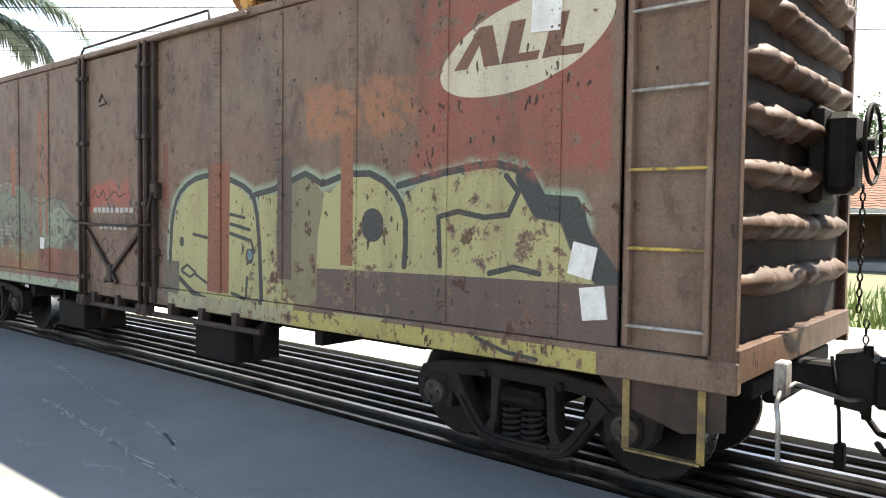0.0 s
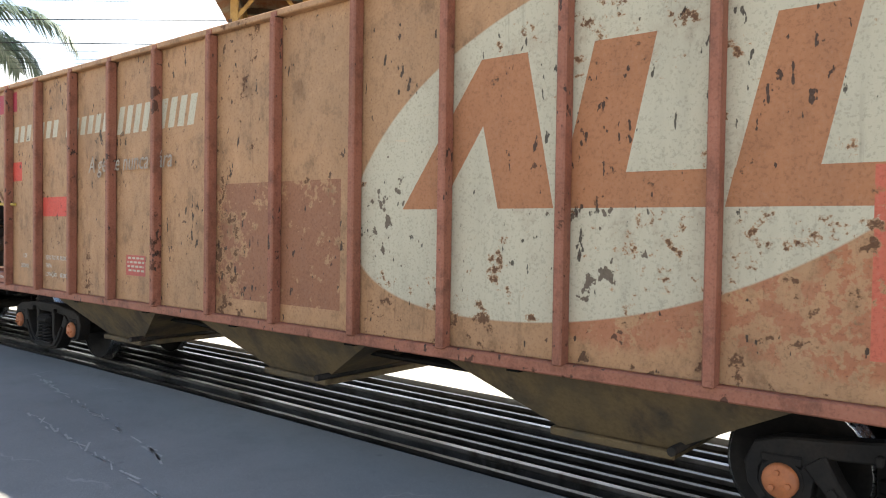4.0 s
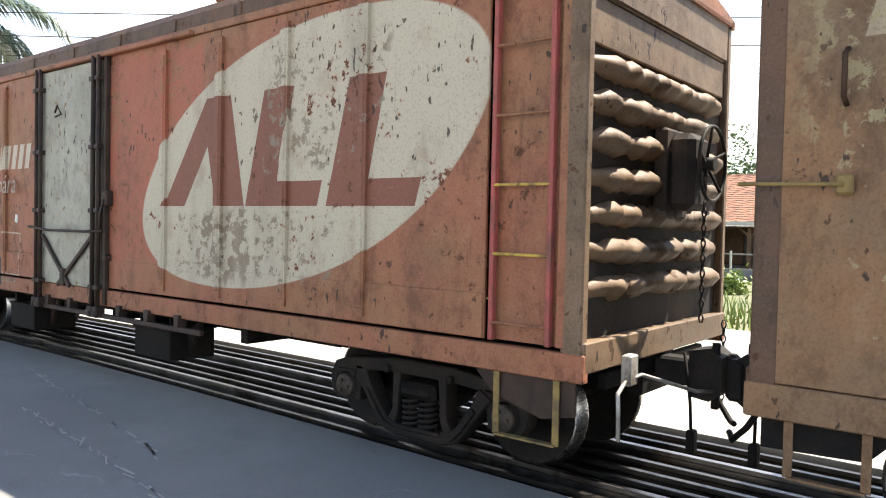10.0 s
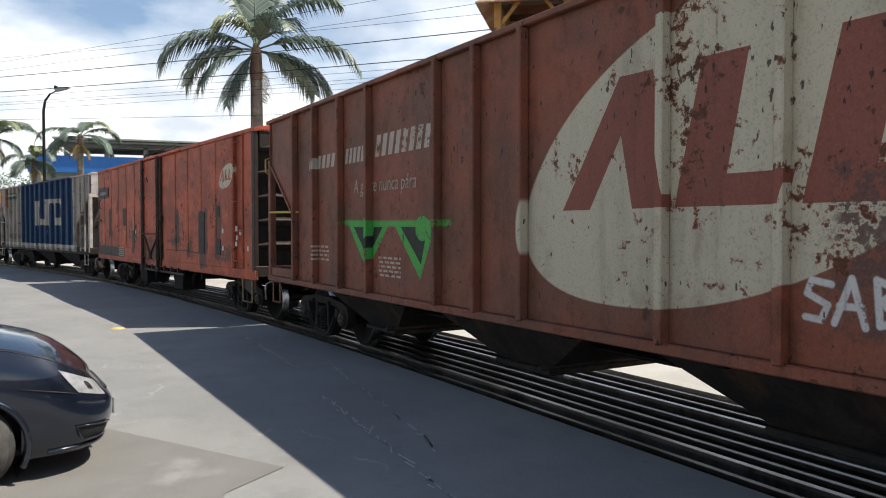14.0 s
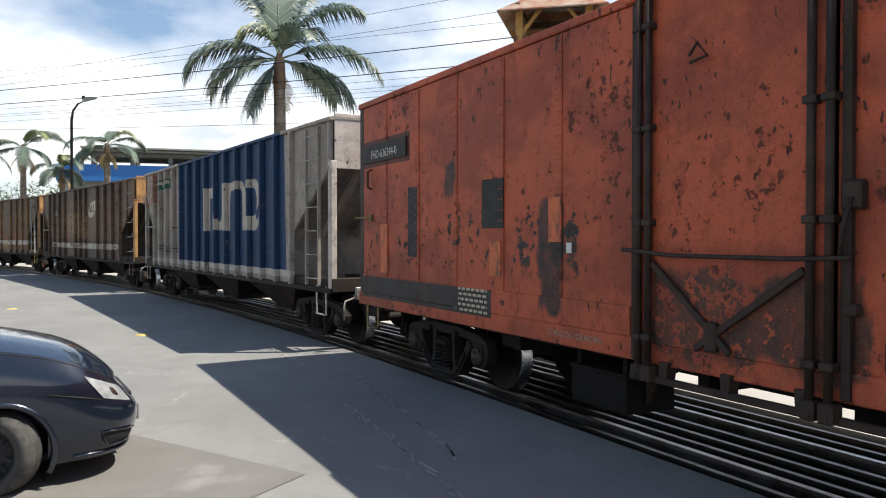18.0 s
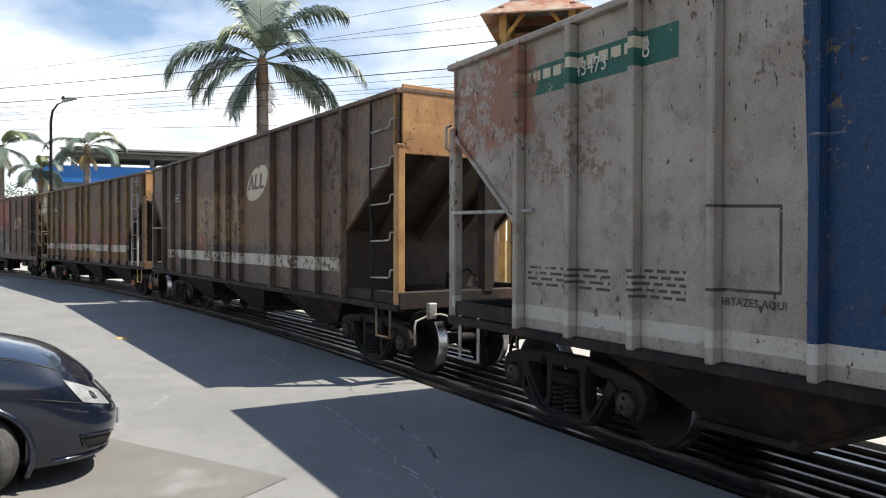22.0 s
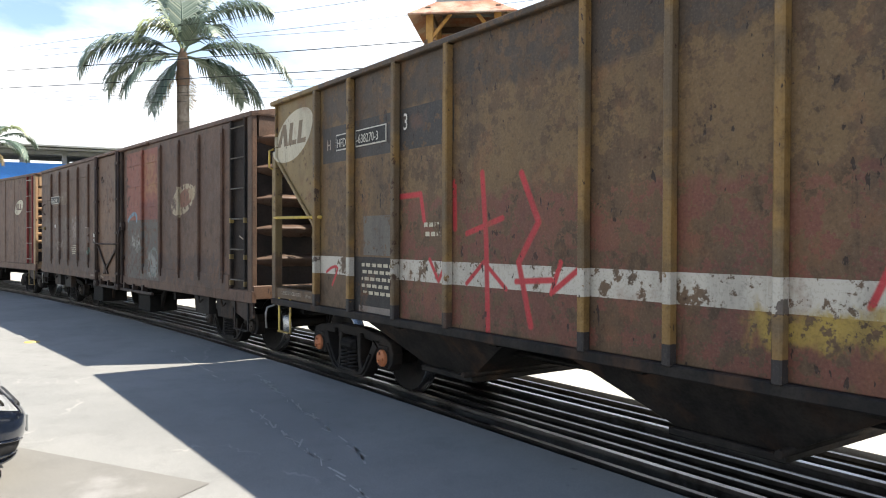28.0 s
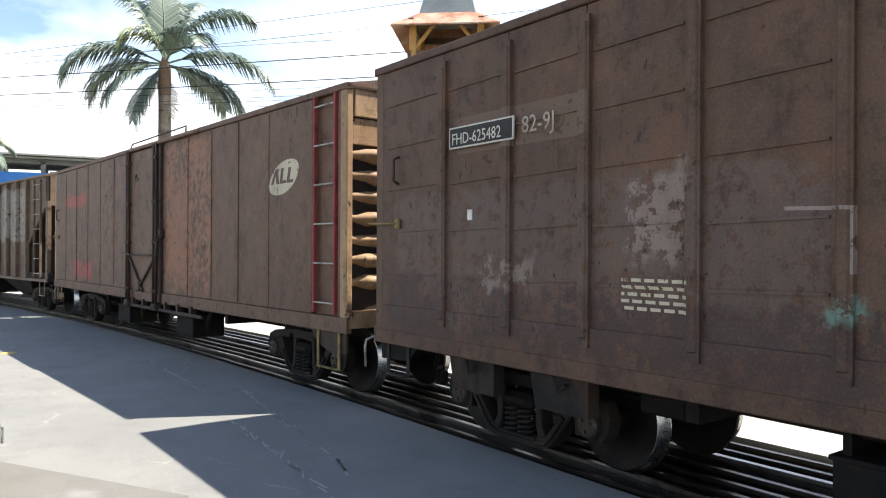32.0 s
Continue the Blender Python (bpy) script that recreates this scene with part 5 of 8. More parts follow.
def graffiti_yellow():
    halo, ink, fill, dull = (0.25, 0.30, 0.205), (0.045, 0.048, 0.045), (0.34, 0.31, 0.145), (0.19, 0.165, 0.095)
    arch = [(0.93, 1.0), (0.96, 1.67), (1.13, 2.02), (1.58, 2.17), (2.18, 2.06), (2.39, 1.8), (2.46, 0.96)]
    hump = [(2.36, 1.98), (2.76, 2.05), (3.06, 2.15), (3.27, 2.06), (3.48, 2.11), (3.84, 2.13), (4.11, 1.98), (4.22, 1.77), (4.21, 1.43)]
    tail = [(4.14, 2.03), (4.45, 2.09), (4.76, 2.14), (5.05, 2.16), (5.30, 2.08), (5.40, 1.93), (5.66, 1.91), (5.72, 1.76)]
    arch, hump, tail = curve(arch, 3), curve(hump, 2), curve(tail, 2)
    mk = [("line", 0.2, halo, q, 0.10, 0.3) for q in (arch, hump, tail)]
    mk += [("ell", 0.3, fill, 1.70, 1.44, 0.75, 0.72, 0.0), ("par", 0.35, fill, 0.95, 2.92, 0.93, 1.5, 0.0), ("par", 0.3, fill, 2.42, 2.9, 1.3, 1.98, 0.0)]
    mk += [("ell", 0.35, dull, 3.02, 1.58, 0.34, 0.55, 0.0), ("ell", 0.3, fill, 3.72, 1.52, 0.50, 0.60, 0.0), ("poly", 0.3, fill, [(3.2, 1.36), (4.25, 1.36), (4.2, 1.8), (3.3, 2.0)])]
    mk += [("poly", 0.35, fill, [(4.22, 1.36), (5.92, 1.36), (5.62, 1.84), (5.05, 2.14), (4.4, 2.06), (4.2, 1.95)]), ("ell", 0.3, fill, 4.9, 1.9, 0.42, 0.25, 0.1)]
    mk += [("line", 0.12, ink, q, 0.030) for q in (arch, hump, tail)]
    mk += [("line", 0.1, ink, [(5.28, 2.06), (5.40, 1.87), (5.62, 1.84)], 0.085), ("line", 0.1, ink, [(5.62, 1.84), (5.70, 1.66), (5.90, 1.42)], 0.10)]
    mk += [("line", 0.1, ink, [(4.57, 1.45), (4.55, 1.80), (4.72, 1.84), (4.95, 1.80), (5.15, 1.82), (5.23, 1.97), (5.13, 2.08)], 0.022), ("line", 0.15, ink, [(5.0, 1.42), (5.2, 1.47), (5.4, 1.44)], 0.022)]
    mk += [("ell", 0.1, ink, 3.87, 1.73, 0.12, 0.13, 0), ("ell", 0.1, ink, 1.15, 1.52, 0.04, 0.05, 0), ("line", 0.1, ink, [(1.36, 1.60), (1.6, 1.57)], 0.018)]
    mk += [("line", 0.1, ink, [(1.98, 1.80), (2.2, 1.77)], 0.016), ("line", 0.1, ink, [(1.98, 1.71), (2.28, 1.66)], 0.018), ("line", 0.1, ink, [(1.98, 1.62), (2.3, 1.56), (2.35, 1.46)], 0.02), ("ell", 0.1, ink, 2.28, 1.42, 0.06, 0.07, 0), ("ell", 0.0, (0.12, 0.20, 0.21), 2.28, 1.43, 0.035, 0.045, 0)]
    mk += [("line", 0.1, ink, [(1.15, 1.24), (1.25, 1.29), (1.4, 1.22), (1.3, 1.17), (1.15, 1.22)], 0.016), ("line", 0.1, ink, [(1.4, 1.2), (1.62, 1.12)], 0.016), ("line", 0.1, ink, [(1.1, 1.15), (1.35, 1.02), (1.6, 0.97)], 0.03), ("line", 0.1, ink, [(2.0, 1.06), (2.22, 1.02), (2.24, 1.22)], 0.018), ("line", 0.2, ink, [(1.6, 0.95), (2.35, 0.91)], 0.02)]
    mk += [("line", 0.1, ink, [(x, 0.9), (x + 0.01, 0.99)], 0.013) for x in (1.72, 1.85, 1.98, 2.1)]
    mk += [("par", 0.1, (0.20, 0.078, 0.045), 1.60, 1.95, 1.05, 2.28, 0.02), ("poly", 0.3, (0.105, 0.075, 0.062), [(3.21, 1.01), (5.97, 1.03), (5.97, 1.40), (4.67, 1.385), (3.21, 1.36)]), ("par", 0.2, (0.12, 0.10, 0.075), 0.80, 1.10, 0.92, 1.32, 0.0)]
    mk += [("par", 0.35, (0.36, 0.31, 0.10), 0.9, 5.83, 0.8, 0.985, 0.0), ("par", 0.4, (0.30, 0.27, 0.17), 0.9, 2.9, 0.8, 0.99, 0.0), ("line", 0.2, ink, [(4.9, 0.97), (5.15, 0.9), (5.4, 0.88)], 0.016)]
    mk += [("par", 0.2, (0.10, 0.07, 0.058), 2.70, 2.88, 1.24, 2.31, 0.0), ("par", 0.2, (0.22, 0.095, 0.05), 3.50, 3.66, 1.4, 2.56, 0.0), ("par", 0.2, (0.155, 0.06, 0.04), 0.76, 0.9, 1.85, 2.52, 0.0)]
    # green and ochre pieces beyond the door
    green, pale, ochre, rust = (0.155, 0.165, 0.115), (0.215, 0.25, 0.165), (0.22, 0.15, 0.055), (0.25, 0.085, 0.045)
    mk += [("drip", 0.5, green, -6.3, -1.2, 1.3, 1.72), ("ell", 0.35, green, -4.32, 1.72, 0.52, 0.58, -0.1), ("ell", 0.4, green, -3.2, 1.62, 0.72, 0.57, 0.1), ("ell", 0.45, green, -5.75, 1.65, 0.5, 0.5, 0.0), ("poly", 0.4, green, [(-2.5, 1.3), (-1.15, 1.3), (-1.2, 1.72), (-1.6, 1.95), (-2.5, 2.0)])]
    mk += [("poly", 0.3, pale, [(-6.36, 1.46), (-6.42, 1.75), (-6.28, 1.95), (-5.95, 1.75), (-5.9, 1.5)]), ("poly", 0.4, pale, [(-4.8, 1.42), (-4.78, 1.86), (-4.45, 1.74), (-4.38, 1.46)]), ("ell", 0.5, pale, -1.75, 1.6, 0.4, 0.25, 0.3), ("line", 0.35, (0.26, 0.25, 0.21), [(-3.9, 2.11), (-3.5, 2.17), (-3.25, 2.19), (-2.9, 2.1)], 0.012), ("line", 0.35, (0.26, 0.25, 0.21), [(-4.62, 2.27), (-4.3, 2.31), (-3.98, 2.19)], 0.012), ("line", 0.3, (0.09, 0.085, 0.07), [(-6.1, 2.15), (-5.6, 2.1), (-5.3, 1.95), (-5.22, 1.6)], 0.012)]
    mk += [("drip", 0.35, ochre, -6.7, -2.3, 1.0, 1.27), ("drip", 0.6, rust, -4.2, -2.4, 0.98, 1.15), ("par", 0.35, (0.27, 0.31, 0.22), -6.35, -1.15, 0.8, 0.96, 0.0), ("par", 0.2, (0.19, 0.07, 0.045), -2.30, -1.18, 0.97, 1.34, 0.0), ("bars", 0.35, (0.27, 0.23, 0.20), -3.75, -3.14, 1.28, 1.61, 6, 6), ("drip", 0.86, (0.06, 0.05, 0.04), -6.5, -1.2, 0.95, 1.75), ("drip", 0.9, (0.19, 0.10, 0.05), -6.6, -1.2, 0.9, 1.4)]
    mk += [("par", 0.2, rust, -5.80, -5.66, 1.45, 2.50, 0.0), ("par", 0.3, (0.19, 0.065, 0.04), -3.98, -3.86, 2.1, 3.4, 0.0), ("par", 0.3, rust, -3.15, -3.02, 2.0, 2.66, 0.0), ("par", 0.4, rust, -2.28, -2.20, 1.5, 3.1, 0.0), ("par", 0.4, rust, -2.06, -1.98, 1.5, 3.1, 0.0), ("par", 0.2, rust, -4.97, -4.81, 1.6, 1.82, 0.0)]
    mk += [("drip", 0.0, (0.010, 0.010, 0.011), -5.16, -4.66, 2.2, 3.15), ("par", 0.2, (0.20, 0.15, 0.095), -5.03, -4.86, 2.46, 3.42, 0.0), ("drip", 0.6, (0.27, 0.12, 0.06), 3.05, 4.3, 2.45, 2.85), ("drip", 0.4, (0.23, 0.075, 0.05), 4.3, 5.9, 2.1, 3.6), ("drip", 0.4, (0.30, 0.085, 0.055), -0.75, 0.15, 1.85, 2.12), ("bars", 0.2, (0.40, 0.37, 0.33), -0.72, 0.22, 1.74, 1.86, 1, 9), ("bars", 0.2, (0.40, 0.37, 0.33), -0.58, 0.08, 1.56, 1.66, 1, 6)]
    mk += [("line", 0.2, (0.05, 0.03, 0.025), curve([(-0.7, 1.96), (-0.66, 2.06), (-0.58, 1.97), (-0.45, 2.05), (-0.38, 1.94), (-0.2, 2.04), (-0.08, 1.98), (0.05, 2.02)], 3), 0.010), ("ring", 0.2, (0.05, 0.04, 0.035), -0.42, 1.42, 0.07, 0.09, 0.0, 0.2), ("line", 0.2, (0.05, 0.04, 0.035), [(-0.2, 1.5), (-0.28, 1.42), (-0.18, 1.38), (-0.25, 1.32)], 0.012), ("line", 0.3, (0.08, 0.085, 0.07), curve([(-4.8, 1.86), (-4.6, 1.84), (-4.45, 1.72), (-4.36, 1.46)], 3), 0.014), ("line", 0.3, (0.08, 0.085, 0.07), curve([(-2.6, 2.0), (-2.2, 1.9), (-1.8, 1.98), (-1.5, 1.8), (-1.2, 1.7)], 3), 0.012), ("line", 0.3, (0.09, 0.09, 0.075), curve([(-3.4, 1.9), (-3.0, 2.0), (-2.9, 1.5), (-2.5, 1.4)], 3), 0.012)]
    return mk


def build_train():
    made = []
    # 0: leading boxcar
    p = wagon_paint("paint_lead", (0.15, 0.065, 0.04), (0.11, 0.06, 0.045), (), seed=50)
    made.append(boxcar("brown steel boxcar coupled ahead", p, dict(seed=10, end="corr")))
    # 1: boxcar with yellow graffiti
    body = (0.152, 0.096, 0.078)
    p = wagon_paint("paint_graffiti", body, (0.15, 0.112, 0.095), graffiti_yellow() + oval_logo(5.23, 5.07, 1.1, (0.15, 0.075, 0.05), 0.15, CREAM, 0.86, 2.93, 0.27), rust=0.42, grime=0.62, warm=0.2, seed=1)
    # darker brown for end ridges, used on two raised roofs as well
    pend = wagon_paint("paint_dark_end", (0.11, 0.062, 0.046), (0.07, 0.046, 0.038), (), rust=0.6, grime=0.6, seed=60)
    w = boxcar("faded brown boxcar with yellow and green graffiti", p, dict(seed=1, end="deep", end_mat=pend, door=(-0.95, 0.55), ladder=(6.02, 6.50), rung_mats=[M["white_rod"], M["yellow"], M["yellow"], M["white_rod"]], sill_mat=p, rivets=True))
    for x, z, s, t in ((5.72, 1.54, 0.17, 12), (5.80, 1.28, 0.17, -8), (5.43, 3.12, 0.22, 3), (-2.15, 1.4, 0.12, 0), (-3.98, 1.33, 0.16, 2), (-4.78, 2.74, 0.07, 9), (-3.93, 3.24, 0.12, 2), (-3.93, 3.02, 0.11, 2), (-3.93, 2.71, 0.16, 2), (-0.25, 1.52, 0.08, 5)):
        side_plate(w, x - s / 2, x + s / 2, z - s * 0.6, z + s * 0.6, "paper", 0.012, t, "paper_notice", "torn white paper notice")
    number_plate(w, -5.89, -5.16, 2.86, 3.03, 0.014)
    hand_brake(w, 1, 0.36, 2.33, M["steel_dark"], M["steel_dark"])
    lettering("FHD-636722-4", 0.2, M["letter_faded"], w, Matrix.Translation((6.685, 0.1, 3.42)) @ Matrix.Rotation(math.pi / 2, 4, "Z") @ Matrix.Rotation(math.pi / 2, 4, "X"))
    made.append(w)
    # 2: orange hopper
    body, red = (0.388, 0.218, 0.131), (0.30, 0.116, 0.086)
    mk = [("par", 0.45, (0.27, 0.115, 0.06), -0.62, 1.16, 1.14, 2.2, 0.0), ("drip", 0.6, (0.37, 0.13, 0.06), 4.7, 5.5, 1.1, 3.3), ("drip", 0.6, (0.36, 0.14, 0.07), 3.2, 5.1, 1.15, 1.6)] + oval_logo(3.47, 3.15, 0.97, (0.37, 0.155, 0.07), 0.24)
    mk += wide_words(-5.31, -3.92, 2.88, 0.21, 7, CREAM, 0.3) + wide_words(-3.75, -2.66, 2.86, 0.21, 6, CREAM, 0.3) + wide_words(-2.5, -0.9, 2.80, 0.30, 9, CREAM, 0.35)
    mk += [("par", 0.1, (0.58, 0.075, 0.05), -4.39, -3.58, 1.90, 2.14, 0), ("par", 0.12, (0.58, 0.075, 0.05), -5.41, -5.04, 2.37, 2.62, 0), ("par", 0.2, (0.38, 0.05, 0.07), -6.7, -5.2, 3.30, 3.56, 0)]
    mk += [("par", 0.1, (0.45, 0.10, 0.08), -2.28, -1.87, 1.26, 1.48, 0), ("bars", 0.2, CREAM, -2.25, -1.9, 1.28, 1.46, 4, 4), ("par", 0.3, (0.50, 0.12, 0.07), 4.92, 5.12, 1.2, 2.15, 0)]
    p = wagon_paint("paint_orange", body, (0.355, 0.208, 0.13), mk, rust=0.5, grime=0.28, seed=2)
    pr = wagon_paint("paint_orange_red", red, (0.255, 0.10, 0.072), (), rust=0.4, grime=0.25, seed=3)
    # darker copy of the red: shade inside the ends put into the colour
    pin = wagon_paint("paint_orange_shade", (0.20, 0.085, 0.062), (0.16, 0.085, 0.065), (), rust=0.5, grime=0.5, seed=33)
    w = hopper("orange hopper wagon with a cream oval emblem", p, dict(seed=2, ribs=SPACED, rib_mat=pr, chute_mat=M["ochre_chute"], post_mat=pr, post_right=pr, sill_mat=pr, ladder_mat=pr, rung_mats=[M["yellow"], M["yellow"], M["yellow"], pr, pr], slope_mat=pin, inner=pin, cap="cap_orange", endsill_mat=pr))
    side_text(w, "HFD632341-3", -6.62, 3.36, 0.19, "letter_white", 0, 0.85)
    side_text(w, "A gente nunca pára", -3.1, 2.40, 0.27, "letter_faded", 0.2, 0.85, 0.0)
    side_text(w, "PESO TOTAL", -4.29, 1.36, 0.075, "letter_white", 0, 0.9, -0.02)
    side_text(w, "TARA", -4.29, 1.26, 0.075, "letter_white", 0, 0.9, -0.02)
    side_text(w, "LOTAÇÃO", -4.29, 1.15, 0.075, "letter_white", 0, 0.9, -0.02)
    side_text(w, "80.000 kg", -3.88, 1.36, 0.075, "letter_white", 0, 0.9, -0.02)
    side_text(w, "60.000kg", -3.88, 1.15, 0.075, "letter_white", 0, 0.9, -0.02)
    side_text(w, "LDF", -4.97, 1.36, 0.08, "letter_white", 0, 0.9, -0.02)
    side_text(w, "28/06/06", -5.04, 1.23, 0.075, "letter_white", 0, 0.9, -0.02)
    side_text(w, "CURSO DO CILINDRO", -6.45, 1.05, 0.06, "letter_white", 0, 1.0, 0.002)
    side_text(w, "170 mm", -5.7, 1.05, 0.06, "letter_white", 0, 1.0, 0.002)
    hand_brake(w, -1, 1.0, 2.2, M["steel_dark"], M["steel_dark"])
    made.append(w)
    # 3: brown boxcar with a large oval
    body = (0.222, 0.122, 0.072)
    wd = (0.34, 0.27, 0.185)
    mk = [("drip", 0.6, (0.33, 0.215, 0.09), 0.95, 1.9, 2.5, 3.4), ("drip", 0.6, (0.26, 0.15, 0.07), 1.0, 1.6, 1.1, 1.7), ("line", 0.5, (0.42, 0.34, 0.11), curve([(1.3, 2.75), (1.15, 2.5), (1.2, 2.3)], 3), 0.09, 0.3)] + [("drip", 0.15, (0.085, 0.06, 0.048), 5.72, 7.0, 0.8, 4.0)] + oval_logo(3.50, 2.94, 1.0, (0.16, 0.085, 0.05), 0.26, (0.365, 0.32, 0.245)) + [("drip", 0.8, (0.24, 0.19, 0.14), 4.2, 5.3, 2.5, 3.5), ("line", 0.3, (0.10, 0.075, 0.055), [(1.6, 2.46), (2.8, 2.42), (5.4, 2.52)], 0.008), ("line", 0.4, (0.12, 0.09, 0.065), [(4.5, 3.5), (4.52, 2.9)], 0.05, 0.3)]
    mk += [("flake", 0, (0.45, 0.41, 0.26), 3.9, 4.7, 0.9, 1.75), ("flake", 0, (0.45, 0.42, 0.24), 4.7, 5.5, 0.9, 1.75), ("flake", 0, (0.45, 0.41, 0.2), 0.8, 1.7, 1.1, 2.8)]
    mk += wide_words(-6.17, -4.85, 2.76, 0.21, 7, wd, 0.4) + wide_words(-4.71, -3.61, 2.77, 0.21, 6, wd, 0.4) + wide_words(-3.45, -1.5, 2.80, 0.31, 9, wd, 0.45)
    mk += [("flake", 0, (0.32, 0.265, 0.15), -6.6, -0.8, 1.0, 3.7), ("par", 0.2, (0.22, 0.055, 0.045), -3.76, -3.06, 1.36, 1.63, 0), ("bars", 0.2, CREAM, -3.73, -3.1, 1.38, 1.61, 4, 5), ("par", 0.2, (0.05, 0.24, 0.21), -4.66, -4.25, 3.17, 3.5, 0.05)]
    mk += [("line", 0.35, wd, [(-2.75, 2.07), (-2.17, 2.06), (-2.15, 1.48), (-2.75, 1.5), (-2.75, 2.07)], 0.012), ("line", 0.35, wd, [(-0.3, 2.1), (-0.3, 1.5)], 0.01)]
    p = wagon_paint("paint_brown_oval", body, (0.17, 0.115, 0.08), mk, rust=0.42, grime=0.45, seed=4)
    p3d = wagon_paint("paint_red_brown_door", (0.17, 0.085, 0.07), (0.13, 0.075, 0.06), (), rust=0.4, grime=0.5, seed=44)
    w = boxcar("weathered brown boxcar with a large worn cream oval", p, dict(seed=3, high_roof=pend, door_mat=p3d, door_label="red-brown sliding door", end="corr", end_mat=pend, step_mat=p, door=(-0.85, 0.75), ladder=(5.83, 6.27), rung_mats=[p], rib=0.02, rivets=False))
    side_plate(w, -6.17, -5.26, 3.05, 3.23, "plate_black", 0.01, 0, "number_plate")
    side_text(w, "FHD-640687-4", -6.13, 3.09, 0.135, "letter_white", 0, 0.95, 0.016)
    side_text(w, "A gente nunca pára", -4.1, 2.38, 0.34, "letter_faded", 0.15, 0.9, 0.014)
    side_text(w, "CARTAZES AQUI", -2.62, 1.36, 0.075, "letter_faded", 0, 1.0, 0.02)
    side_text(w, "CURSO DO CILINDRO 170 mm", -2.3, 0.91, 0.075, "letter_faded", 0, 1.0, 0.018)
    pts = [[(-5.5, 2.13), (-5.66, 2.1), (-5.73, 1.87), (-5.6, 1.95), (-5.5, 2.1), (-5.6, 1.7), (-5.62, 1.33), (-5.45, 1.5), (-5.26, 1.39), (-5.21, 1.62), (-5.4, 1.79), (-5.5, 2.05), (-5.55, 1.5), (-5.3, 1.35), (-5.45, 1.16)], [(-5.22, 1.6), (-5.2, 1.3), (-5.1, 1.01)], [(-5.02, 1.6), (-4.98, 2.13), (-4.9, 1.8), (-4.72, 1.4), (-4.54, 1.03)], [(-4.98, 1.9), (-4.97, 1.58), (-4.85, 1.2), (-4.78, 1.05), (-4.71, 1.38), (-4.58, 1.05)], [(-4.56, 2.12), (-4.5, 1.64), (-4.21, 1.55), (-3.93, 1.69), (-3.86, 2.14)], [(-4.22, 1.55), (-4.28, 1.18), (-4.2, 1.01)], [(-3.36, 2.16), (-3.55, 1.74), (-3.82, 1.55), (-3.77, 1.22), (-3.68, 1.07), (-3.62, 1.31)], [(-3.36, 2.16), (-3.31, 1.81), (-3.21, 1.71), (-3.14, 1.88)]]
    s = Solid()
    for line in pts:
        s.tube([(x, -SIDE + 0.003, z) for x, z in curve(line)], 0.010, 5)
    part("spray_line", s, M["letter_white"], w, "thin white spray scrawl")
    side_plate(w, 0.92, 1.10, 1.44, 2.57, "tin_patch", 0.012, 0, "patch_plate", "dull grey patch plate beside the door")
    hand_brake(w, 1, -0.4, 2.18, M["steel_dark"], M["soot_shade"])
    made.append(w)
    # 4: red boxcar with grey door
    body = (0.27, 0.107, 0.072)
    mk = [("drip", 0.5, (0.33, 0.10, 0.06), 0.8, 2.6, 1.4, 3.5)] + oval_logo(3.75, 3.27, 0.97, (0.20, 0.078, 0.05), 0.18, (0.45, 0.40, 0.305)) + [("drip", 0.88, (0.20, 0.155, 0.11), 2.2, 4.4, 1.3, 1.9), ("drip", 0.9, (0.22, 0.18, 0.13), 3.6, 5.0, 2.3, 3.3)]
    wd = (0.47, 0.40, 0.31)
    mk += wide_words(-5.73, -4.40, 2.42, 0.21, 7, wd, 0.3) + wide_words(-4.16, -3.10, 2.42, 0.21, 6, wd, 0.3) + wide_words(-2.88, -1.1, 2.43, 0.31, 9, wd, 0.3)
    mk += [("par", 0.15, (0.03, 0.03, 0.03), -3.96, -3.21, 1.39, 1.87, 0), ("bars", 0.2, CREAM, -3.86, -3.32, 1.48, 1.82, 5, 5), ("par", 0.15, (0.03, 0.03, 0.03), -2.47, -1.95, 0.9, 1.27, 0)]
    mk += [("line", 0.35, wd, [(-1.92, 1.61), (-1.41, 1.60), (-1.41, 1.06), (-1.92, 1.07), (-1.92, 1.61)], 0.010), ("drip", 0.6, (0.08, 0.05, 0.04), -6.0, -4.4, 1.5, 2.3)]
    p = wagon_paint("paint_red_oval", body, (0.24, 0.12, 0.075), mk, rust=0.45, grime=0.38, seed=5)
    grey = wagon_paint("paint_grey_door", (0.33, 0.335, 0.33), (0.27, 0.27, 0.265), (), rust=0.4, rust_col=(0.20, 0.11, 0.03), grime=0.3, seed=6)
    pe4 = wagon_paint("paint_dusty_end", (0.17, 0.115, 0.085), (0.12, 0.085, 0.065), (), rust=0.5, grime=0.5, seed=62)
    w = boxcar("red boxcar with a cream oval and a grey door", p, dict(seed=4, high_roof=pend, end="half", end_mat=pe4, door=(-0.80, 0.72), belt=1.36, ladder=(5.98, 6.42), door_mat=grey, door_label="grey-painted sliding door", rib=0.035, low=1.05, ladder_mat=M["ladder_red"], rung_mats=[p, M["yellow"], M["yellow"], p, p, p], lever_mat=M["yellow"], grab_mat=M["yellow"]))
    side_plate(w, -5.74, -4.9, 2.74, 2.93, "plate_black", 0.052, 0, "number_plate")
    side_text(w, "FHD-636876-0", -5.70, 2.78, 0.13, "letter_white", 0, 0.92, 0.058)
    side_text(w, "A gente nunca pára", -4.03, 2.12, 0.36, "letter_faded", 0.15, 0.92, 0.05)
    side_text(w, "75-0L", -4.7, 2.80, 0.20, "letter_faded", 0.1, 0.9, 0.05)
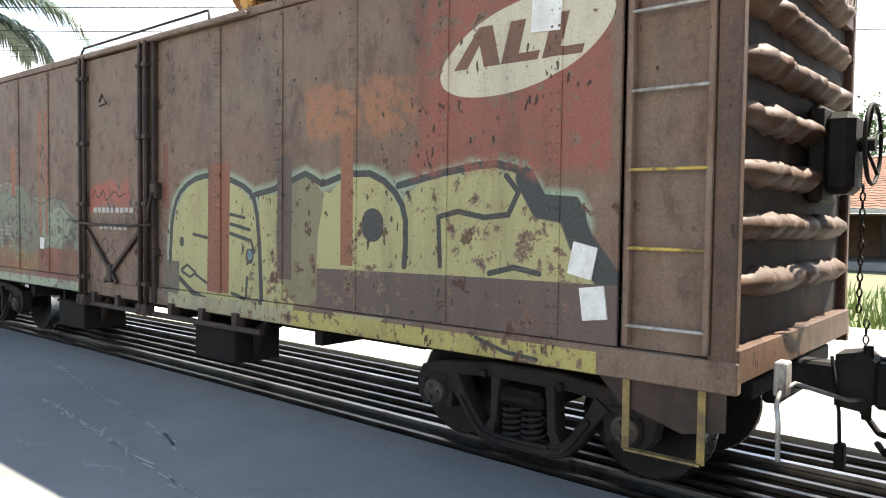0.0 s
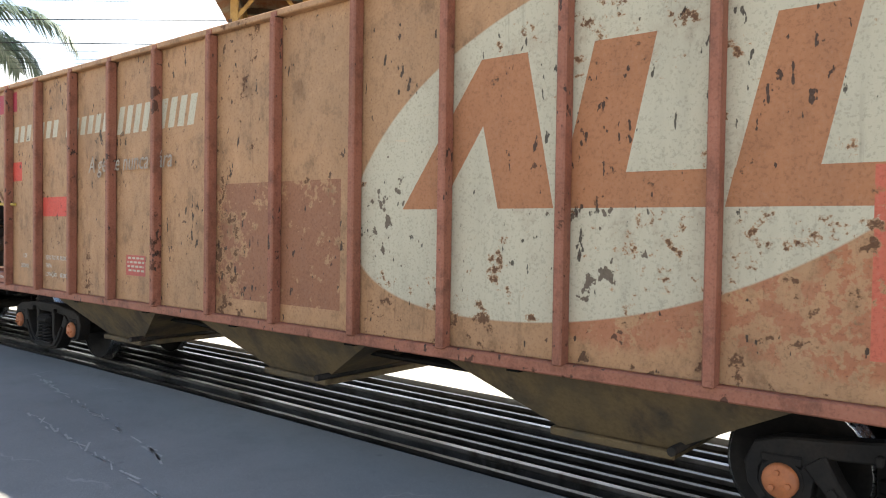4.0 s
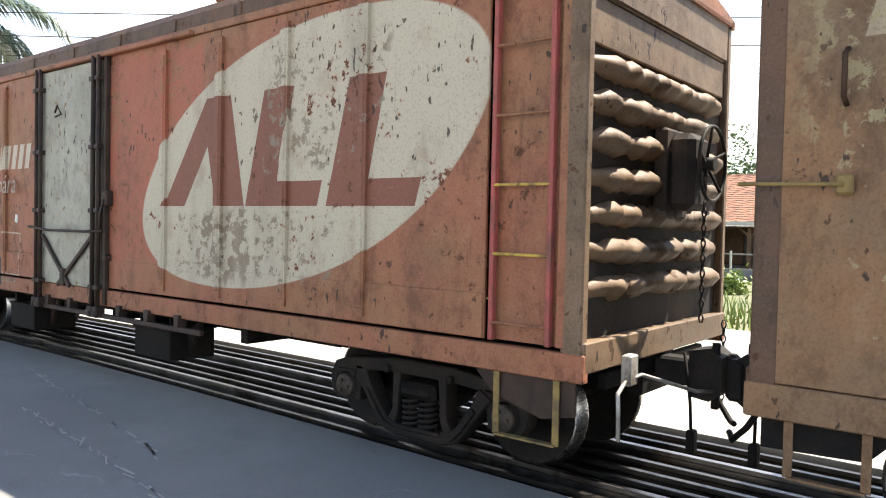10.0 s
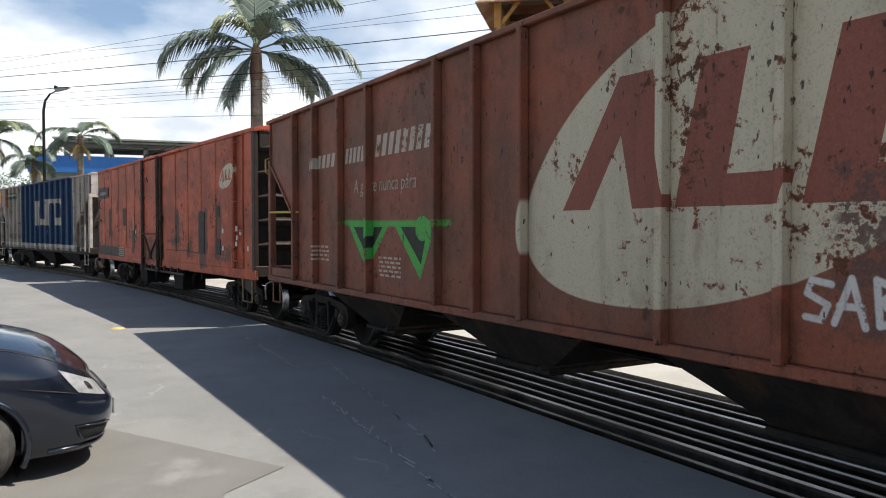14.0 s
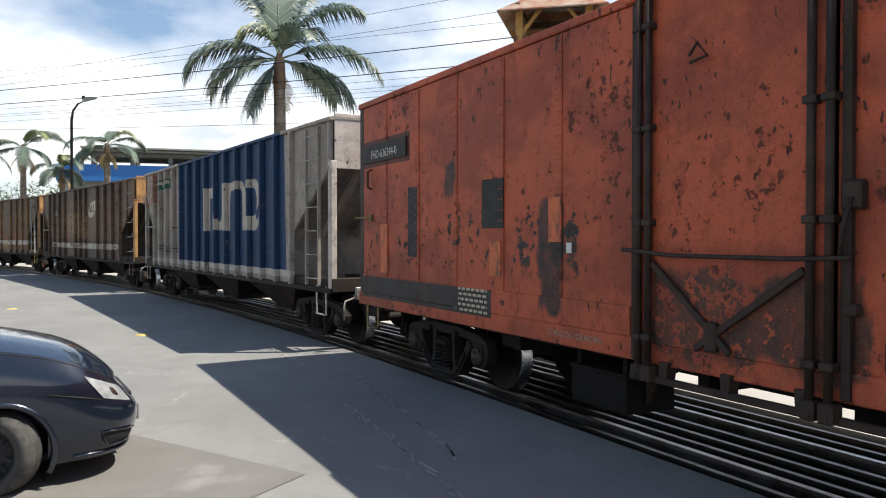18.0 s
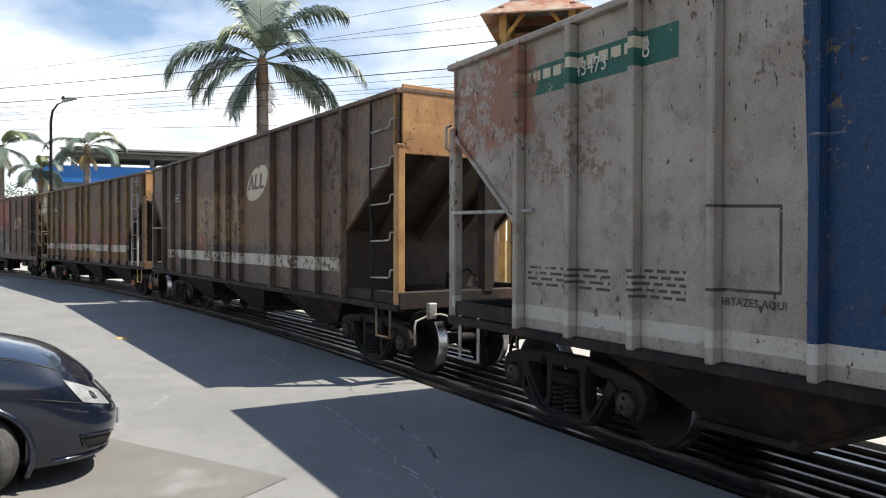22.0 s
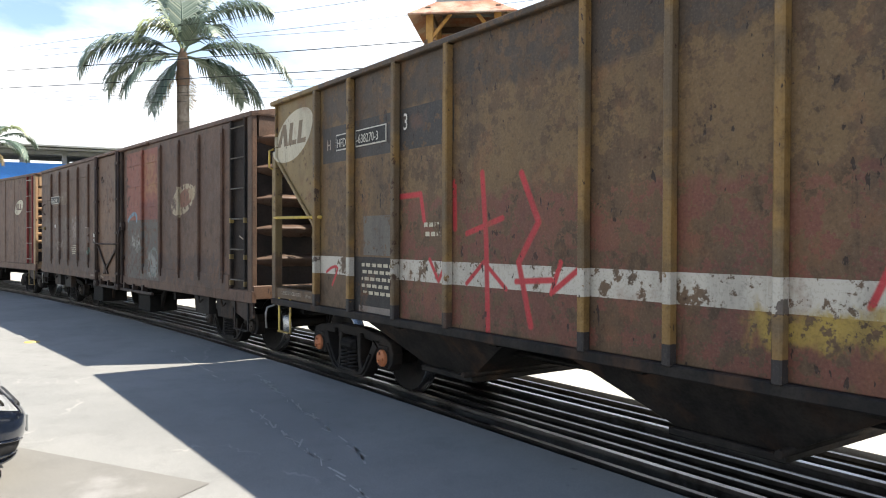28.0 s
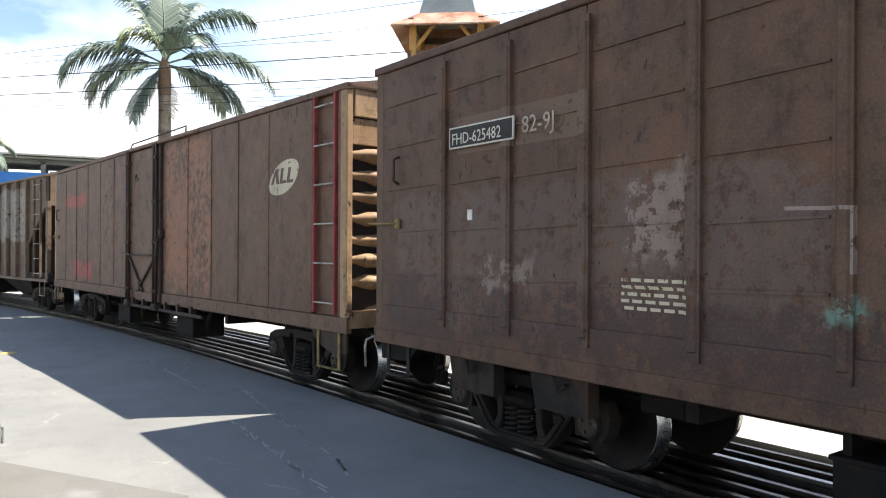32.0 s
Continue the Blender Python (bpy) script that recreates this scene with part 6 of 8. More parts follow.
    side_text(w, "CARTAZES AQUI", -1.95, 0.96, 0.07, "letter_faded", 0, 0.9, 0.02)
    side_text(w, "COMP. - 13.0 m", -4.95, 1.36, 0.07, "letter_faded", 0, 1.0, 0.02)
    side_text(w, "LARG.", -4.95, 1.26, 0.07, "letter_faded", 0, 1.0, 0.02)
    for x, z in ((-2.64, 1.57), (-2.48, 1.54), (-1.51, 1.79)):
        side_plate(w, x - 0.035, x + 0.035, z - 0.05, z + 0.05, "paper", 0.008, 8, "sticker", "small pale sticker")
    hand_brake(w, 1, 0.0, 2.3, M["steel_dark"], M["soot_shade"])
    made.append(w)
    # 5: dark red hopper with green graffiti
    body = (0.22, 0.068, 0.045)
    green, ink = (0.06, 0.36, 0.06), (0.012, 0.018, 0.012)
    mk = oval_logo(2.77, 2.45, 0.90, body, 0.27, CREAM, 0.75) + [("drip", 0.5, (0.10, 0.05, 0.04), 3.6, 5.0, 1.2, 2.2)]
    wd = (0.42, 0.36, 0.29)
    mk += wide_words(-4.79, -3.55, 2.68, 0.19, 7, wd, 0.4) + wide_words(-3.40, -2.62, 2.68, 0.20, 6, wd, 0.4) + wide_words(-2.44, -1.0, 2.70, 0.27, 8, wd, 0.4)
    for x0, x1, cx, zb in ((-3.30, -2.02, -2.69, 1.25), (-1.94, -0.90, -1.26, 1.22)):
        mk += [("poly", 0.12, green, [(x0, 1.88), (x1, 1.88), (cx, zb)]), ("poly", 0.1, ink, [(x0 + 0.2, 1.82), (x1 - 0.2, 1.82), (cx + 0.02, zb + 0.17)]), ("ell", 0.15, green, cx + 0.05, 1.80, 0.16, 0.14, 0)]
    mk += [("line", 0.3, green, [(-3.4, 1.88), (-2.0, 1.86), (-0.62, 1.86)], 0.05, 0.3), ("bars", 0.3, wd, -2.34, -1.74, 1.18, 1.45, 5, 4), ("bars", 0.4, wd, -4.5, -4.0, 1.3, 1.55, 4, 3)]
    mk += [("line", 0.0, (0.55, 0.53, 0.50), q, 0.028, 0.5) for q in ([(3.62, 1.48), (3.50, 1.50), (3.47, 1.42), (3.60, 1.36), (3.56, 1.27), (3.46, 1.28)], [(3.64, 1.26), (3.74, 1.52), (3.82, 1.25)], [(3.67, 1.36), (3.80, 1.36)], [(3.88, 1.52), (3.90, 1.27), (4.02, 1.31), (3.90, 1.40), (4.0, 1.47), (3.88, 1.52)], [(4.07, 1.5), (4.08, 1.27)])]
    p = wagon_paint("paint_dark_red", body, (0.13, 0.06, 0.045), mk, rust=0.45, grime=0.5, seed=7)
    pe = wagon_paint("paint_end_ochre", (0.42, 0.20, 0.09), (0.34, 0.14, 0.07), (), rust=0.25, grime=0.2, seed=8)
    # near-black: slope shade put into the colour; boxcar 6 has it on its ends
    pd = wagon_paint("paint_shade_dark", (0.03, 0.019, 0.018), (0.022, 0.016, 0.016), (), rust=0.4, grime=0.5, seed=9)
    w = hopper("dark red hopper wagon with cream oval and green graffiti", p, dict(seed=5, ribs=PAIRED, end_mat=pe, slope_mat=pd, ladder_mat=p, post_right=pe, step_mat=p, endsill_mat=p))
    side_text(w, "A gente nunca pára", -3.09, 2.27, 0.26, "letter_faded", 0.15, 0.86, -0.02)
    hand_brake(w, 1, -0.38, 2.3, M["steel_dark"], pd)
    made.append(w)
    # 6: bright red boxcar with black patches
    body = (0.43, 0.092, 0.048)
    blk = (0.032, 0.028, 0.027)
    mk = small_logo(5.22, 2.84, 0.24, body)
    mk += [("par", 0.15, (0.034, 0.031, 0.029), -6.55, -3.15, 0.97, 1.25, 0), ("drip", 0.2, blk, 3.55, 4.04, 0.95, 2.2), ("drip", 0.2, (0.04, 0.03, 0.025), 1.8, 2.06, 1.45, 2.2), ("drip", 0.2, (0.04, 0.03, 0.025), 2.70, 2.97, 1.22, 1.46), ("drip", 0.2, blk, -4.16, -3.95, 2.25, 2.62), ("drip", 0.15, blk, -2.34, -1.98, 1.14, 2.12), ("par", 0.1, (0.09, 0.025, 0.018), -6.57, -5.05, 2.74, 3.10, 0)]
    mk += [("bars", 0.2, CREAM, -3.82, -3.23, 0.97, 1.25, 5, 6), ("flake", 0, (0.035, 0.03, 0.027), 4.1, 6.3, 1.0, 2.3), ("flake", 0, (0.035, 0.03, 0.027), 1.0, 3.0, 1.2, 2.2), ("flake", 0, (0.035, 0.03, 0.027), -6.5, -1.0, 1.3, 2.3), ("drip", 0.8, (0.04, 0.033, 0.03), 1.0, 3.0, 1.42, 1.58), ("drip", 0.8, (0.05, 0.04, 0.034), 4.8, 5.5, 1.1, 1.5), ("line", 0.2, blk, [(1.0, 1.28), (2.6, 1.30), (3.5, 1.26)], 0.012), ("drip", 0.4, (0.09, 0.03, 0.02), 4.55, 4.9, 1.2, 2.3), ("drip", 0.5, (0.045, 0.03, 0.024), -0.9, 0.75, 0.95, 1.55)]
    p = wagon_paint("paint_bright_red", body, (0.27, 0.06, 0.034), mk, rust=0.55, rust_col=(0.045, 0.026, 0.02), grime=0.25, seed=11)
    w = boxcar("bright red riveted boxcar with black patches", p, dict(seed=6, end="shelf", door=(-1.0, 0.55), belt=1.26, ladder=(5.62, 6.10), rungs=5, rung_mats=[p], rib=0.02, end_mat=pd, ladder_mat=p, low=1.02))
    for x0, x1, z0, z1, tilt in ((3.50, 3.87, 1.13, 2.15, 1), (4.60, 4.81, 2.03, 2.26, 0), (4.62, 4.87, 1.22, 1.59, 0), (-5.08, -4.83, 1.55, 2.40, 1), (-3.33, -2.93, 1.88, 2.38, 0)):
        side_plate(w, x0, x1, z0, z1, "plate_black", 0.012, tilt, "patch_plate", "black welded patch plate")
    for x0, x1, z0, z1 in ((-5.90, -5.69, 1.32, 1.96), (-3.17, -2.97, 1.40, 1.75), (-2.18, -2.0, 1.75, 2.15)):
        side_plate(w, x0, x1, z0, z1, M["patch_orange"], 0.018, 0, "patch_plate", "orange welded patch plate")
    side_plate(w, -6.5, -5.12, 2.80, 3.04, "plate_black", 0.024, 0, "number_plate")
    side_text(w, "FHD-636344-0", -6.2, 2.85, 0.15, "letter_white", 0, 0.9, 0.03)
    side_text(w, "CURSO DO CILINDRO", -2.2, 0.92, 0.075, "letter_faded", 0, 1.0, 0.018)
    for x, z in ((5.0, 1.75), (5.0, 1.4), (5.75, 1.8), (5.78, 1.62), (5.95, 1.72), (5.74, 1.5), (6.35, 1.42), (-5.0, 1.85), (-4.95, 1.72), (-1.9, 1.7), (-3.9, 0.99)):
        side_plate(w, x - 0.035, x + 0.035, z - 0.045, z + 0.045, "paper", 0.008, 0, "sticker", "small pale sticker")
    made.append(w)
    # 7: blue and grey hopper
    blue, grey = (0.0095, 0.042, 0.102), (0.315, 0.29, 0.295)
    white = (0.46, 0.43, 0.37)
    mk = [("par", 0.02, blue, -2.45, 4.72, 1.1, 3.7, -0.04), ("par", 0.3, white, -6.6, 5.15, 1.08, 1.20, 0)]
    tan = (0.45, 0.40, 0.33)
    zl, zh = 1.92, 2.90
    mk += [("par", 0.08, tan, -0.20, 0.02, zl, zh, 0), ("ell", 0.08, tan, 0.16, 2.62, 0.30, 0.28, 0.0), ("par", 0.0, blue, 0.02, 0.6, zl, 2.66, 0), ("par", 0.0, blue, 0.24, 0.6, 2.3, 3.0, 0)]
    mk += [("ell", 0.08, tan, 0.73, 2.33, 0.37, 0.40, 0.0), ("ell", 0.0, blue, 0.74, 2.42, 0.16, 0.30, 0.0), ("par", 0.0, blue, 0.32, 1.12, 2.55, 3.0, 0), ("par", 0.08, tan, 0.36, 0.58, 2.30, zh + 0.03, 0), ("par", 0.08, tan, 0.90, 1.11, zl, zh + 0.05, 0)]
    for x in (1.64, 2.14):
        mk += [("ell", 0.08, tan, x, 2.58, 0.36, 0.36, 0.0), ("ell", 0.0, blue, x + 0.01, 2.52, 0.15, 0.25, 0.0), ("par", 0.0, blue, x - 0.34, x + 0.36, zl - 0.02, 2.5, 0)]
    mk += [("par", 0.08, tan, x0, x1, zl, z1, 0) for x0, x1, z1 in ((1.79, 2.00, 2.6), (2.29, 2.50, 2.6), (1.26, 1.49, zh + 0.04))]
    mk += [("ell", 0.12, tan, 2.97, 2.42, 0.40, 0.51, 0.0), ("ell", 0.0, blue, 2.91, 2.48, 0.25, 0.28, 0.0), ("poly", 0.0, blue, [(2.52, 2.26), (2.54, 2.40), (2.80, 2.36), (2.66, 2.16)]), ("poly", 0.0, blue, [(3.05, 2.26), (3.17, 2.1), (3.42, 2.35), (3.27, 2.42)])]
    mk += [("par", 0.3, (0.02, 0.10, 0.075), -5.52, -3.5, 3.10, 3.36, 0), ("bars", 0.2, CREAM, -5.42, -3.8, 3.14, 3.32, 1, 11), ("bars", 0.2, (0.06, 0.055, 0.05), -3.92, -3.42, 1.34, 1.58, 5, 4), ("bars", 0.3, (0.06, 0.055, 0.05), -5.3, -4.2, 1.36, 1.56, 4, 5), ("line", 0.2, (0.05, 0.045, 0.04), [(-3.18, 1.47), (-3.18, 2.03), (-2.67, 2.01), (-2.67, 1.47), (-3.18, 1.47)], 0.012), ("drip", 0.85, (0.17, 0.11, 0.085), -5.2, -4.2, 2.3, 3.0), ("drip", 0.5, (0.24, 0.10, 0.06), -6.6, -5.2, 2.7, 3.6)]
    p = wagon_paint("paint_blue_grey", grey, (0.26, 0.235, 0.235), mk, rust=0.30, rust_col=(0.13, 0.075, 0.05), grime=0.16, seed=12, warm=0.15)
    pl = wagon_paint("paint_pale_end", (0.50, 0.455, 0.50), (0.42, 0.375, 0.40), (), warm=0.1, rust=0.3, grime=0.1, seed=13)
    ps = wagon_paint("paint_grey_slope", (0.22, 0.195, 0.21), (0.18, 0.16, 0.17), (), rust=0.3, grime=0.4, seed=14)
    w = hopper("blue and grey ribbed hopper wagon with tan emblem", p, dict(seed=7, ribs=NARROW, end_mat=pl, slope_mat=ps, inner=pl, post_right=pl, straight_ladder=True, ladder_mat=p, rung_mats=[M["white_rod"]], bar_mat=M["white_rod"], step_mat=M["white_rod"], sill_mat=M["steel_dark"]))
    side_text(w, "CARTAZES AQUI", -3.18, 1.37, 0.075, "letter_black", 0, 1.0, -0.02)
    side_text(w, "643473", -4.72, 3.16, 0.18, "letter_white", 0, 0.9, -0.02)
    side_text(w, "8", -3.86, 3.16, 0.2, "letter_white", 0, 0.9, -0.02)
    made.append(w)
    # 8: brown hopper with a small oval
    body = (0.105, 0.074, 0.064)
    mk = [("drip", 0.62, (0.062, 0.045, 0.038), -5.3, 5.1, 2.6, 3.8), ("drip", 0.75, (0.15, 0.088, 0.045), -3.4, 5.1, 1.0, 3.2), ("drip", 0.6, (0.058, 0.044, 0.037), -5.3, 5.1, 0.95, 1.7)] + small_logo(1.50, 2.80, 0.31, body)
    mk += [("par", 0.6, (0.45, 0.42, 0.34), -5.1, 5.1, 1.33, 1.53, 0), ("par", 0.15, (0.17, 0.045, 0.035), -2.39, -1.76, 1.56, 1.89, 0), ("line", 0.35, (0.3, 0.25, 0.2), [(-1.5, 2.2), (-0.9, 2.19), (-0.9, 1.6), (-1.5, 1.62), (-1.5, 2.2)], 0.01), ("drip", 0.6, (0.26, 0.17, 0.09), -2.4, 0.8, 1.7, 2.7), ("bars", 0.3, (0.3, 0.1, 0.09), -4.3, -3.7, 1.16, 1.36, 4, 4)]
    p = wagon_paint("paint_brown_small_oval", body, (0.150, 0.106, 0.082), mk, warm=0.3, rust=0.6, rust_col=(0.055, 0.028, 0.02), grime=0.45, seed=15)
    py = wagon_paint("paint_end_yellow", (0.46, 0.27, 0.12), (0.34, 0.18, 0.09), (), rust=0.5, grime=0.2, seed=16)
    # dark brown for slopes, their underside shade put into the colour
    pk = wagon_paint("paint_shade_brown", (0.045, 0.034, 0.03), (0.035, 0.027, 0.025), (), rust=0.3, grime=0.4, seed=17)
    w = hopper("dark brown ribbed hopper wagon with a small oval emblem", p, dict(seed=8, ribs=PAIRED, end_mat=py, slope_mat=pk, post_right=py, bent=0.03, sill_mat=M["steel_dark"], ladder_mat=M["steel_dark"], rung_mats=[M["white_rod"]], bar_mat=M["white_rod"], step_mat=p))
    for a, b, txt in ((-4.84, -4.50, "HFD"), (-4.36, -3.80, "638974-4")):
        number_plate(w, a, b, 2.70, 2.84, -0.016)
        side_text(w, txt, a + 0.03, 2.72, 0.125, "letter_white", 0, 0.84, -0.008)
    made.append(w)
    # 9: brown hopper with red spray
    body = (0.088, 0.058, 0.040)
    mk = [("drip", 0.35, (0.21, 0.145, 0.060), -7.0, -5.2, 1.6, 3.9), ("drip", 0.62, (0.155, 0.092, 0.038), -5.3, -3.5, 1.6, 3.9), ("drip", 0.7, (0.16, 0.10, 0.045), -3.5, 2.5, 1.75, 3.9), ("drip", 0.6, (0.060, 0.046, 0.036), -5.2, 5.0, 3.1, 3.8), ("drip", 0.75, (0.15, 0.055, 0.038), -3.4, 5.0, 1.0, 2.2), ("par", 0.3, (0.050, 0.044, 0.040), -5.2, -2.5, 2.70, 3.12, 0), ("par", 0.35, (0.13, 0.115, 0.095), -4.20, -3.62, 1.62, 2.05, 0), ("par", 0.5, (0.47, 0.43, 0.36), -5.3, 5.1, 1.38, 1.59, 0)] + small_logo(-6.06, 3.14, 0.33, (0.18, 0.13, 0.08))
    red = (0.44, 0.04, 0.045)
    for q, wd in (([(-2.08, 2.38), (-2.02, 1.8), (-1.99, 1.0)], 0.045), ([(-2.3, 1.85), (-1.8, 1.98)], 0.035), ([(-1.56, 2.34), (-1.35, 1.94), (-1.59, 1.61), (-1.44, 1.1)], 0.045), ([(-1.62, 1.45), (-1.2, 1.48)], 0.035), ([(-3.45, 2.23), (-3.06, 2.24), (-3.0, 1.98)], 0.04), ([(-2.49, 2.32), (-2.48, 1.9)], 0.045), ([(-2.9, 1.6), (-2.75, 1.4), (-2.6, 1.62)], 0.03), ([(-2.3, 1.4), (-2.05, 1.6), (-1.75, 1.38)], 0.03), ([(-1.1, 1.62), (-1.2, 1.38), (-0.9, 1.58)], 0.035), ([(1.2, 1.45), (1.4, 1.9), (1.55, 1.5)], 0.03), ([(2.5, 1.45), (2.75, 1.95)], 0.035), ([(3.3, 1.9), (3.5, 1.45), (3.7, 1.8)], 0.03), ([(4.1, 1.5), (4.3, 1.95)], 0.035)):
        mk.append(("line", 0.3, red, q, wd, 0.4))
    mk += [("par", 0.1, (0.024, 0.022, 0.021), -4.43, -3.50, 0.95, 1.60, 0), ("bars", 0.1, CREAM, -4.24, -3.62, 1.15, 1.53, 5, 5), ("par", 0.3, (0.20, 0.17, 0.145), -4.3, -3.62, 0.99, 1.06, 0), ("bars", 0.45, CREAM, -3.0, -2.62, 1.78, 1.96, 2, 4), ("line", 0.3, red, curve([(-5.1, 1.40), (-4.95, 1.46), (-4.82, 1.45), (-4.95, 1.25)], 3), 0.025, 0.4), ("drip", 0.6, (0.33, 0.23, 0.05), 0.5, 1.6, 1.2, 1.4)]
    p = wagon_paint("paint_brown_spray", body, (0.122, 0.076, 0.046), mk, warm=0.4, rust=0.35, rust_col=(0.05, 0.026, 0.018), grime=0.6, seed=18)
    prib = wagon_paint("paint_ochre_rib", (0.23, 0.140, 0.055), (0.12, 0.088, 0.062), [("par", 0.35, (0.47, 0.43, 0.36), -5.4, 5.3, 1.38, 1.59, 0), ("par", 0.2, (0.035, 0.03, 0.028), -5.4, 5.3, 0.9, 1.12, 0)], rust=0.5, rust_col=(0.055, 0.028, 0.02), grime=0.5, seed=28)
    w = hopper("brown ribbed hopper wagon with red spray and yellow end", p, dict(seed=9, ribs=PAIRED, rib_mat=prib, end_mat=py, slope_mat=pk, straight_ladder=True, ladder_mat=M["white_rod"], rung_mats=[M["white_rod"], M["white_rod"], M["yellow"]], cap="cap_orange", rib_depth=0.085, endsill_mat=p, sill_mat=M["steel_dark"]))
    number_plate(w, -4.83, -4.49, 2.84, 3.0, -0.018)
    side_text(w, "HFD", -4.80, 2.86, 0.14, "letter_white", 0, 0.84, -0.008)
    side_text(w, "H", -5.06, 2.85, 0.18, "letter_faded", 0, 0.8, -0.012)
    number_plate(w, -4.35, -3.72, 2.84, 3.0, -0.018)
    side_text(w, "-638270-3", -4.33, 2.86, 0.14, "letter_white", 0, 0.84, -0.008)
    side_text(w, "3", -3.36, 2.90, 0.24, "letter_white", 0, 0.8, -0.012)
    side_text(w, "CURSO DO CILINDRO", -6.4, 1.05, 0.07, "letter_faded", 0, 0.9, 0.002)
    side_text(w, "170 mm", -5.65, 1.05, 0.06, "letter_faded", 0, 0.9, 0.002)
    made.append(w)
    # 10: dark brown boxcar with panelled red bays
    body = (0.074, 0.042, 0.034)
    mk = [("ell", 0.6, (0.31, 0.25, 0.165), 3.95, 2.46, 0.50, 0.27, 0.75), ("ell", 0.3, (0.155, 0.066, 0.038), 4.08, 2.49, 0.32, 0.16, 0.75), ("line", 0.5, (0.33, 0.27, 0.18), [(3.80, 2.66), (3.83, 2.19)], 0.05, 0.3), ("drip", 0.7, (0.32, 0.25, 0.15), 4.1, 4.5, 2.48, 2.70), ("drip", 0.93, (0.105, 0.074, 0.060), -6.3, -2.0, 1.15, 2.3), ("drip", 0.6, (0.055, 0.034, 0.028), -6.4, 5.8, 1.0, 1.5), ("par", 0.3, (0.205, 0.066, 0.045), 0.9, 2.82, 2.15, 3.5, 0.0), ("drip", 0.7, (0.25, 0.115, 0.05), 2.0, 2.8, 2.6, 3.4), ("drip", 0.5, (0.13, 0.042, 0.035), 1.8, 2.8, 2.1, 2.5), ("par", 0.55, (0.082, 0.072, 0.063), 0.97, 2.80, 1.0, 2.15, 0.0), ("line", 0.35, (0.12, 0.20, 0.26), curve([(0.98, 2.14), (1.12, 2.22), (1.35, 2.28), (1.50, 2.24), (1.51, 2.14)], 3), 0.05, 0.5), ("drip", 0.8, (0.25, 0.24, 0.21), 1.2, 1.8, 1.62, 1.8), ("drip", 0.6, (0.2, 0.2, 0.18), 2.2, 2.75, 1.1, 1.5), ("ring", 0.3, (0.12, 0.14, 0.125), 2.5, 1.35, 0.2, 0.25, 0.0, 0.12), ("line", 0.4, (0.16, 0.16, 0.14), curve([(1.15, 1.65), (1.3, 1.78), (1.5, 1.7), (1.52, 1.5), (1.7, 1.62), (1.72, 1.4)], 3), 0.014)]
    mk += [("par", 0.3, (0.13, 0.085, 0.06), -5.3, -3.72, 2.64, 2.96, 0), ("bars", 0.25, CREAM, -3.43, -2.88, 1.37, 1.61, 5, 5), ("drip", 0.5, (0.15, 0.27, 0.22), -2.0, -1.82, 1.42, 1.56), ("line", 0.4, (0.25, 0.2, 0.17), [(-2.25, 2.04), (-1.87, 2.03), (-1.87, 1.69)], 0.012), ("drip", 0.8, (0.22, 0.17, 0.14), -3.4, -2.9, 1.75, 2.3), ("drip", 0.8, (0.2, 0.16, 0.13), -5.0, -4.3, 1.5, 1.75)]
    p = wagon_paint("paint_dark_brown", body, (0.104, 0.060, 0.046), mk, rust=0.25, rust_col=(0.04, 0.022, 0.018), grime=0.4, seed=19, dents=0.035)
    pdoor = wagon_paint("paint_brown_door", (0.135, 0.078, 0.055), (0.10, 0.058, 0.045), (), rust=0.45, grime=0.45, seed=20)
    # bay_mat turns the ladder bay and the strip beside it near-black
    w = boxcar("dark brown boxcar with a red and grey panelled bay", p, dict(seed=12, end="shelf", end_mat=pend, door=(-1.1, 0.55), ladder=(5.95, 6.44), front_ribs=[0.85, 1.88, 2.86, 3.78, 4.68, 5.62], rear_ribs=[-1.22, -1.92, -2.84, -3.76, -4.61, -5.49], bay_mat=M["soot_shade"], door_mat=pdoor, door_label="lighter brown sliding door", rib=0.035, low=0.98, rungs=6, ladder_mat=M["steel_dark"], rung_mats=[M["tin_patch"]], hung=True, belt=1.24, step_mat=M["steel_dark"], roof_rail=False))
    for i in range(6):
        for a, b in ((0.93, 1.80), (1.96, 2.78), (-2.76, -2.0), (-3.68, -2.92), (-4.53, -3.84), (-5.41, -4.69), (-6.45, -5.57)):
            z = 1.12 + 0.42 * i
            part("seam", Solid().prism([(a, z), (b, z + 0.02), (b, z + 0.034), (a, z + 0.024)], -SIDE - 0.013, -SIDE), p, w)
    for x in (5.95, 6.44):
        for z in (1.08, 1.48, 2.03):
            part("yellow_band", Solid().box(x - 0.022, x + 0.022, -SIDE - 0.03, -SIDE + 0.034, z, z + 0.075, 0.004), M["dull_yellow"], w, "band of worn yellow paint")
    side_plate(w, 6.12, 6.27, 1.80, 1.818, "letter_faded", -0.048, 20, "chalk_mark", "smudged chalk mark")
    number_plate(w, -5.33, -4.51, 2.70, 2.86, 0.05)
    side_text(w, "FHD-625482", -5.30, 2.72, 0.14, "letter_white", 0, 0.9, 0.056)
    side_text(w, "82-9J", -4.40, 2.72, 0.19, "letter_faded", 0, 0.95, 0.05)
    side_text(w, "CURSO DO CILINDRO 170 mm", -1.7, 0.91, 0.075, "letter_faded", 0, 1.0, 0.018)
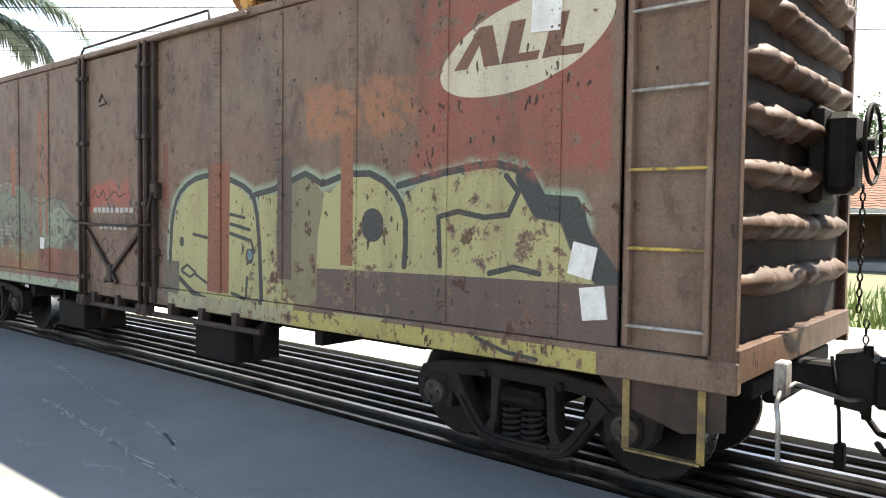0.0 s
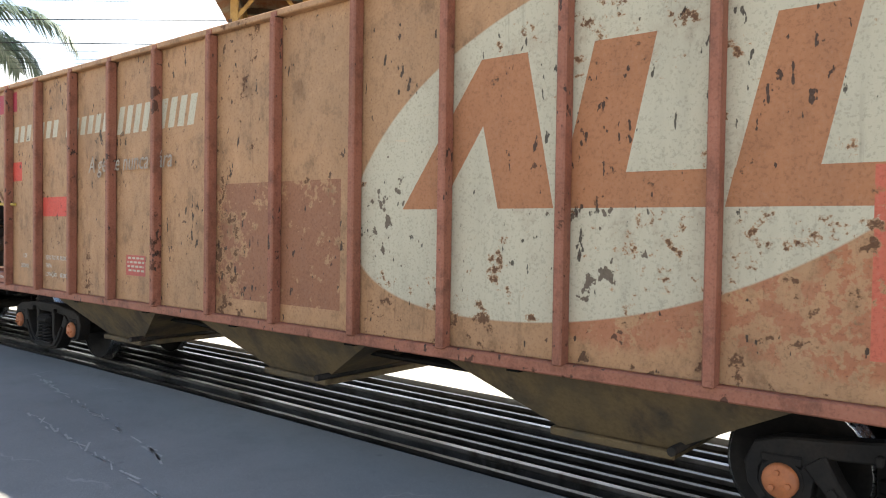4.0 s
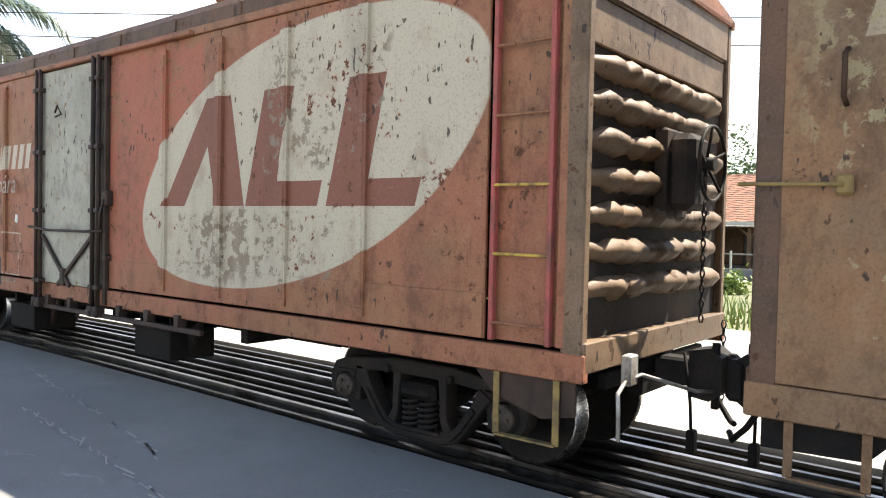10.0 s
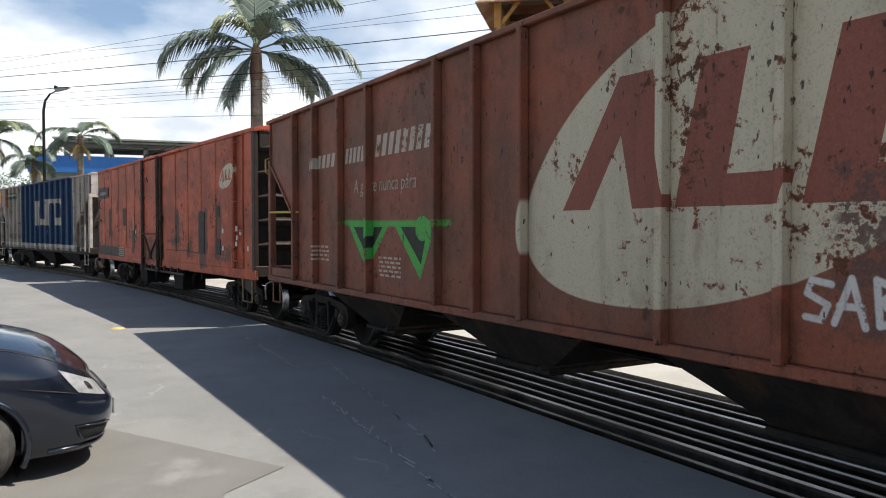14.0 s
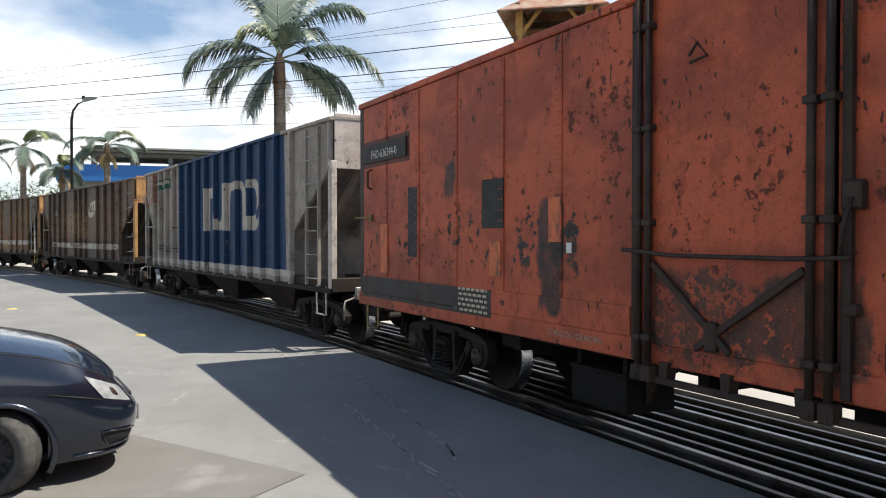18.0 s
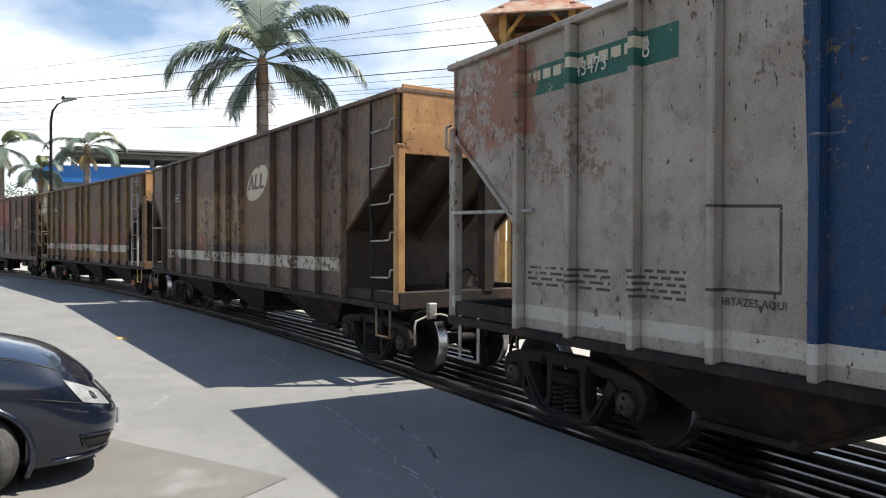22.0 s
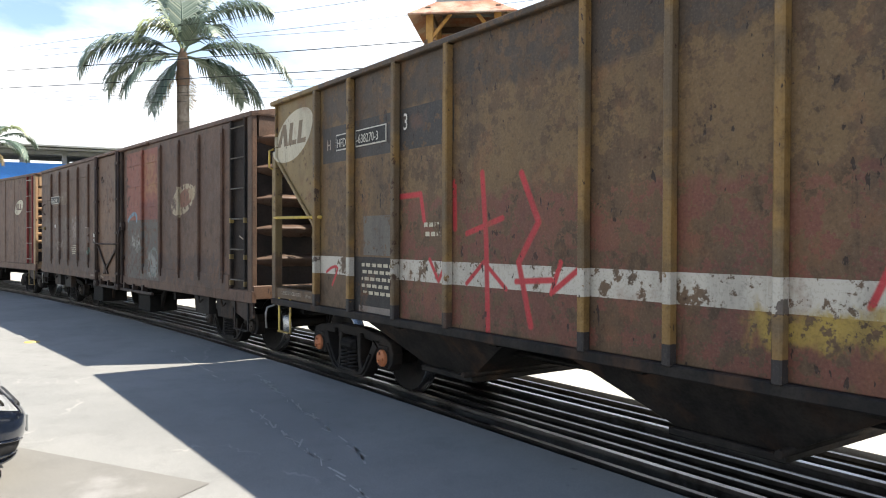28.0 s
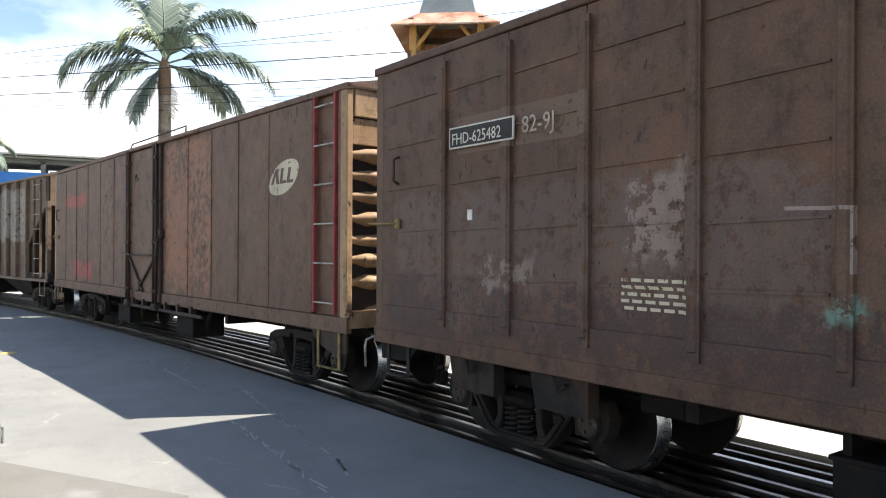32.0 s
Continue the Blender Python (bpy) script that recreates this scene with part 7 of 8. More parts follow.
    for x, z in ((-3.75, 1.98), (-1.45, 1.85), (-1.44, 1.72), (-5.1, 2.1), (-0.5, 1.98), (-0.2, 1.98)):
        side_plate(w, x - 0.03, x + 0.03, z - 0.045, z + 0.045, "paper", 0.008, 0, "sticker", "small pale sticker")
    hand_brake(w, 1, -0.1, 2.2, M["white_rod"], p)
    made.append(w)
    # 11: brown boxcar with a red ladder
    body = (0.108, 0.062, 0.050)
    mk = small_logo(5.18, 2.70, 0.22, body)
    mk += [("drip", 0.6, (0.24, 0.105, 0.058), 1.0, 2.9, 1.1, 3.5), ("drip", 0.4, (0.30, 0.05, 0.05), -4.9, -3.4, 1.15, 1.5), ("drip", 0.5, (0.28, 0.06, 0.05), -5.6, -3.9, 2.7, 3.0)]
    p = wagon_paint("paint_brown_red_ladder", body, (0.125, 0.074, 0.058), mk, rust=0.4, grime=0.4, seed=22, dents=0.035)
    pm = wagon_paint("paint_crimson", (0.24, 0.035, 0.045), (0.18, 0.04, 0.04), (), rust=0.3, grime=0.2, seed=23)
    pe2 = wagon_paint("paint_tan_end", (0.34, 0.225, 0.145), (0.28, 0.18, 0.12), (), rust=0.3, grime=0.35, seed=24)
    w = boxcar("brown boxcar with crimson ladder and tan ridged end", p, dict(seed=13, end="half", ladder=(5.96, 6.42), ladder_mat=pm, rung_mats=[M["white_rod"]], end_mat=pe2, rib=0.02, rivets=False))
    made.append(w)
    # 12: last hopper in view
    p = wagon_paint("paint_last", (0.12, 0.085, 0.07), (0.16, 0.12, 0.10), [("drip", 0.4, (0.30, 0.27, 0.23), 0.0, 5.0, 2.0, 3.4)], rust=0.45, grime=0.45, seed=25)
    made.append(hopper("grey-brown ribbed hopper wagon", p, dict(seed=14, slope_mat=pk, straight_ladder=True, ladder_mat=p, rung_mats=[M["white_rod"]], step_mat=p)))
    return made


TRAIN = build_train()
# rear-to-front places of the wagons' leading ends along the train
LEADS = [13.75, -0.57, -14.97, -29.36, -43.73, -58.19, -72.44, -87.03, -101.79, -116.16, -130.39, -144.5, -158.6]
RUN = [(0.0, -0.9), (3.0, 11.7), (6.0, 24.5), (9.0, 37.1), (12.0, 50.09), (14.5, 60.75), (17.0, 71.44), (20.0, 84.61), (23.0, 97.76), (26.0, 110.91), (29.0, 124.1), (32.0, 137.06)]


def run_at(t):
    """How far the train has come: a smooth curve through RUN."""
    n = len(RUN)
    i = max(j for j in range(n - 1) if RUN[j][0] <= t or j == 0)

    def slope(j):
        a, b = max(j - 1, 0), min(j + 1, n - 1)
        return (RUN[b][1] - RUN[a][1]) / (RUN[b][0] - RUN[a][0])

    (t0, s0), (t1, s1) = RUN[i], RUN[i + 1]
    h = t1 - t0
    u = (t - t0) / h
    return s0 * (2 * u ** 3 - 3 * u ** 2 + 1) + s1 * (3 * u ** 2 - 2 * u ** 3) + h * slope(i) * (u ** 3 - 2 * u ** 2 + u) + h * slope(i + 1) * (u ** 3 - u ** 2)


def wagon_pose(lead, t):
    c = lead - HALF + run_at(t)
    a, b = track_at(c + 5.2)[0], track_at(c - 5.2)[0]
    m = (a + b) / 2
    return pose(m.x, m.y, 0, 0, 0, math.degrees(math.atan2(a.y - b.y, a.x - b.x)))

# ---- round the crossing ----
M["bark"] = surface("bark", (0.22, 0.18, 0.14), (0.14, 0.11, 0.085), 4, 0.9, 0.0, 25, 0.6, 0.02, (0.30, 0.26, 0.21), 3)
M["wood_yellow"] = surface("wood_yellow", (0.42, 0.24, 0.07), (0.33, 0.18, 0.055), 5, 0.75, 0.0, 30, 0.3, 0.005, (0.2, 0.11, 0.05), 4)
M["wood_dark"] = surface("wood_dark", (0.09, 0.055, 0.035), (0.13, 0.08, 0.05), 4, 0.8, 0.0, 30, 0.3, 0.005)
M["rust_sheet"] = surface("rust_sheet", (0.34, 0.13, 0.06), (0.42, 0.33, 0.25), 1.2, 0.7, 0.1, 25, 0.3, 0.005, (0.24, 0.08, 0.04), 1.6)
M["tin"] = surface("tin", (0.32, 0.34, 0.32), (0.25, 0.27, 0.25), 2, 0.5, 0.4, 25, 0.2, 0.004)
M["concrete_dark"] = surface("concrete_dark", (0.22, 0.22, 0.21), (0.28, 0.275, 0.265), 1.5, 0.85, 0.0, 20, 0.3, 0.01)
M["blue_panel"] = surface("blue_panel", (0.03, 0.17, 0.52), (0.035, 0.20, 0.56), 0.5, 0.5, 0.0, 15, 0.1, 0.004)
M["wall_grey"] = surface("wall_grey", (0.34, 0.34, 0.33), (0.28, 0.28, 0.27), 0.8, 0.85, 0.0, 10, 0.2, 0.01)
M["glass_dark"] = surface("glass_dark", (0.03, 0.035, 0.04), (0.045, 0.05, 0.055), 2, 0.15, 0.0, 10, 0.02, 0.001)
M["cable"] = surface("cable", (0.018, 0.018, 0.02), (0.03, 0.03, 0.032), 3, 0.7, 0.0, 20, 0.1, 0.001)
M["pole"] = surface("pole", (0.30, 0.29, 0.27), (0.24, 0.23, 0.215), 2, 0.85, 0.0, 20, 0.3, 0.005)
M["tile"] = surface("tile", (0.33, 0.15, 0.09), (0.24, 0.115, 0.075), 6, 0.85, 0.0, 30, 0.3, 0.005, (0.14, 0.085, 0.06), 2)
M["post_white"] = surface("post_white", (0.48, 0.47, 0.43), (0.40, 0.39, 0.36), 3, 0.75, 0.0, 30, 0.2, 0.004)
M["sign_grey"] = surface("sign_grey", (0.24, 0.25, 0.25), (0.19, 0.20, 0.20), 3, 0.6, 0.1, 30, 0.1, 0.002)
M["sign_yellow"] = surface("sign_yellow", (0.70, 0.52, 0.05), (0.62, 0.46, 0.06), 5, 0.6, 0.0, 40, 0.1, 0.001)
M["stud_yellow"] = surface("stud_yellow", (0.62, 0.44, 0.12), (0.52, 0.37, 0.12), 9, 0.6, 0.0, 40, 0.1, 0.001)


def leaf_material(name, c1, c2, dry):
    n = Nodes(name)
    r = n.island()
    col = n.mix(r, c1, c2)
    col = n.mix(n.m("MULTIPLY", n.step(r, 0.86, 0.98), 0.7), col, dry)
    n.put(n.b.inputs["Subsurface Weight"], 0.0)
    return n.done(col, 0.5)


M["shaft"] = surface("shaft", (0.20, 0.12, 0.075), (0.14, 0.10, 0.07), 6, 0.8, 0.0, 30, 0.4, 0.01)
M["frond"] = leaf_material("frond", (0.05, 0.085, 0.06), (0.145, 0.185, 0.14), (0.26, 0.27, 0.18))
M["frond_young"] = leaf_material("frond_young", (0.16, 0.20, 0.085), (0.24, 0.27, 0.13), (0.30, 0.30, 0.16))
M["frond_dry"] = leaf_material("frond_dry", (0.26, 0.19, 0.09), (0.34, 0.25, 0.11), (0.20, 0.14, 0.07))
M["leaf"] = leaf_material("leaf", (0.035, 0.075, 0.02), (0.075, 0.13, 0.035), (0.12, 0.15, 0.04))
M["grass"] = leaf_material("grass", (0.12, 0.19, 0.035), (0.20, 0.26, 0.06), (0.34, 0.31, 0.11))


def frond(length, start, bend, heading, blade, rng, leaflets=76):
    """One feather leaf: an arching midrib with two rows of hanging blades; angles in degrees."""
    s = Solid()
    ch, sh = math.cos(radians(heading)), math.sin(radians(heading))
    pts, out, up, n = [Vector((0, 0, 0))], 0.0, 0.0, 16
    for i in range(n):
        a = radians(start - bend * ((i + 0.5) / n) ** 1.6)
        out, up = out + math.cos(a) * length / n, up + math.sin(a) * length / n
        pts.append(Vector((out * ch, out * sh, up)))
    s.tube(pts, 0.04, 5, 0.006, caps=False)
    for i in range(leaflets):
        u = 0.13 + 0.87 * (i + rng.random() * 0.5) / leaflets
        k = min(u, 0.999) * n
        j = int(k)
        p = pts[j].lerp(pts[j + 1], k - j)
        d = (pts[j + 1] - pts[j]).normalized()
        for sd in (-1, 1):
            side = Vector((-sh, ch, 0)) * sd
            ln = blade * (0.35 + 0.75 * math.sin(math.pi * min(u * 0.85 + 0.13, 1.0))) * rng.uniform(0.75, 1.15)
            hang = rng.uniform(0.3, 0.9) * (0.6 + 0.4 * u)
            way = (d * 0.62 + side * 0.72).normalized()
            mid = p + way * ln * 0.52 + Vector((0, 0, 0.06 * ln - 0.12 * hang * ln))
            tip = p + way * ln * 0.86 + Vector((0, 0, -hang * ln * 0.72))
            w = d * (0.011 + 0.0046 * length)
            s.add([p - w, p + w, mid + w * 1.2, mid - w * 1.2, tip], [(0, 1, 2, 3), (3, 2, 4)])
    return s


def palm(x, y, crown, size, trunk_r, leaves, seed, label, blade=0.9, tilt=(0.0, 0.0), skirt=False):
    """leaves: (heading, start angle, bend, share of the full length)."""
    rng = random.Random(seed)
    t = thing("palm_tree", label, "palm tree", pose(x, y, -0.14), group="palms beside the line")
    s = Solid()
    pts = [Vector((tilt[0] * (1 - u) ** 1.5, tilt[1] * (1 - u) ** 1.5, crown * u)) for u in [i / 16 for i in range(17)]]
    s.tube(pts, trunk_r * 1.3, 14, trunk_r * 0.92, caps=False)
    for i in range(30):
        z = crown * 0.95 * i / 30
        c = pts[0].lerp(pts[-1], 0) * 0 + Vector((tilt[0] * (1 - z / crown) ** 1.5, tilt[1] * (1 - z / crown) ** 1.5, 0))
        r = trunk_r * (1.3 - 0.38 * i / 30)
        s.lathe([(r * 0.99, z), (r * 1.05, z + 0.03), (r * 0.99, z + 0.06)], 12, "z", c)
    part("trunk", s, M["bark"], t, "ringed grey-brown trunk")
    s = Solid().lathe([(trunk_r * 0.92, crown - 1.3), (trunk_r * 1.12, crown - 0.8), (trunk_r * 0.98, crown - 0.1), (trunk_r * 0.45, crown + 0.35)], 12, "z")
    part("crownshaft", s, M["shaft"], t, "brown fibrous crownshaft")
    for h, st, bd, k in leaves:
        f = frond(size * k * rng.uniform(0.96, 1.04), st + rng.uniform(-4, 4), bd + rng.uniform(-6, 6), h, blade, rng)
        ob = part("frond", f, M["frond"] if bd < 140 else M["frond_young"], t)
        ob.location = (0, 0, crown + 0.1)
    for i in range(5 if skirt else 2):
        f = frond(size * 0.42, -35, 60, seed * 50 + 77 * i, blade * 0.5, rng, 26)
        part("frond", f, M["frond_dry"], t, "dry hanging frond").location = (0, 0, crown - 0.35)
    return t


def at(az, dist):
    return -math.sin(radians(az)) * dist, math.cos(radians(az)) * dist


# headings are counted from the way that runs across the view
BIG = [(2, 66, 92, 1.06), (-8, 22, 80, 1.02), (6, -4, 52, 0.86), (24, -12, 46, 0.74), (180, 26, 102, 0.98), (170, 2, 82, 0.82), (196, -12, 66, 0.7), (206, -52, 34, 0.62), (100, 86, 40, 0.95), (62, 80, 62, 1.0), (142, 76, 66, 0.9), (188, 78, 172, 0.58), (300, 55, 110, 0.7)]
SMALL = [(10, 38, 110, 1.0), (170, 35, 115, 1.0), (60, 55, 100, 0.9), (120, 10, 90, 0.9), (230, 30, 110, 0.9), (300, 8, 90, 0.95), (345, 70, 140, 0.8), (200, 0, 70, 0.8), (0, -5, 70, 0.7)]


def turned(leaves, az):
    return [(h + az, a, b, k) for h, a, b, k in leaves]


palm(*at(73.9, 30), 8.7, 4.1, 0.225, turned(BIG, 73.9), 3, "tall feather palm with arching grey-green fronds", 1.34, (0.25, 0.0))
palm(*at(85.7, 62), 8.6, 3.6, 0.22, turned(SMALL, 100), 5, "smaller palm with ragged yellow-green fronds", 0.85, skirt=True)
palm(*at(90.8, 63), 8.3, 3.8, 0.2, turned(SMALL, 60), 8, "smaller palm with drooping fronds and dry skirt", 0.85, skirt=True)
palm(*at(93.8, 66), 8.2, 3.6, 0.2, turned(SMALL, 150), 11, "smaller palm with drooping fronds", 0.85)
palm(*at(88.5, 68), 7.2, 3.2, 0.2, turned(SMALL, 20), 14, "smaller palm with drooping fronds", 0.8)


def watch_tower():
    x, y = at(53.1, 22)
    t = thing("watch_tower", "wooden lookout tower with rusty sheet roof", "tower", pose(x, y, -0.14, 0, 0, 48))
    z = 6.55
    for sx in (-1, 1):
        for sy in (-1, 1):
            part("post", Solid().box(sx * 0.95 - 0.1, sx * 0.95 + 0.1, sy * 0.95 - 0.1, sy * 0.95 + 0.1, 0, 8.35, 0.015), M["wood_yellow"], t, "yellow-painted timber post")
            part("brace", Solid().beam((sx * 0.95, sy * 0.95, 7.5), (sx * 0.35, sy * 0.95, 8.25), 0.08, 0.1, 0.01), M["wood_yellow"], t)
            part("brace", Solid().beam((sx * 0.95, sy * 0.95, 7.5), (sx * 0.95, sy * 0.35, 8.25), 0.08, 0.1, 0.01), M["wood_yellow"], t)
    part("deck", Solid().box(-1.15, 1.15, -1.15, 1.15, z - 0.2, z, 0.02), M["wood_dark"], t)
    for i in range(12):
        a = -1.02 + i * 0.1855
        for p in (((a - 0.08, a + 0.08), (-1.04, -1.0)), ((a - 0.08, a + 0.08), (1.0, 1.04))):
            part("rail_board", Solid().box(*p[0], *p[1], z, z + 0.95), M["wood_dark"], t)
        for p in (((-1.04, -1.0), (a - 0.08, a + 0.08)), ((1.0, 1.04), (a - 0.08, a + 0.08))):
            part("rail_board", Solid().box(*p[0], *p[1], z, z + 0.95), M["wood_dark"], t)
    part("plate_beam", Solid().box(-1.2, 1.2, -1.05, -0.9, 8.2, 8.38, 0.01).box(-1.2, 1.2, 0.9, 1.05, 8.2, 8.38, 0.01).box(-1.05, -0.9, -1.2, 1.2, 8.2, 8.38, 0.01).box(0.9, 1.05, -1.2, 1.2, 8.2, 8.38, 0.01), M["wood_dark"], t)
    s = Solid()
    e, r, h0, h1 = 1.5, 0.8, 8.12, 8.62
    for th, flip in ((0.0, False), (-0.04, True)):
        ring0 = [(-e, -e, h0 + th), (e, -e, h0 + th), (e, e, h0 + th), (-e, e, h0 + th)]
        ring1 = [(-r, -r, h1 + th), (r, -r, h1 + th), (r, r, h1 + th), (-r, r, h1 + th)]
        fs = [(i, (i + 1) % 4, (i + 1) % 4 + 4, i + 4) for i in range(4)]
        s.add(ring0 + ring1, [f[::-1] for f in fs] if flip else fs)
    s.add([(-e, -e, h0), (e, -e, h0), (e, e, h0), (-e, e, h0), (-e, -e, h0 - 0.04), (e, -e, h0 - 0.04), (e, e, h0 - 0.04), (-e, e, h0 - 0.04)], [(i + 4, (i + 1) % 4 + 4, (i + 1) % 4, i) for i in range(4)])
    part("roof", s, M["rust_sheet"], t, "rust-streaked sheet-metal roof skirt")
    s = Solid()
    s.add([(-r, -r, h1), (r, -r, h1), (r, r, h1), (-r, r, h1), (-0.55, -0.55, 9.6), (0.55, -0.55, 9.6), (0.55, 0.55, 9.6), (-0.55, 0.55, 9.6)], [(i, (i + 1) % 4, (i + 1) % 4 + 4, i + 4) for i in range(4)] + [(4, 5, 6, 7)])
    part("roof_cap", s, M["tin"], t, "grey-green tin upper roof")


watch_tower()


def shed():
    """The pavilion on the blue-fronted building down the line."""
    x0, y0 = at(88.6, 75)
    x1, y1 = at(70.0, 75)
    d = Vector((x1 - x0, y1 - y0, 0))
    ln = d.length
    t = thing("pavilion_building", "long building with blue fascia and open roof pavilion", "building", pose(x0, y0, -0.14, 0, 0, math.degrees(math.atan2(d.y, d.x))))
    part("wall", Solid().box(0, ln, 0, 9, 0, 6.7), M["wall_grey"], t)
    part("fascia", Solid().box(-0.3, ln + 0.3, -0.5, 0.0, 6.85, 8.35, 0.03), M["blue_panel"], t, "bright blue fascia panel")
    part("floor_slab", Solid().box(-0.2, ln + 0.2, -0.3, 9.2, 6.7, 6.86), M["concrete_dark"], t)
    for i in range(11):
        a = 1.0 + i * 2.1
        w = part("window", Solid().box(a, a + 1.4, -0.02, 0.05, 4.8, 6.2), M["glass_dark"], t)
        part("frame", Solid().box(a - 0.06, a + 1.46, -0.05, 0.0, 4.72, 4.8, 0.01).box(a + 0.66, a + 0.74, -0.05, 0.0, 4.8, 6.2), M["post_white"], w)
    for i in range(7):
        for b in (0.8, 6.5):
            a = 2.6 + i * 3.3
            part("column", Solid().box(a - 0.2, a + 0.2, b - 0.2, b + 0.2, 6.86, 9.4, 0.02), M["concrete_dark"], t)
    part("ceiling_beam", Solid().box(2.0, ln, 0.6, 1.0, 9.2, 9.55).box(2.0, ln, 6.3, 6.7, 9.2, 9.55), M["concrete_dark"], t)
    part("roof", Solid().box(1.8, ln, -0.6, 8.0, 9.55, 9.72, 0.02), M["concrete_dark"], t)
    part("roof_sheet", Solid().box(1.7, ln * 0.62, -0.9, 8.2, 9.78, 9.95, 0.02), M["wall_grey"], t, "pale sheet over the roof slab")
    part("roof_sheet", Solid().box(ln * 0.62, ln + 0.5, -0.9, 8.2, 9.62, 9.76, 0.02), M["wall_grey"], t)


shed()


def street_lamp():
    x, y = at(87.9, 58)
    t = thing("street_lamp", "tall street lamp on a slim dark pole", "street lamp", pose(x, y, -0.14, 0, 0, 60))
    part("pole", Solid().tube([(0, 0, 0), (0, 0, 9.9), (0.12, 0, 10.6), (0.5, 0, 11.1)], 0.11, 10, 0.06), M["cable"], t)
    part("arm", Solid().tube([(0.45, 0, 11.05), (1.1, 0, 11.35)], 0.045, 8), M["cable"], t)
    part("lantern", Solid().prism([(0.85, 11.2), (1.75, 11.42), (1.75, 11.5), (1.2, 11.52), (0.85, 11.38)], -0.16, 0.16), M["tin"], t)
    part("sensor", Solid().box(0.75, 0.95, -0.08, 0.08, 11.36, 11.62, 0.03), M["cable"], t)


street_lamp()


def power_lines():
    """Two poles out of view carry the wires over the crossing."""
    a, b = Vector((*at(56.1, 24.0), 0)), Vector((*at(91.9, 37.7), 0))
    way = b - a
    p0, p1 = a - way * 1.1, a + way * 2.3
    for p in (p0, p1):
        t = thing("utility_pole", "concrete utility pole with crossarm", "utility pole", pose(p.x, p.y, -0.14, 0, 0, math.degrees(math.atan2(way.y, way.x))))
        part("pole", Solid().tube([(0, 0, 0), (0, 0, 11.5)], 0.17, 10, 0.11), M["pole"], t)
        part("crossarm", Solid().box(-0.06, 0.06, -1.1, 1.1, 10.2, 10.32, 0.01), M["wood_dark"], t)
    # heights over the point a and over the point b
    for ha, hb, r, off in ((9.55, 8.55, 0.010, 0.3), (8.95, 8.3, 0.010, 0.1), (8.1, 8.1, 0.022, 0.0), (7.35, 7.5, 0.022, 0.0), (7.05, 7.25, 0.009, 0.2), (6.9, 7.1, 0.009, -0.2), (6.7, 6.95, 0.009, 0.1), (6.55, 6.75, 0.009, 0.0), (5.6, 6.4, 0.011, 0.0), (8.7, 9.0, 0.009, -0.3)):
        pts = []
        n = Vector((-way.y, way.x, 0)).normalized() * off
        for i in range(33):
            u = -1.1 + 3.4 * i / 32
            sag = 0.35 * (u + 1.1) * (u - 2.3) - 0.35 * 1.1 * -2.3 * (1 - u) - 0.35 * 2.1 * -1.3 * u
            q = a + way * u + n
            pts.append((q.x, q.y, ha + (hb - ha) * u + sag * 0.6))
        w = part("power_cable", Solid().tube(pts, r * 0.7, 5), M["cable"])
        tagged(w, "black overhead cable sagging between poles", "cable", "overhead cables")


power_lines()


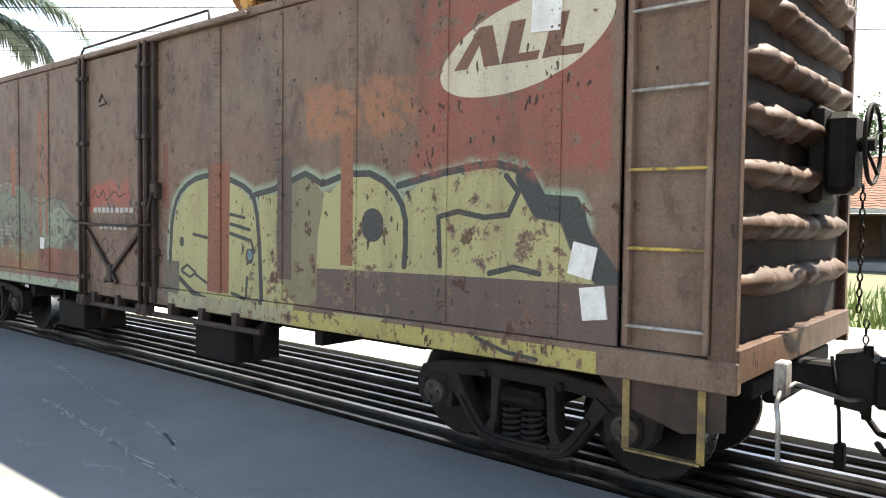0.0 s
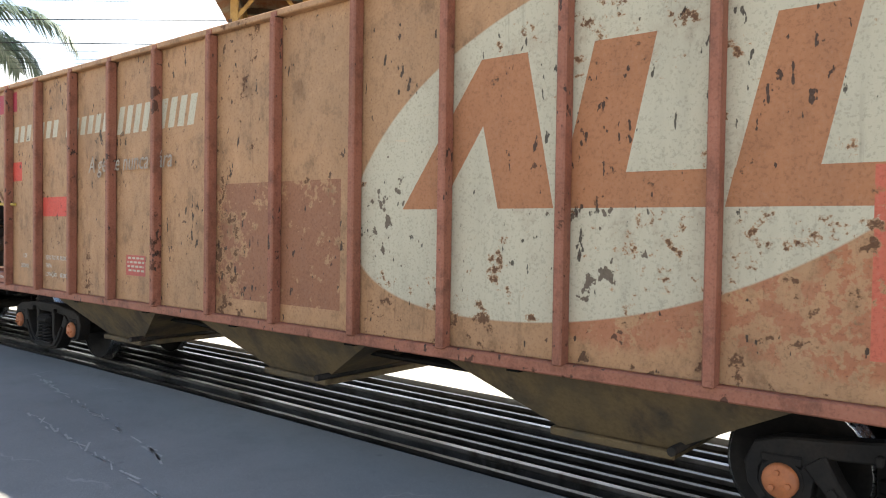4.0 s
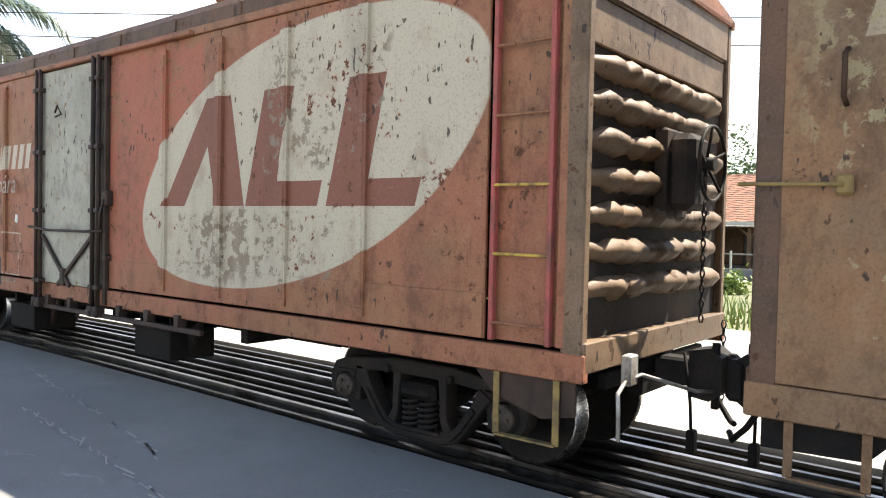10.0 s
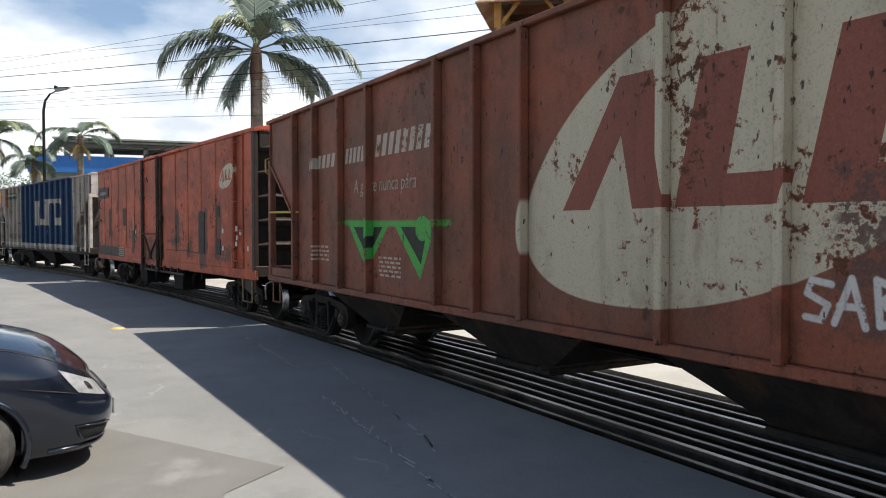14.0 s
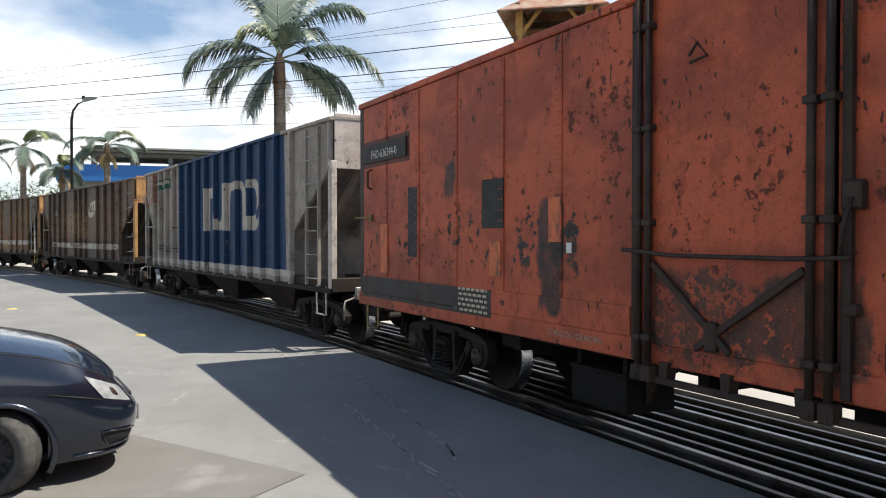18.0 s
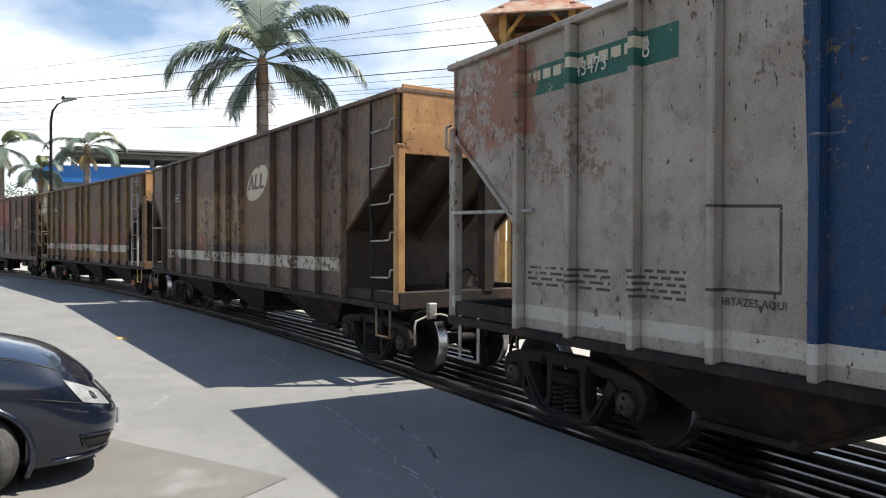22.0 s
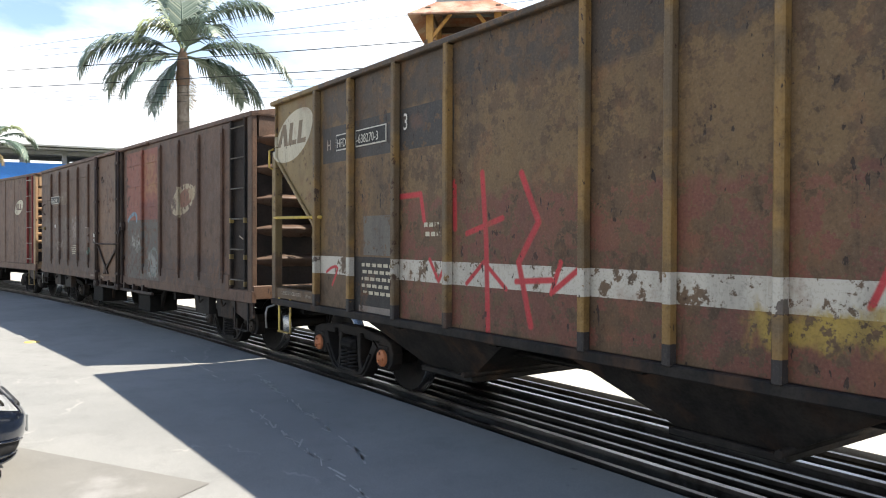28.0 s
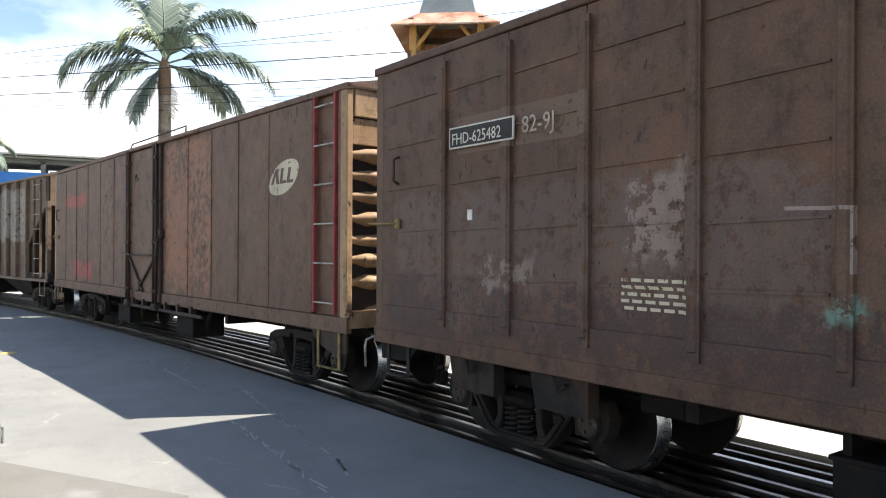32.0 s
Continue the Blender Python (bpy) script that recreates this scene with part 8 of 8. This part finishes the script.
def station():
    t = thing("station_building", "low platform building with terracotta tile roof", "building", pose(-12.0, 33.0, -0.14))
    x0, x1, y1, ez, rz = -21.0, 18.0, 8.0, 2.42, 4.75
    roof = part("roof", Solid().box(x0 + 4.4, x1, 3.9, 4.1, rz - 0.06, rz + 0.05, 0.03), M["tile"], t, "brown terracotta tile roof with hipped end")
    # courses of tiles: front slope, hip and rear slope
    n = 22
    for i in range(n):
        u0, u1 = i / n, (i + 1.25) / n
        za, zb = ez + (rz - ez) * u0 + 0.05, ez + (rz - ez) * min(u1, 1.0) + 0.02
        s = Solid()
        k = 60
        xa, xb = x0 + 4.4 * u0, x0 + 4.4 * min(u1, 1.0)
        vs, fs = [], []
        for j in range(k * 2 + 1):
            f = j / (k * 2)
            bump = 0.035 * (j % 2)
            vs += [(xa + (x1 - xa) * f, 4.0 * u0, za + bump), (xb + (x1 - xb) * f, 4.0 * min(u1, 1.0), zb + bump)]
        fs = [(2 * j, 2 * j + 2, 2 * j + 3, 2 * j + 1) for j in range(k * 2)]
        s.add(vs, fs)
        vs = []
        for j in range(k + 1):
            f = j / k
            bump = 0.035 * (j % 2)
            vs += [(xa, 4.0 * u0 + (8.0 - 8.0 * u0) * f, za + bump), (xb, 4.0 * min(u1, 1) + (8.0 - 8.0 * min(u1, 1)) * f, zb + bump)]
        s.add(vs, [(2 * j, 2 * j + 1, 2 * j + 3, 2 * j + 2) for j in range(k)])
        s.add([(xa, 8 - 4.0 * u0, za), (x1, 8 - 4.0 * u0, za), (x1, 8 - 4.0 * min(u1, 1), zb), (xb, 8 - 4.0 * min(u1, 1), zb)], [(3, 2, 1, 0)])
        part("tile_course", s, M["tile"], roof)
    part("eave_board", Solid().box(x0, x1, -0.03, 0.03, ez - 0.14, ez + 0.05, 0.01).box(x0 - 0.03, x0 + 0.03, 0, 8, ez - 0.14, ez + 0.05, 0.01), M["post_white"], t)
    part("soffit", Solid().box(x0 + 0.1, x1, 0.1, 7.9, ez - 0.2, ez - 0.15), M["wood_dark"], t)
    part("back_wall", Solid().box(x0 + 4.0, x1, 6.2, 6.4, 0, ez - 0.1), M["wood_dark"], t)
    part("platform", Solid().box(x0 - 1, x1 + 2, 0.4, 8.5, 0, 0.35, 0.03), M["concrete_dark"], t)
    for i in range(14):
        x = x0 + 0.6 + i * 2.7
        p = part("post", Solid().box(x - 0.09, x + 0.09, 0.5, 0.68, 0.35, ez - 0.15, 0.01), M["post_white"] if i % 3 == 0 else M["wood_dark"], t)
        part("bracket", Solid().beam((x, 0.59, 1.8), (x + 0.5, 0.59, ez - 0.18), 0.06, 0.08).beam((x, 0.59, 1.8), (x - 0.5, 0.59, ez - 0.18), 0.06, 0.08), M["wood_dark"], p)
        part("door_panel", Solid().box(x + 0.6, x + 1.7, 6.12, 6.2, 0.35, 2.1, 0.02), M["glass_dark"] if i % 2 else M["post_white"], t)
    part("bench", Solid().box(x0 + 5, x0 + 8, 4.8, 5.2, 0.72, 0.8, 0.02).box(x0 + 5.2, x0 + 5.3, 4.8, 5.2, 0.35, 0.72).box(x0 + 7.7, x0 + 7.8, 4.8, 5.2, 0.35, 0.72), M["sign_yellow"], t, "yellow platform bench")
    for i in range(26):
        x = x0 - 0.5 + i * 1.0
        f = part("fence_post", Solid().box(x - 0.035, x + 0.035, -2.6, -2.53, 0, 1.25, 0.005), M["post_white"], t)
    part("fence_rail", Solid().box(x0 - 0.5, x0 + 24.5, -2.58, -2.55, 1.1, 1.16).box(x0 - 0.5, x0 + 24.5, -2.58, -2.55, 0.5, 0.56), M["pole"], t)


station()


def warning_sign():
    x, y = at(34.5, 25.5)
    t = thing("crossing_sign", "grey crossing sign with yellow words on striped pole", "sign", pose(x, y, -0.14, 0, 0, 34))
    for i in range(16):
        part("pole_band", Solid().tube([(0, 0, 0.24 * i), (0, 0, 0.24 * i + 0.24)], 0.06, 10), M["post_white"] if i % 2 else M["cable"], t)
    b = part("board", Solid().box(-0.47, 0.47, -0.10, -0.07, 2.05, 3.28, 0.02), M["sign_grey"], t)
    for w, z in (("PARE", 2.92), ("OLHE", 2.52), ("ESCUTE", 2.14)):
        lettering(w, 0.34 if len(w) < 5 else 0.29, M["sign_yellow"], b, Matrix.Translation((-0.40, -0.108, z)) @ Matrix.Rotation(math.pi / 2, 4, "X"), 0, 0.92 if len(w) < 5 else 0.78)


warning_sign()


def parked_van(x, y, rz, label):
    t = thing("parked_car", label, "car", pose(x, y, -0.14, 0, 0, rz), group="cars parked by the station")
    s = Solid()
    prof = [(-2.1, 0.35), (-2.15, 0.75), (-2.0, 0.98), (-1.55, 1.05), (-1.0, 1.46), (0.9, 1.50), (1.7, 1.02), (2.05, 0.9), (2.1, 0.35)]
    s.prism(prof, -0.82, 0.82)
    part("body", s, M["post_white"], t)
    part("window", Solid().prism([(-1.45, 1.06), (-0.98, 1.40), (0.85, 1.44), (1.55, 1.04)], -0.832, 0.832), M["glass_dark"], t)
    part("windscreen", Solid().box(-1.62, -1.58, -0.7, 0.7, 1.04, 1.06).add([(-1.57, -0.72, 1.06), (-1.57, 0.72, 1.06), (-1.03, 0.66, 1.455), (-1.03, -0.66, 1.455)], [(0, 3, 2, 1)]), M["glass_dark"], t)
    for a in (-1.35, 1.3):
        for b in (-1, 1):
            part("wheel", Solid().lathe([(0.0, b * 0.85), (0.2, b * 0.85), (0.31, b * 0.82), (0.31, b * 0.65)][:: 1 if b < 0 else -1], 18, "y", (a, 0, 0.31)), M["cable"], t)


parked_van(-10.6, 16.6, 100, "white car parked behind the track")
parked_van(-13.5, 27.5, 175, "white car parked before the station")


def broad_tree(x, y, h, r, seed, label):
    rng = random.Random(seed)
    t = thing("tree", label, "tree", pose(x, y, -0.14), group="trees behind the station")
    s = Solid().tube([(0, 0, 0), (0.1, 0, h * 0.25), (0.0, 0.1, h * 0.5)], 0.32, 10, 0.2)
    for i in range(7):
        a = i * 0.9
        s.tube([(0, 0, h * 0.38), (r * 0.35 * math.cos(a), r * 0.35 * math.sin(a), h * 0.58), (r * 0.7 * math.cos(a), r * 0.7 * math.sin(a), h * 0.72)], 0.12, 6, 0.03)
    part("trunk", s, M["bark"], t)
    c = Solid()
    hubs = [(rng.gauss(0, r * 0.42), rng.gauss(0, r * 0.42), h * rng.uniform(0.5, 0.95)) for _ in range(26)]
    for hx, hy, hz in hubs:
        for _ in range(110):
            d = Vector((rng.gauss(0, 1), rng.gauss(0, 1), rng.gauss(0, 0.8)))
            d = d.normalized() * r * rng.uniform(0.12, 0.34)
            p = Vector((hx, hy, hz)) + d
            u = Vector((rng.uniform(-1, 1), rng.uniform(-1, 1), rng.uniform(-0.6, 0.6))).normalized() * rng.uniform(0.12, 0.22)
            w = u.cross(d).normalized() * rng.uniform(0.07, 0.13)
            c.add([p - u, p + w, p + u, p - w], [(0, 1, 2, 3)])
    part("crown", c, M["leaf"], t)


broad_tree(-15.5, 58, 10.0, 5.0, 1, "broad dark green tree behind the tile roof")
broad_tree(-24.0, 60, 8.0, 4.4, 2, "broad dark green tree behind the tile roof")
broad_tree(-6.0, 56, 9.5, 5.0, 3, "broad dark green tree behind the tile roof")
broad_tree(-118, 6, 9.0, 6.5, 4, "distant green tree beyond the palms")
broad_tree(-122, -8, 9.5, 7.0, 5, "distant green tree beyond the palms")
broad_tree(-112, -22, 10.0, 6.5, 6, "distant green tree beyond the palms")


def grass_strip():
    rng = random.Random(7)
    s = Solid()
    for i in range(9000):
        q, lat = rng.uniform(-60, 14), 9.0 + abs(rng.gauss(0, 3.2)) + rng.uniform(0, 1)
        p = beside(q, lat, -0.14)
        if p.y > 30:
            continue
        a, h = rng.uniform(0, 6.28), rng.uniform(0.15, 0.55)
        u = Vector((math.cos(a), math.sin(a), 0)) * rng.uniform(0.02, 0.05)
        tip = p + Vector((rng.uniform(-0.15, 0.15), rng.uniform(-0.15, 0.15), h))
        s.add([p - u, p + u, tip], [(0, 1, 2)])
    tagged(part("grass", s, M["grass"]), "tall unmown sunlit grass and weeds", "grass", kind="stuff")


grass_strip()


def bush(x, y, r, seed):
    rng = random.Random(seed)
    c = Solid()
    for _ in range(900):
        d = Vector((rng.gauss(0, 0.5), rng.gauss(0, 0.5), abs(rng.gauss(0, 0.5)))) * r
        u = Vector((rng.uniform(-1, 1), rng.uniform(-1, 1), rng.uniform(-0.6, 0.6))).normalized() * 0.1
        w = Vector((rng.uniform(-1, 1), rng.uniform(-1, 1), rng.uniform(-1, 1))).normalized() * 0.06
        c.add([d - u, d + w, d + u, d - w], [(0, 1, 2, 3)])
    t = part("bush", c, M["grass"])
    t.location = (x, y, -0.14)
    tagged(t, "bright green roadside bush", "bush", "bushes by the fence")


for i, (x, y, r) in enumerate(((-14.6, 24.0, 0.8), (-11.2, 25.0, 0.7), (-19.0, 26.0, 0.9), (-8.5, 24.5, 0.6))):
    bush(x, y, r, 30 + i)

# ---- road details ----
s = Solid()
ring = [(-7.7, 0.55), (-5.5, 1.78), (-5.15, 1.25), (-2.0, 0.4), (-1.0, -6.0), (-9.0, -6.0)]
s.add([(x, y, -0.006) for x, y in ring], [tuple(range(len(ring)))[::-1]])
tagged(part("road_patch", s, M["asphalt_dark"]), "darker patch of newer asphalt", "road", kind="structure")
for x, y in ((-14.69, 1.67), (-21.5, -0.57), (-30.0, -3.2)):
    s = Solid().lathe([(0.13, -0.01), (0.12, 0.012), (0.05, 0.022), (0.0, 0.024)][::-1], 14, "z", (0, 0, 0))
    ob = part("road_stud", s, M["stud_yellow"])
    ob.location = (x, y, -0.012)
    tagged(ob, "worn yellow road stud", "road stud", "road studs")


def scratches():
    rng = random.Random(9)
    s = Solid()
    for (x0, y0), (x1, y1), n in (((-9.5, 3.7), (-5.2, 3.02), 46), ((-7.6, 2.9), (-4.2, 2.55), 30), ((-12.5, 3.4), (-9.0, 3.2), 14)):
        for i in range(n):
            u = rng.random()
            x, y = x0 + (x1 - x0) * u + rng.gauss(0, 0.02), y0 + (y1 - y0) * u + rng.gauss(0, 0.018)
            ln, w = rng.uniform(0.03, 0.14), rng.uniform(0.004, 0.012)
            a = math.atan2(y1 - y0, x1 - x0) + rng.gauss(0, 0.15)
            c, d = math.cos(a), math.sin(a)
            s.add([(x - c * ln - d * w, y - d * ln + c * w, -0.007), (x - c * ln + d * w, y - d * ln - c * w, -0.007), (x + c * ln + d * w, y + d * ln - c * w, -0.007), (x + c * ln - d * w, y + d * ln + c * w, -0.007)], [(0, 1, 2, 3)])
    tagged(part("road_scratches", s, M["concrete"]), "row of pale scratches worn in the asphalt", "road marks", kind="stuff")


scratches()


# ---- the waiting car ----
def car_paint():
    n = Nodes("car_paint")
    f = n.noise(n.co, 60, 3, 0.6)
    d = n.noise(n.co, 3, 4, 0.6)
    col = n.mix(n.m("MULTIPLY", n.step(d, 0.45, 0.75), 0.35), (0.008, 0.013, 0.026), (0.022, 0.026, 0.034))
    n.put(n.b.inputs["Coat Weight"], 1.0)
    n.put(n.b.inputs["Coat Roughness"], 0.06)
    return n.done(col, n.m("MULTIPLY_ADD", f, 0.10, 0.2), 0.35)


M["car_paint"] = car_paint()
M["rubber"] = surface("rubber", (0.045, 0.044, 0.041), (0.085, 0.082, 0.076), 6, 0.85, 0.0, 40, 0.3, 0.003)
M["plastic"] = surface("plastic", (0.02, 0.02, 0.021), (0.035, 0.034, 0.033), 6, 0.6, 0.0, 60, 0.2, 0.002)
M["lamp_glass"] = surface("lamp_glass", (0.42, 0.43, 0.43), (0.26, 0.27, 0.28), 14, 0.10, 0.2, 30, 0.3, 0.01)


def car_shell(th, k):
    """A point of the bodywork: th runs from the nose (0) round to the flank (1) and back to the tail, k from sill (0) to bonnet edge (1)."""
    if th <= 1:
        a = th * math.pi / 2
        px, py = 0.835 * math.sin(a) ** 0.62, -0.62 + 0.62 * max(math.cos(a), 0.0) ** 0.72
    else:
        px, py = 0.835, -0.62 - (th - 1) * 3.3
    edge = 0.66 + 0.46 * (1 - math.exp(-max(-py, 0.0) / 0.66)) + 0.01 * max(-py - 1.0, 0)
    z0 = 0.17
    z = z0 + (edge - z0) * k
    front = max(0.0, 1 + py / 0.62) if py > -0.62 else 0.0
    belly = math.sin(math.pi * min(max(k * 1.02, 0), 1) ** 0.85)
    wide = 0.955 + 0.065 * belly ** 0.7 - 0.045 * max(k - 0.8, 0) / 0.2
    return Vector((px * wide, py + front * (0.085 * belly - 0.10 * max(k - 0.62, 0) / 0.38 - 0.03 * (1 - k)), z))


def waiting_car():
    """A dark hatchback; its nose points along +y."""
    t = thing("car", "dark blue-black car waiting at the crossing", "car", pose(-6.90, 0.63, -0.012, 0, 0, 3))
    ths = [i / 22 for i in range(23)] + [1 + 0.0125 * i for i in range(1, 86)]
    ks = [i / 18 for i in range(19)]
    wheels = (-0.93, -3.40)
    s = Solid()
    for sx in (-1, 1):
        pts = {}
        for i, th in enumerate(ths):
            for j, k in enumerate(ks):
                p = car_shell(th, k)
                for yw in wheels:
                    r = math.hypot(p.y - yw, p.z - 0.29)
                    if 0.325 < r < 0.375 and p.x > 0.7:
                        p.y, p.z = yw + (p.y - yw) * 0.35 / r, 0.29 + (p.z - 0.29) * 0.35 / r
                pts[i, j] = p
        vs = [(p.x * sx, p.y, p.z) for p in (pts[i, j] for i in range(len(ths)) for j in range(len(ks)))]
        fs = []
        for i in range(len(ths) - 1):
            for j in range(len(ks) - 1):
                c = (pts[i, j] + pts[i + 1, j] + pts[i, j + 1] + pts[i + 1, j + 1]) / 4
                if any(math.hypot(c.y - yw, c.z - 0.29) < 0.35 for yw in wheels) and c.x > 0.6:
                    continue
                n = len(ks)
                f = (i * n + j, (i + 1) * n + j, (i + 1) * n + j + 1, i * n + j + 1)
                fs.append(f if sx > 0 else f[::-1])
        s.add(vs, fs, True)
    body = part("body", s, M["car_paint"], t, "dusty dark blue-black bodywork")
    s = Solid()
    vs, n = [], 9
    for th in ths[:62]:
        e = car_shell(th, 1.0)
        for q in range(n):
            u = -1 + 2 * q / (n - 1)
            vs.append((e.x * u, e.y + 0.03 * (1 - u * u) * (1 if th < 1 else 0), e.z + 0.075 * (1 - abs(u) ** 2.6) * min(1.0, th * 1.3)))
    s.add(vs, [(i * n + q, i * n + q + 1, (i + 1) * n + q + 1, (i + 1) * n + q)[::-1] for i in range(61) for q in range(n - 1)], True)
    part("bonnet", s, M["car_paint"], t, "smooth dark bonnet reflecting the sky")
    # cabin
    s = Solid()
    cab = [(-1.42, 0.74, 1.0, 1.05), (-2.1, 0.73, 1.02, 1.42), (-3.1, 0.72, 1.02, 1.46), (-3.95, 0.69, 1.0, 1.05)]
    vs = []
    for y, w, z0, z1 in cab:
        vs += [(-w, y, z0), (-w * 0.82, y, z1), (w * 0.82, y, z1), (w, y, z0)]
    s.add(vs, [(i * 4 + j, i * 4 + j + 1, (i + 1) * 4 + j + 1, (i + 1) * 4 + j) for i in range(3) for j in range(3)], True)
    part("cabin_glass", s, M["glass_dark"], t)
    part("roof", Solid().box(-0.60, 0.60, -3.1, -2.1, 1.42, 1.475, 0.025), M["car_paint"], t)
    for sx in (-1, 1):
        for y in wheels:
            # wheels stand turned towards the driver's lock at the front
            turn = Matrix.Translation((sx * 0.735, y, 0.29)) @ Matrix.Rotation(radians(-36 if y > -2 else 0), 4, "Z")
            o = 1 if sx > 0 else -1
            prof = [(0.185, 0.085), (0.20, 0.10), (0.245, 0.105), (0.272, 0.095), (0.284, 0.075), (0.290, 0.06), (0.284, 0.052), (0.290, 0.044), (0.291, 0.012), (0.285, 0.006), (0.285, -0.006), (0.291, -0.012), (0.290, -0.044), (0.284, -0.052), (0.290, -0.06), (0.272, -0.095), (0.2, -0.1)]
            w = Solid().lathe([(r, h * o) for r, h in prof][:: -1 if sx > 0 else 1], 40, "x")
            w.v = [tuple(turn @ Vector(p)) for p in w.v]
            wheel = part("wheel", w, M["rubber"], t, "grey road-worn tyre with grooved tread")
            h = Solid().lathe([(r, q * o) for r, q in ((0.0, 0.055), (0.055, 0.06), (0.075, 0.045), (0.12, 0.03), (0.155, 0.05), (0.178, 0.085), (0.187, 0.088))][:: -1 if sx > 0 else 1], 28, "x")
            for q in range(10):
                a = 2 * math.pi * q / 10
                h.box(0.034 * o, 0.052 * o, -0.016, 0.016, 0.09, 0.15, 0.004, Matrix.Rotation(a, 4, "X"))
            h.v = [tuple(turn @ Vector(p)) for p in h.v]
            part("rim", h, M["plastic"], wheel, "black steel rim")
            lip = [(sx * 0.848, y + 0.352 * math.cos(math.pi * i / 20), 0.29 + 0.352 * math.sin(math.pi * i / 20)) for i in range(-3, 24)]
            part("arch_lip", Solid().tube(lip, 0.024, 8), M["car_paint"], t)
            d = Solid()
            ring = [(y + 0.36 * math.cos(math.pi * i / 18), 0.29 + 0.36 * math.sin(math.pi * i / 18)) for i in range(-4, 23)]
            m = len(ring)
            d.add([(sx * 0.84, a, b) for a, b in ring] + [(sx * 0.5, a, b) for a, b in ring], [(i, i + 1, m + i + 1, m + i) for i in range(m - 1)], True)
            d.add([(sx * 0.5, a, b) for a, b in ring], [tuple(range(m))])
            part("wheel_well", d, M["plastic"], t)

        def patch(t0, t1, k0, k1, lift, cut=0.0, n=9, m=6):
            """A piece of the shell lifted off the bodywork; cut slants its rear edge."""
            q = Solid()
            vs = []
            for i in range(n):
                for j in range(m):
                    v = j / (m - 1)
                    a = t0 + (t1 + cut * (v - 1) - t0) * i / (n - 1)
                    p = car_shell(a, k0 + (k1 - k0) * v)
                    dome = lift * (0.35 + 0.65 * math.sin(math.pi * i / (n - 1)) * math.sin(math.pi * v))
                    nose = max(0.0, 1 - a)
                    vs.append((sx * (p.x + dome * (1 - 0.6 * nose)), p.y + dome * nose, p.z))
            f = [(i * m + j, (i + 1) * m + j, (i + 1) * m + j + 1, i * m + j + 1) for i in range(n - 1) for j in range(m - 1)]
            return q.add(vs, f if sx > 0 else [g[::-1] for g in f], True)

        lamp = part("headlight", patch(0.36, 0.80, 0.68, 0.90, 0.02, 0.10), M["lamp_glass"], t, "clear wraparound headlight")
        part("reflector", patch(0.50, 0.62, 0.72, 0.86, 0.027), M["chrome"], lamp)
        part("fog_recess", patch(0.36, 0.74, 0.13, 0.30, 0.014, 0.1), M["cable"], t, "black fog-lamp recess")
        rim = [(0.36, 0.13), (0.5, 0.13), (0.66, 0.13), (0.70, 0.18), (0.74, 0.29), (0.6, 0.30), (0.48, 0.30), (0.36, 0.30)]
        part("fog_trim", Solid().tube([(sx * (car_shell(a, k).x + 0.012), car_shell(a, k).y + 0.012, car_shell(a, k).z) for a, k in rim], 0.007, 6), M["car_paint"], t)
        part("bumper_seam", Solid().tube([Vector((sx * (car_shell(a, 0.66).x + 0.002), car_shell(a, 0.66).y + 0.002, car_shell(a, 0.66).z)) for a in (0.72, 0.8, 0.9, 1.0)], 0.005, 5), M["plastic"], t)
        part("bumper_lip", Solid().tube([(sx * (car_shell(a, 0.05).x + 0.004), car_shell(a, 0.05).y + 0.004, car_shell(a, 0.05).z) for a in [0.1 * i for i in range(10)]], 0.017, 7), M["car_paint"], t)
        part("bonnet_seam", Solid().tube([(sx * (car_shell(a, 0.985).x + 0.002), car_shell(a, 0.985).y, car_shell(a, 0.985).z) for a in [0.3 + 0.08 * i for i in range(16)]], 0.005, 5), M["plastic"], t)
        part("wing_mirror", Solid().box(sx * 0.83, sx * 0.98, -1.82, -1.72, 1.06, 1.18, 0.03), M["car_paint"], t)
    p = car_shell(0.0, 0.36)
    part("grille", Solid().box(-0.36, 0.36, p.y - 0.12, p.y - 0.05, 0.50, 0.57, 0.02), M["plastic"], t)
    part("number_plate", Solid().box(-0.2, 0.2, p.y + 0.012, p.y + 0.03, 0.29, 0.42, 0.004), M["sign_grey"], t, "blank grey number plate")
    part("underside", Solid().box(-0.7, 0.7, -4.0, -0.2, 0.17, 0.24, 0.02), M["plastic"], t)


waiting_car()


def motions():
    for wagon, lead in zip(TRAIN, LEADS):
        walk(wagon, [(0.5 * i, wagon_pose(lead, 0.5 * i)) for i in range(65)])
    times = [0.1 * i for i in range(321)]
    for ws in SPINNERS:
        at = tuple(ws.location)
        walk(ws, [(t, pose(*at, 0, math.degrees(run_at(t) / WHEEL_R), 0)) for t in times])


motions()
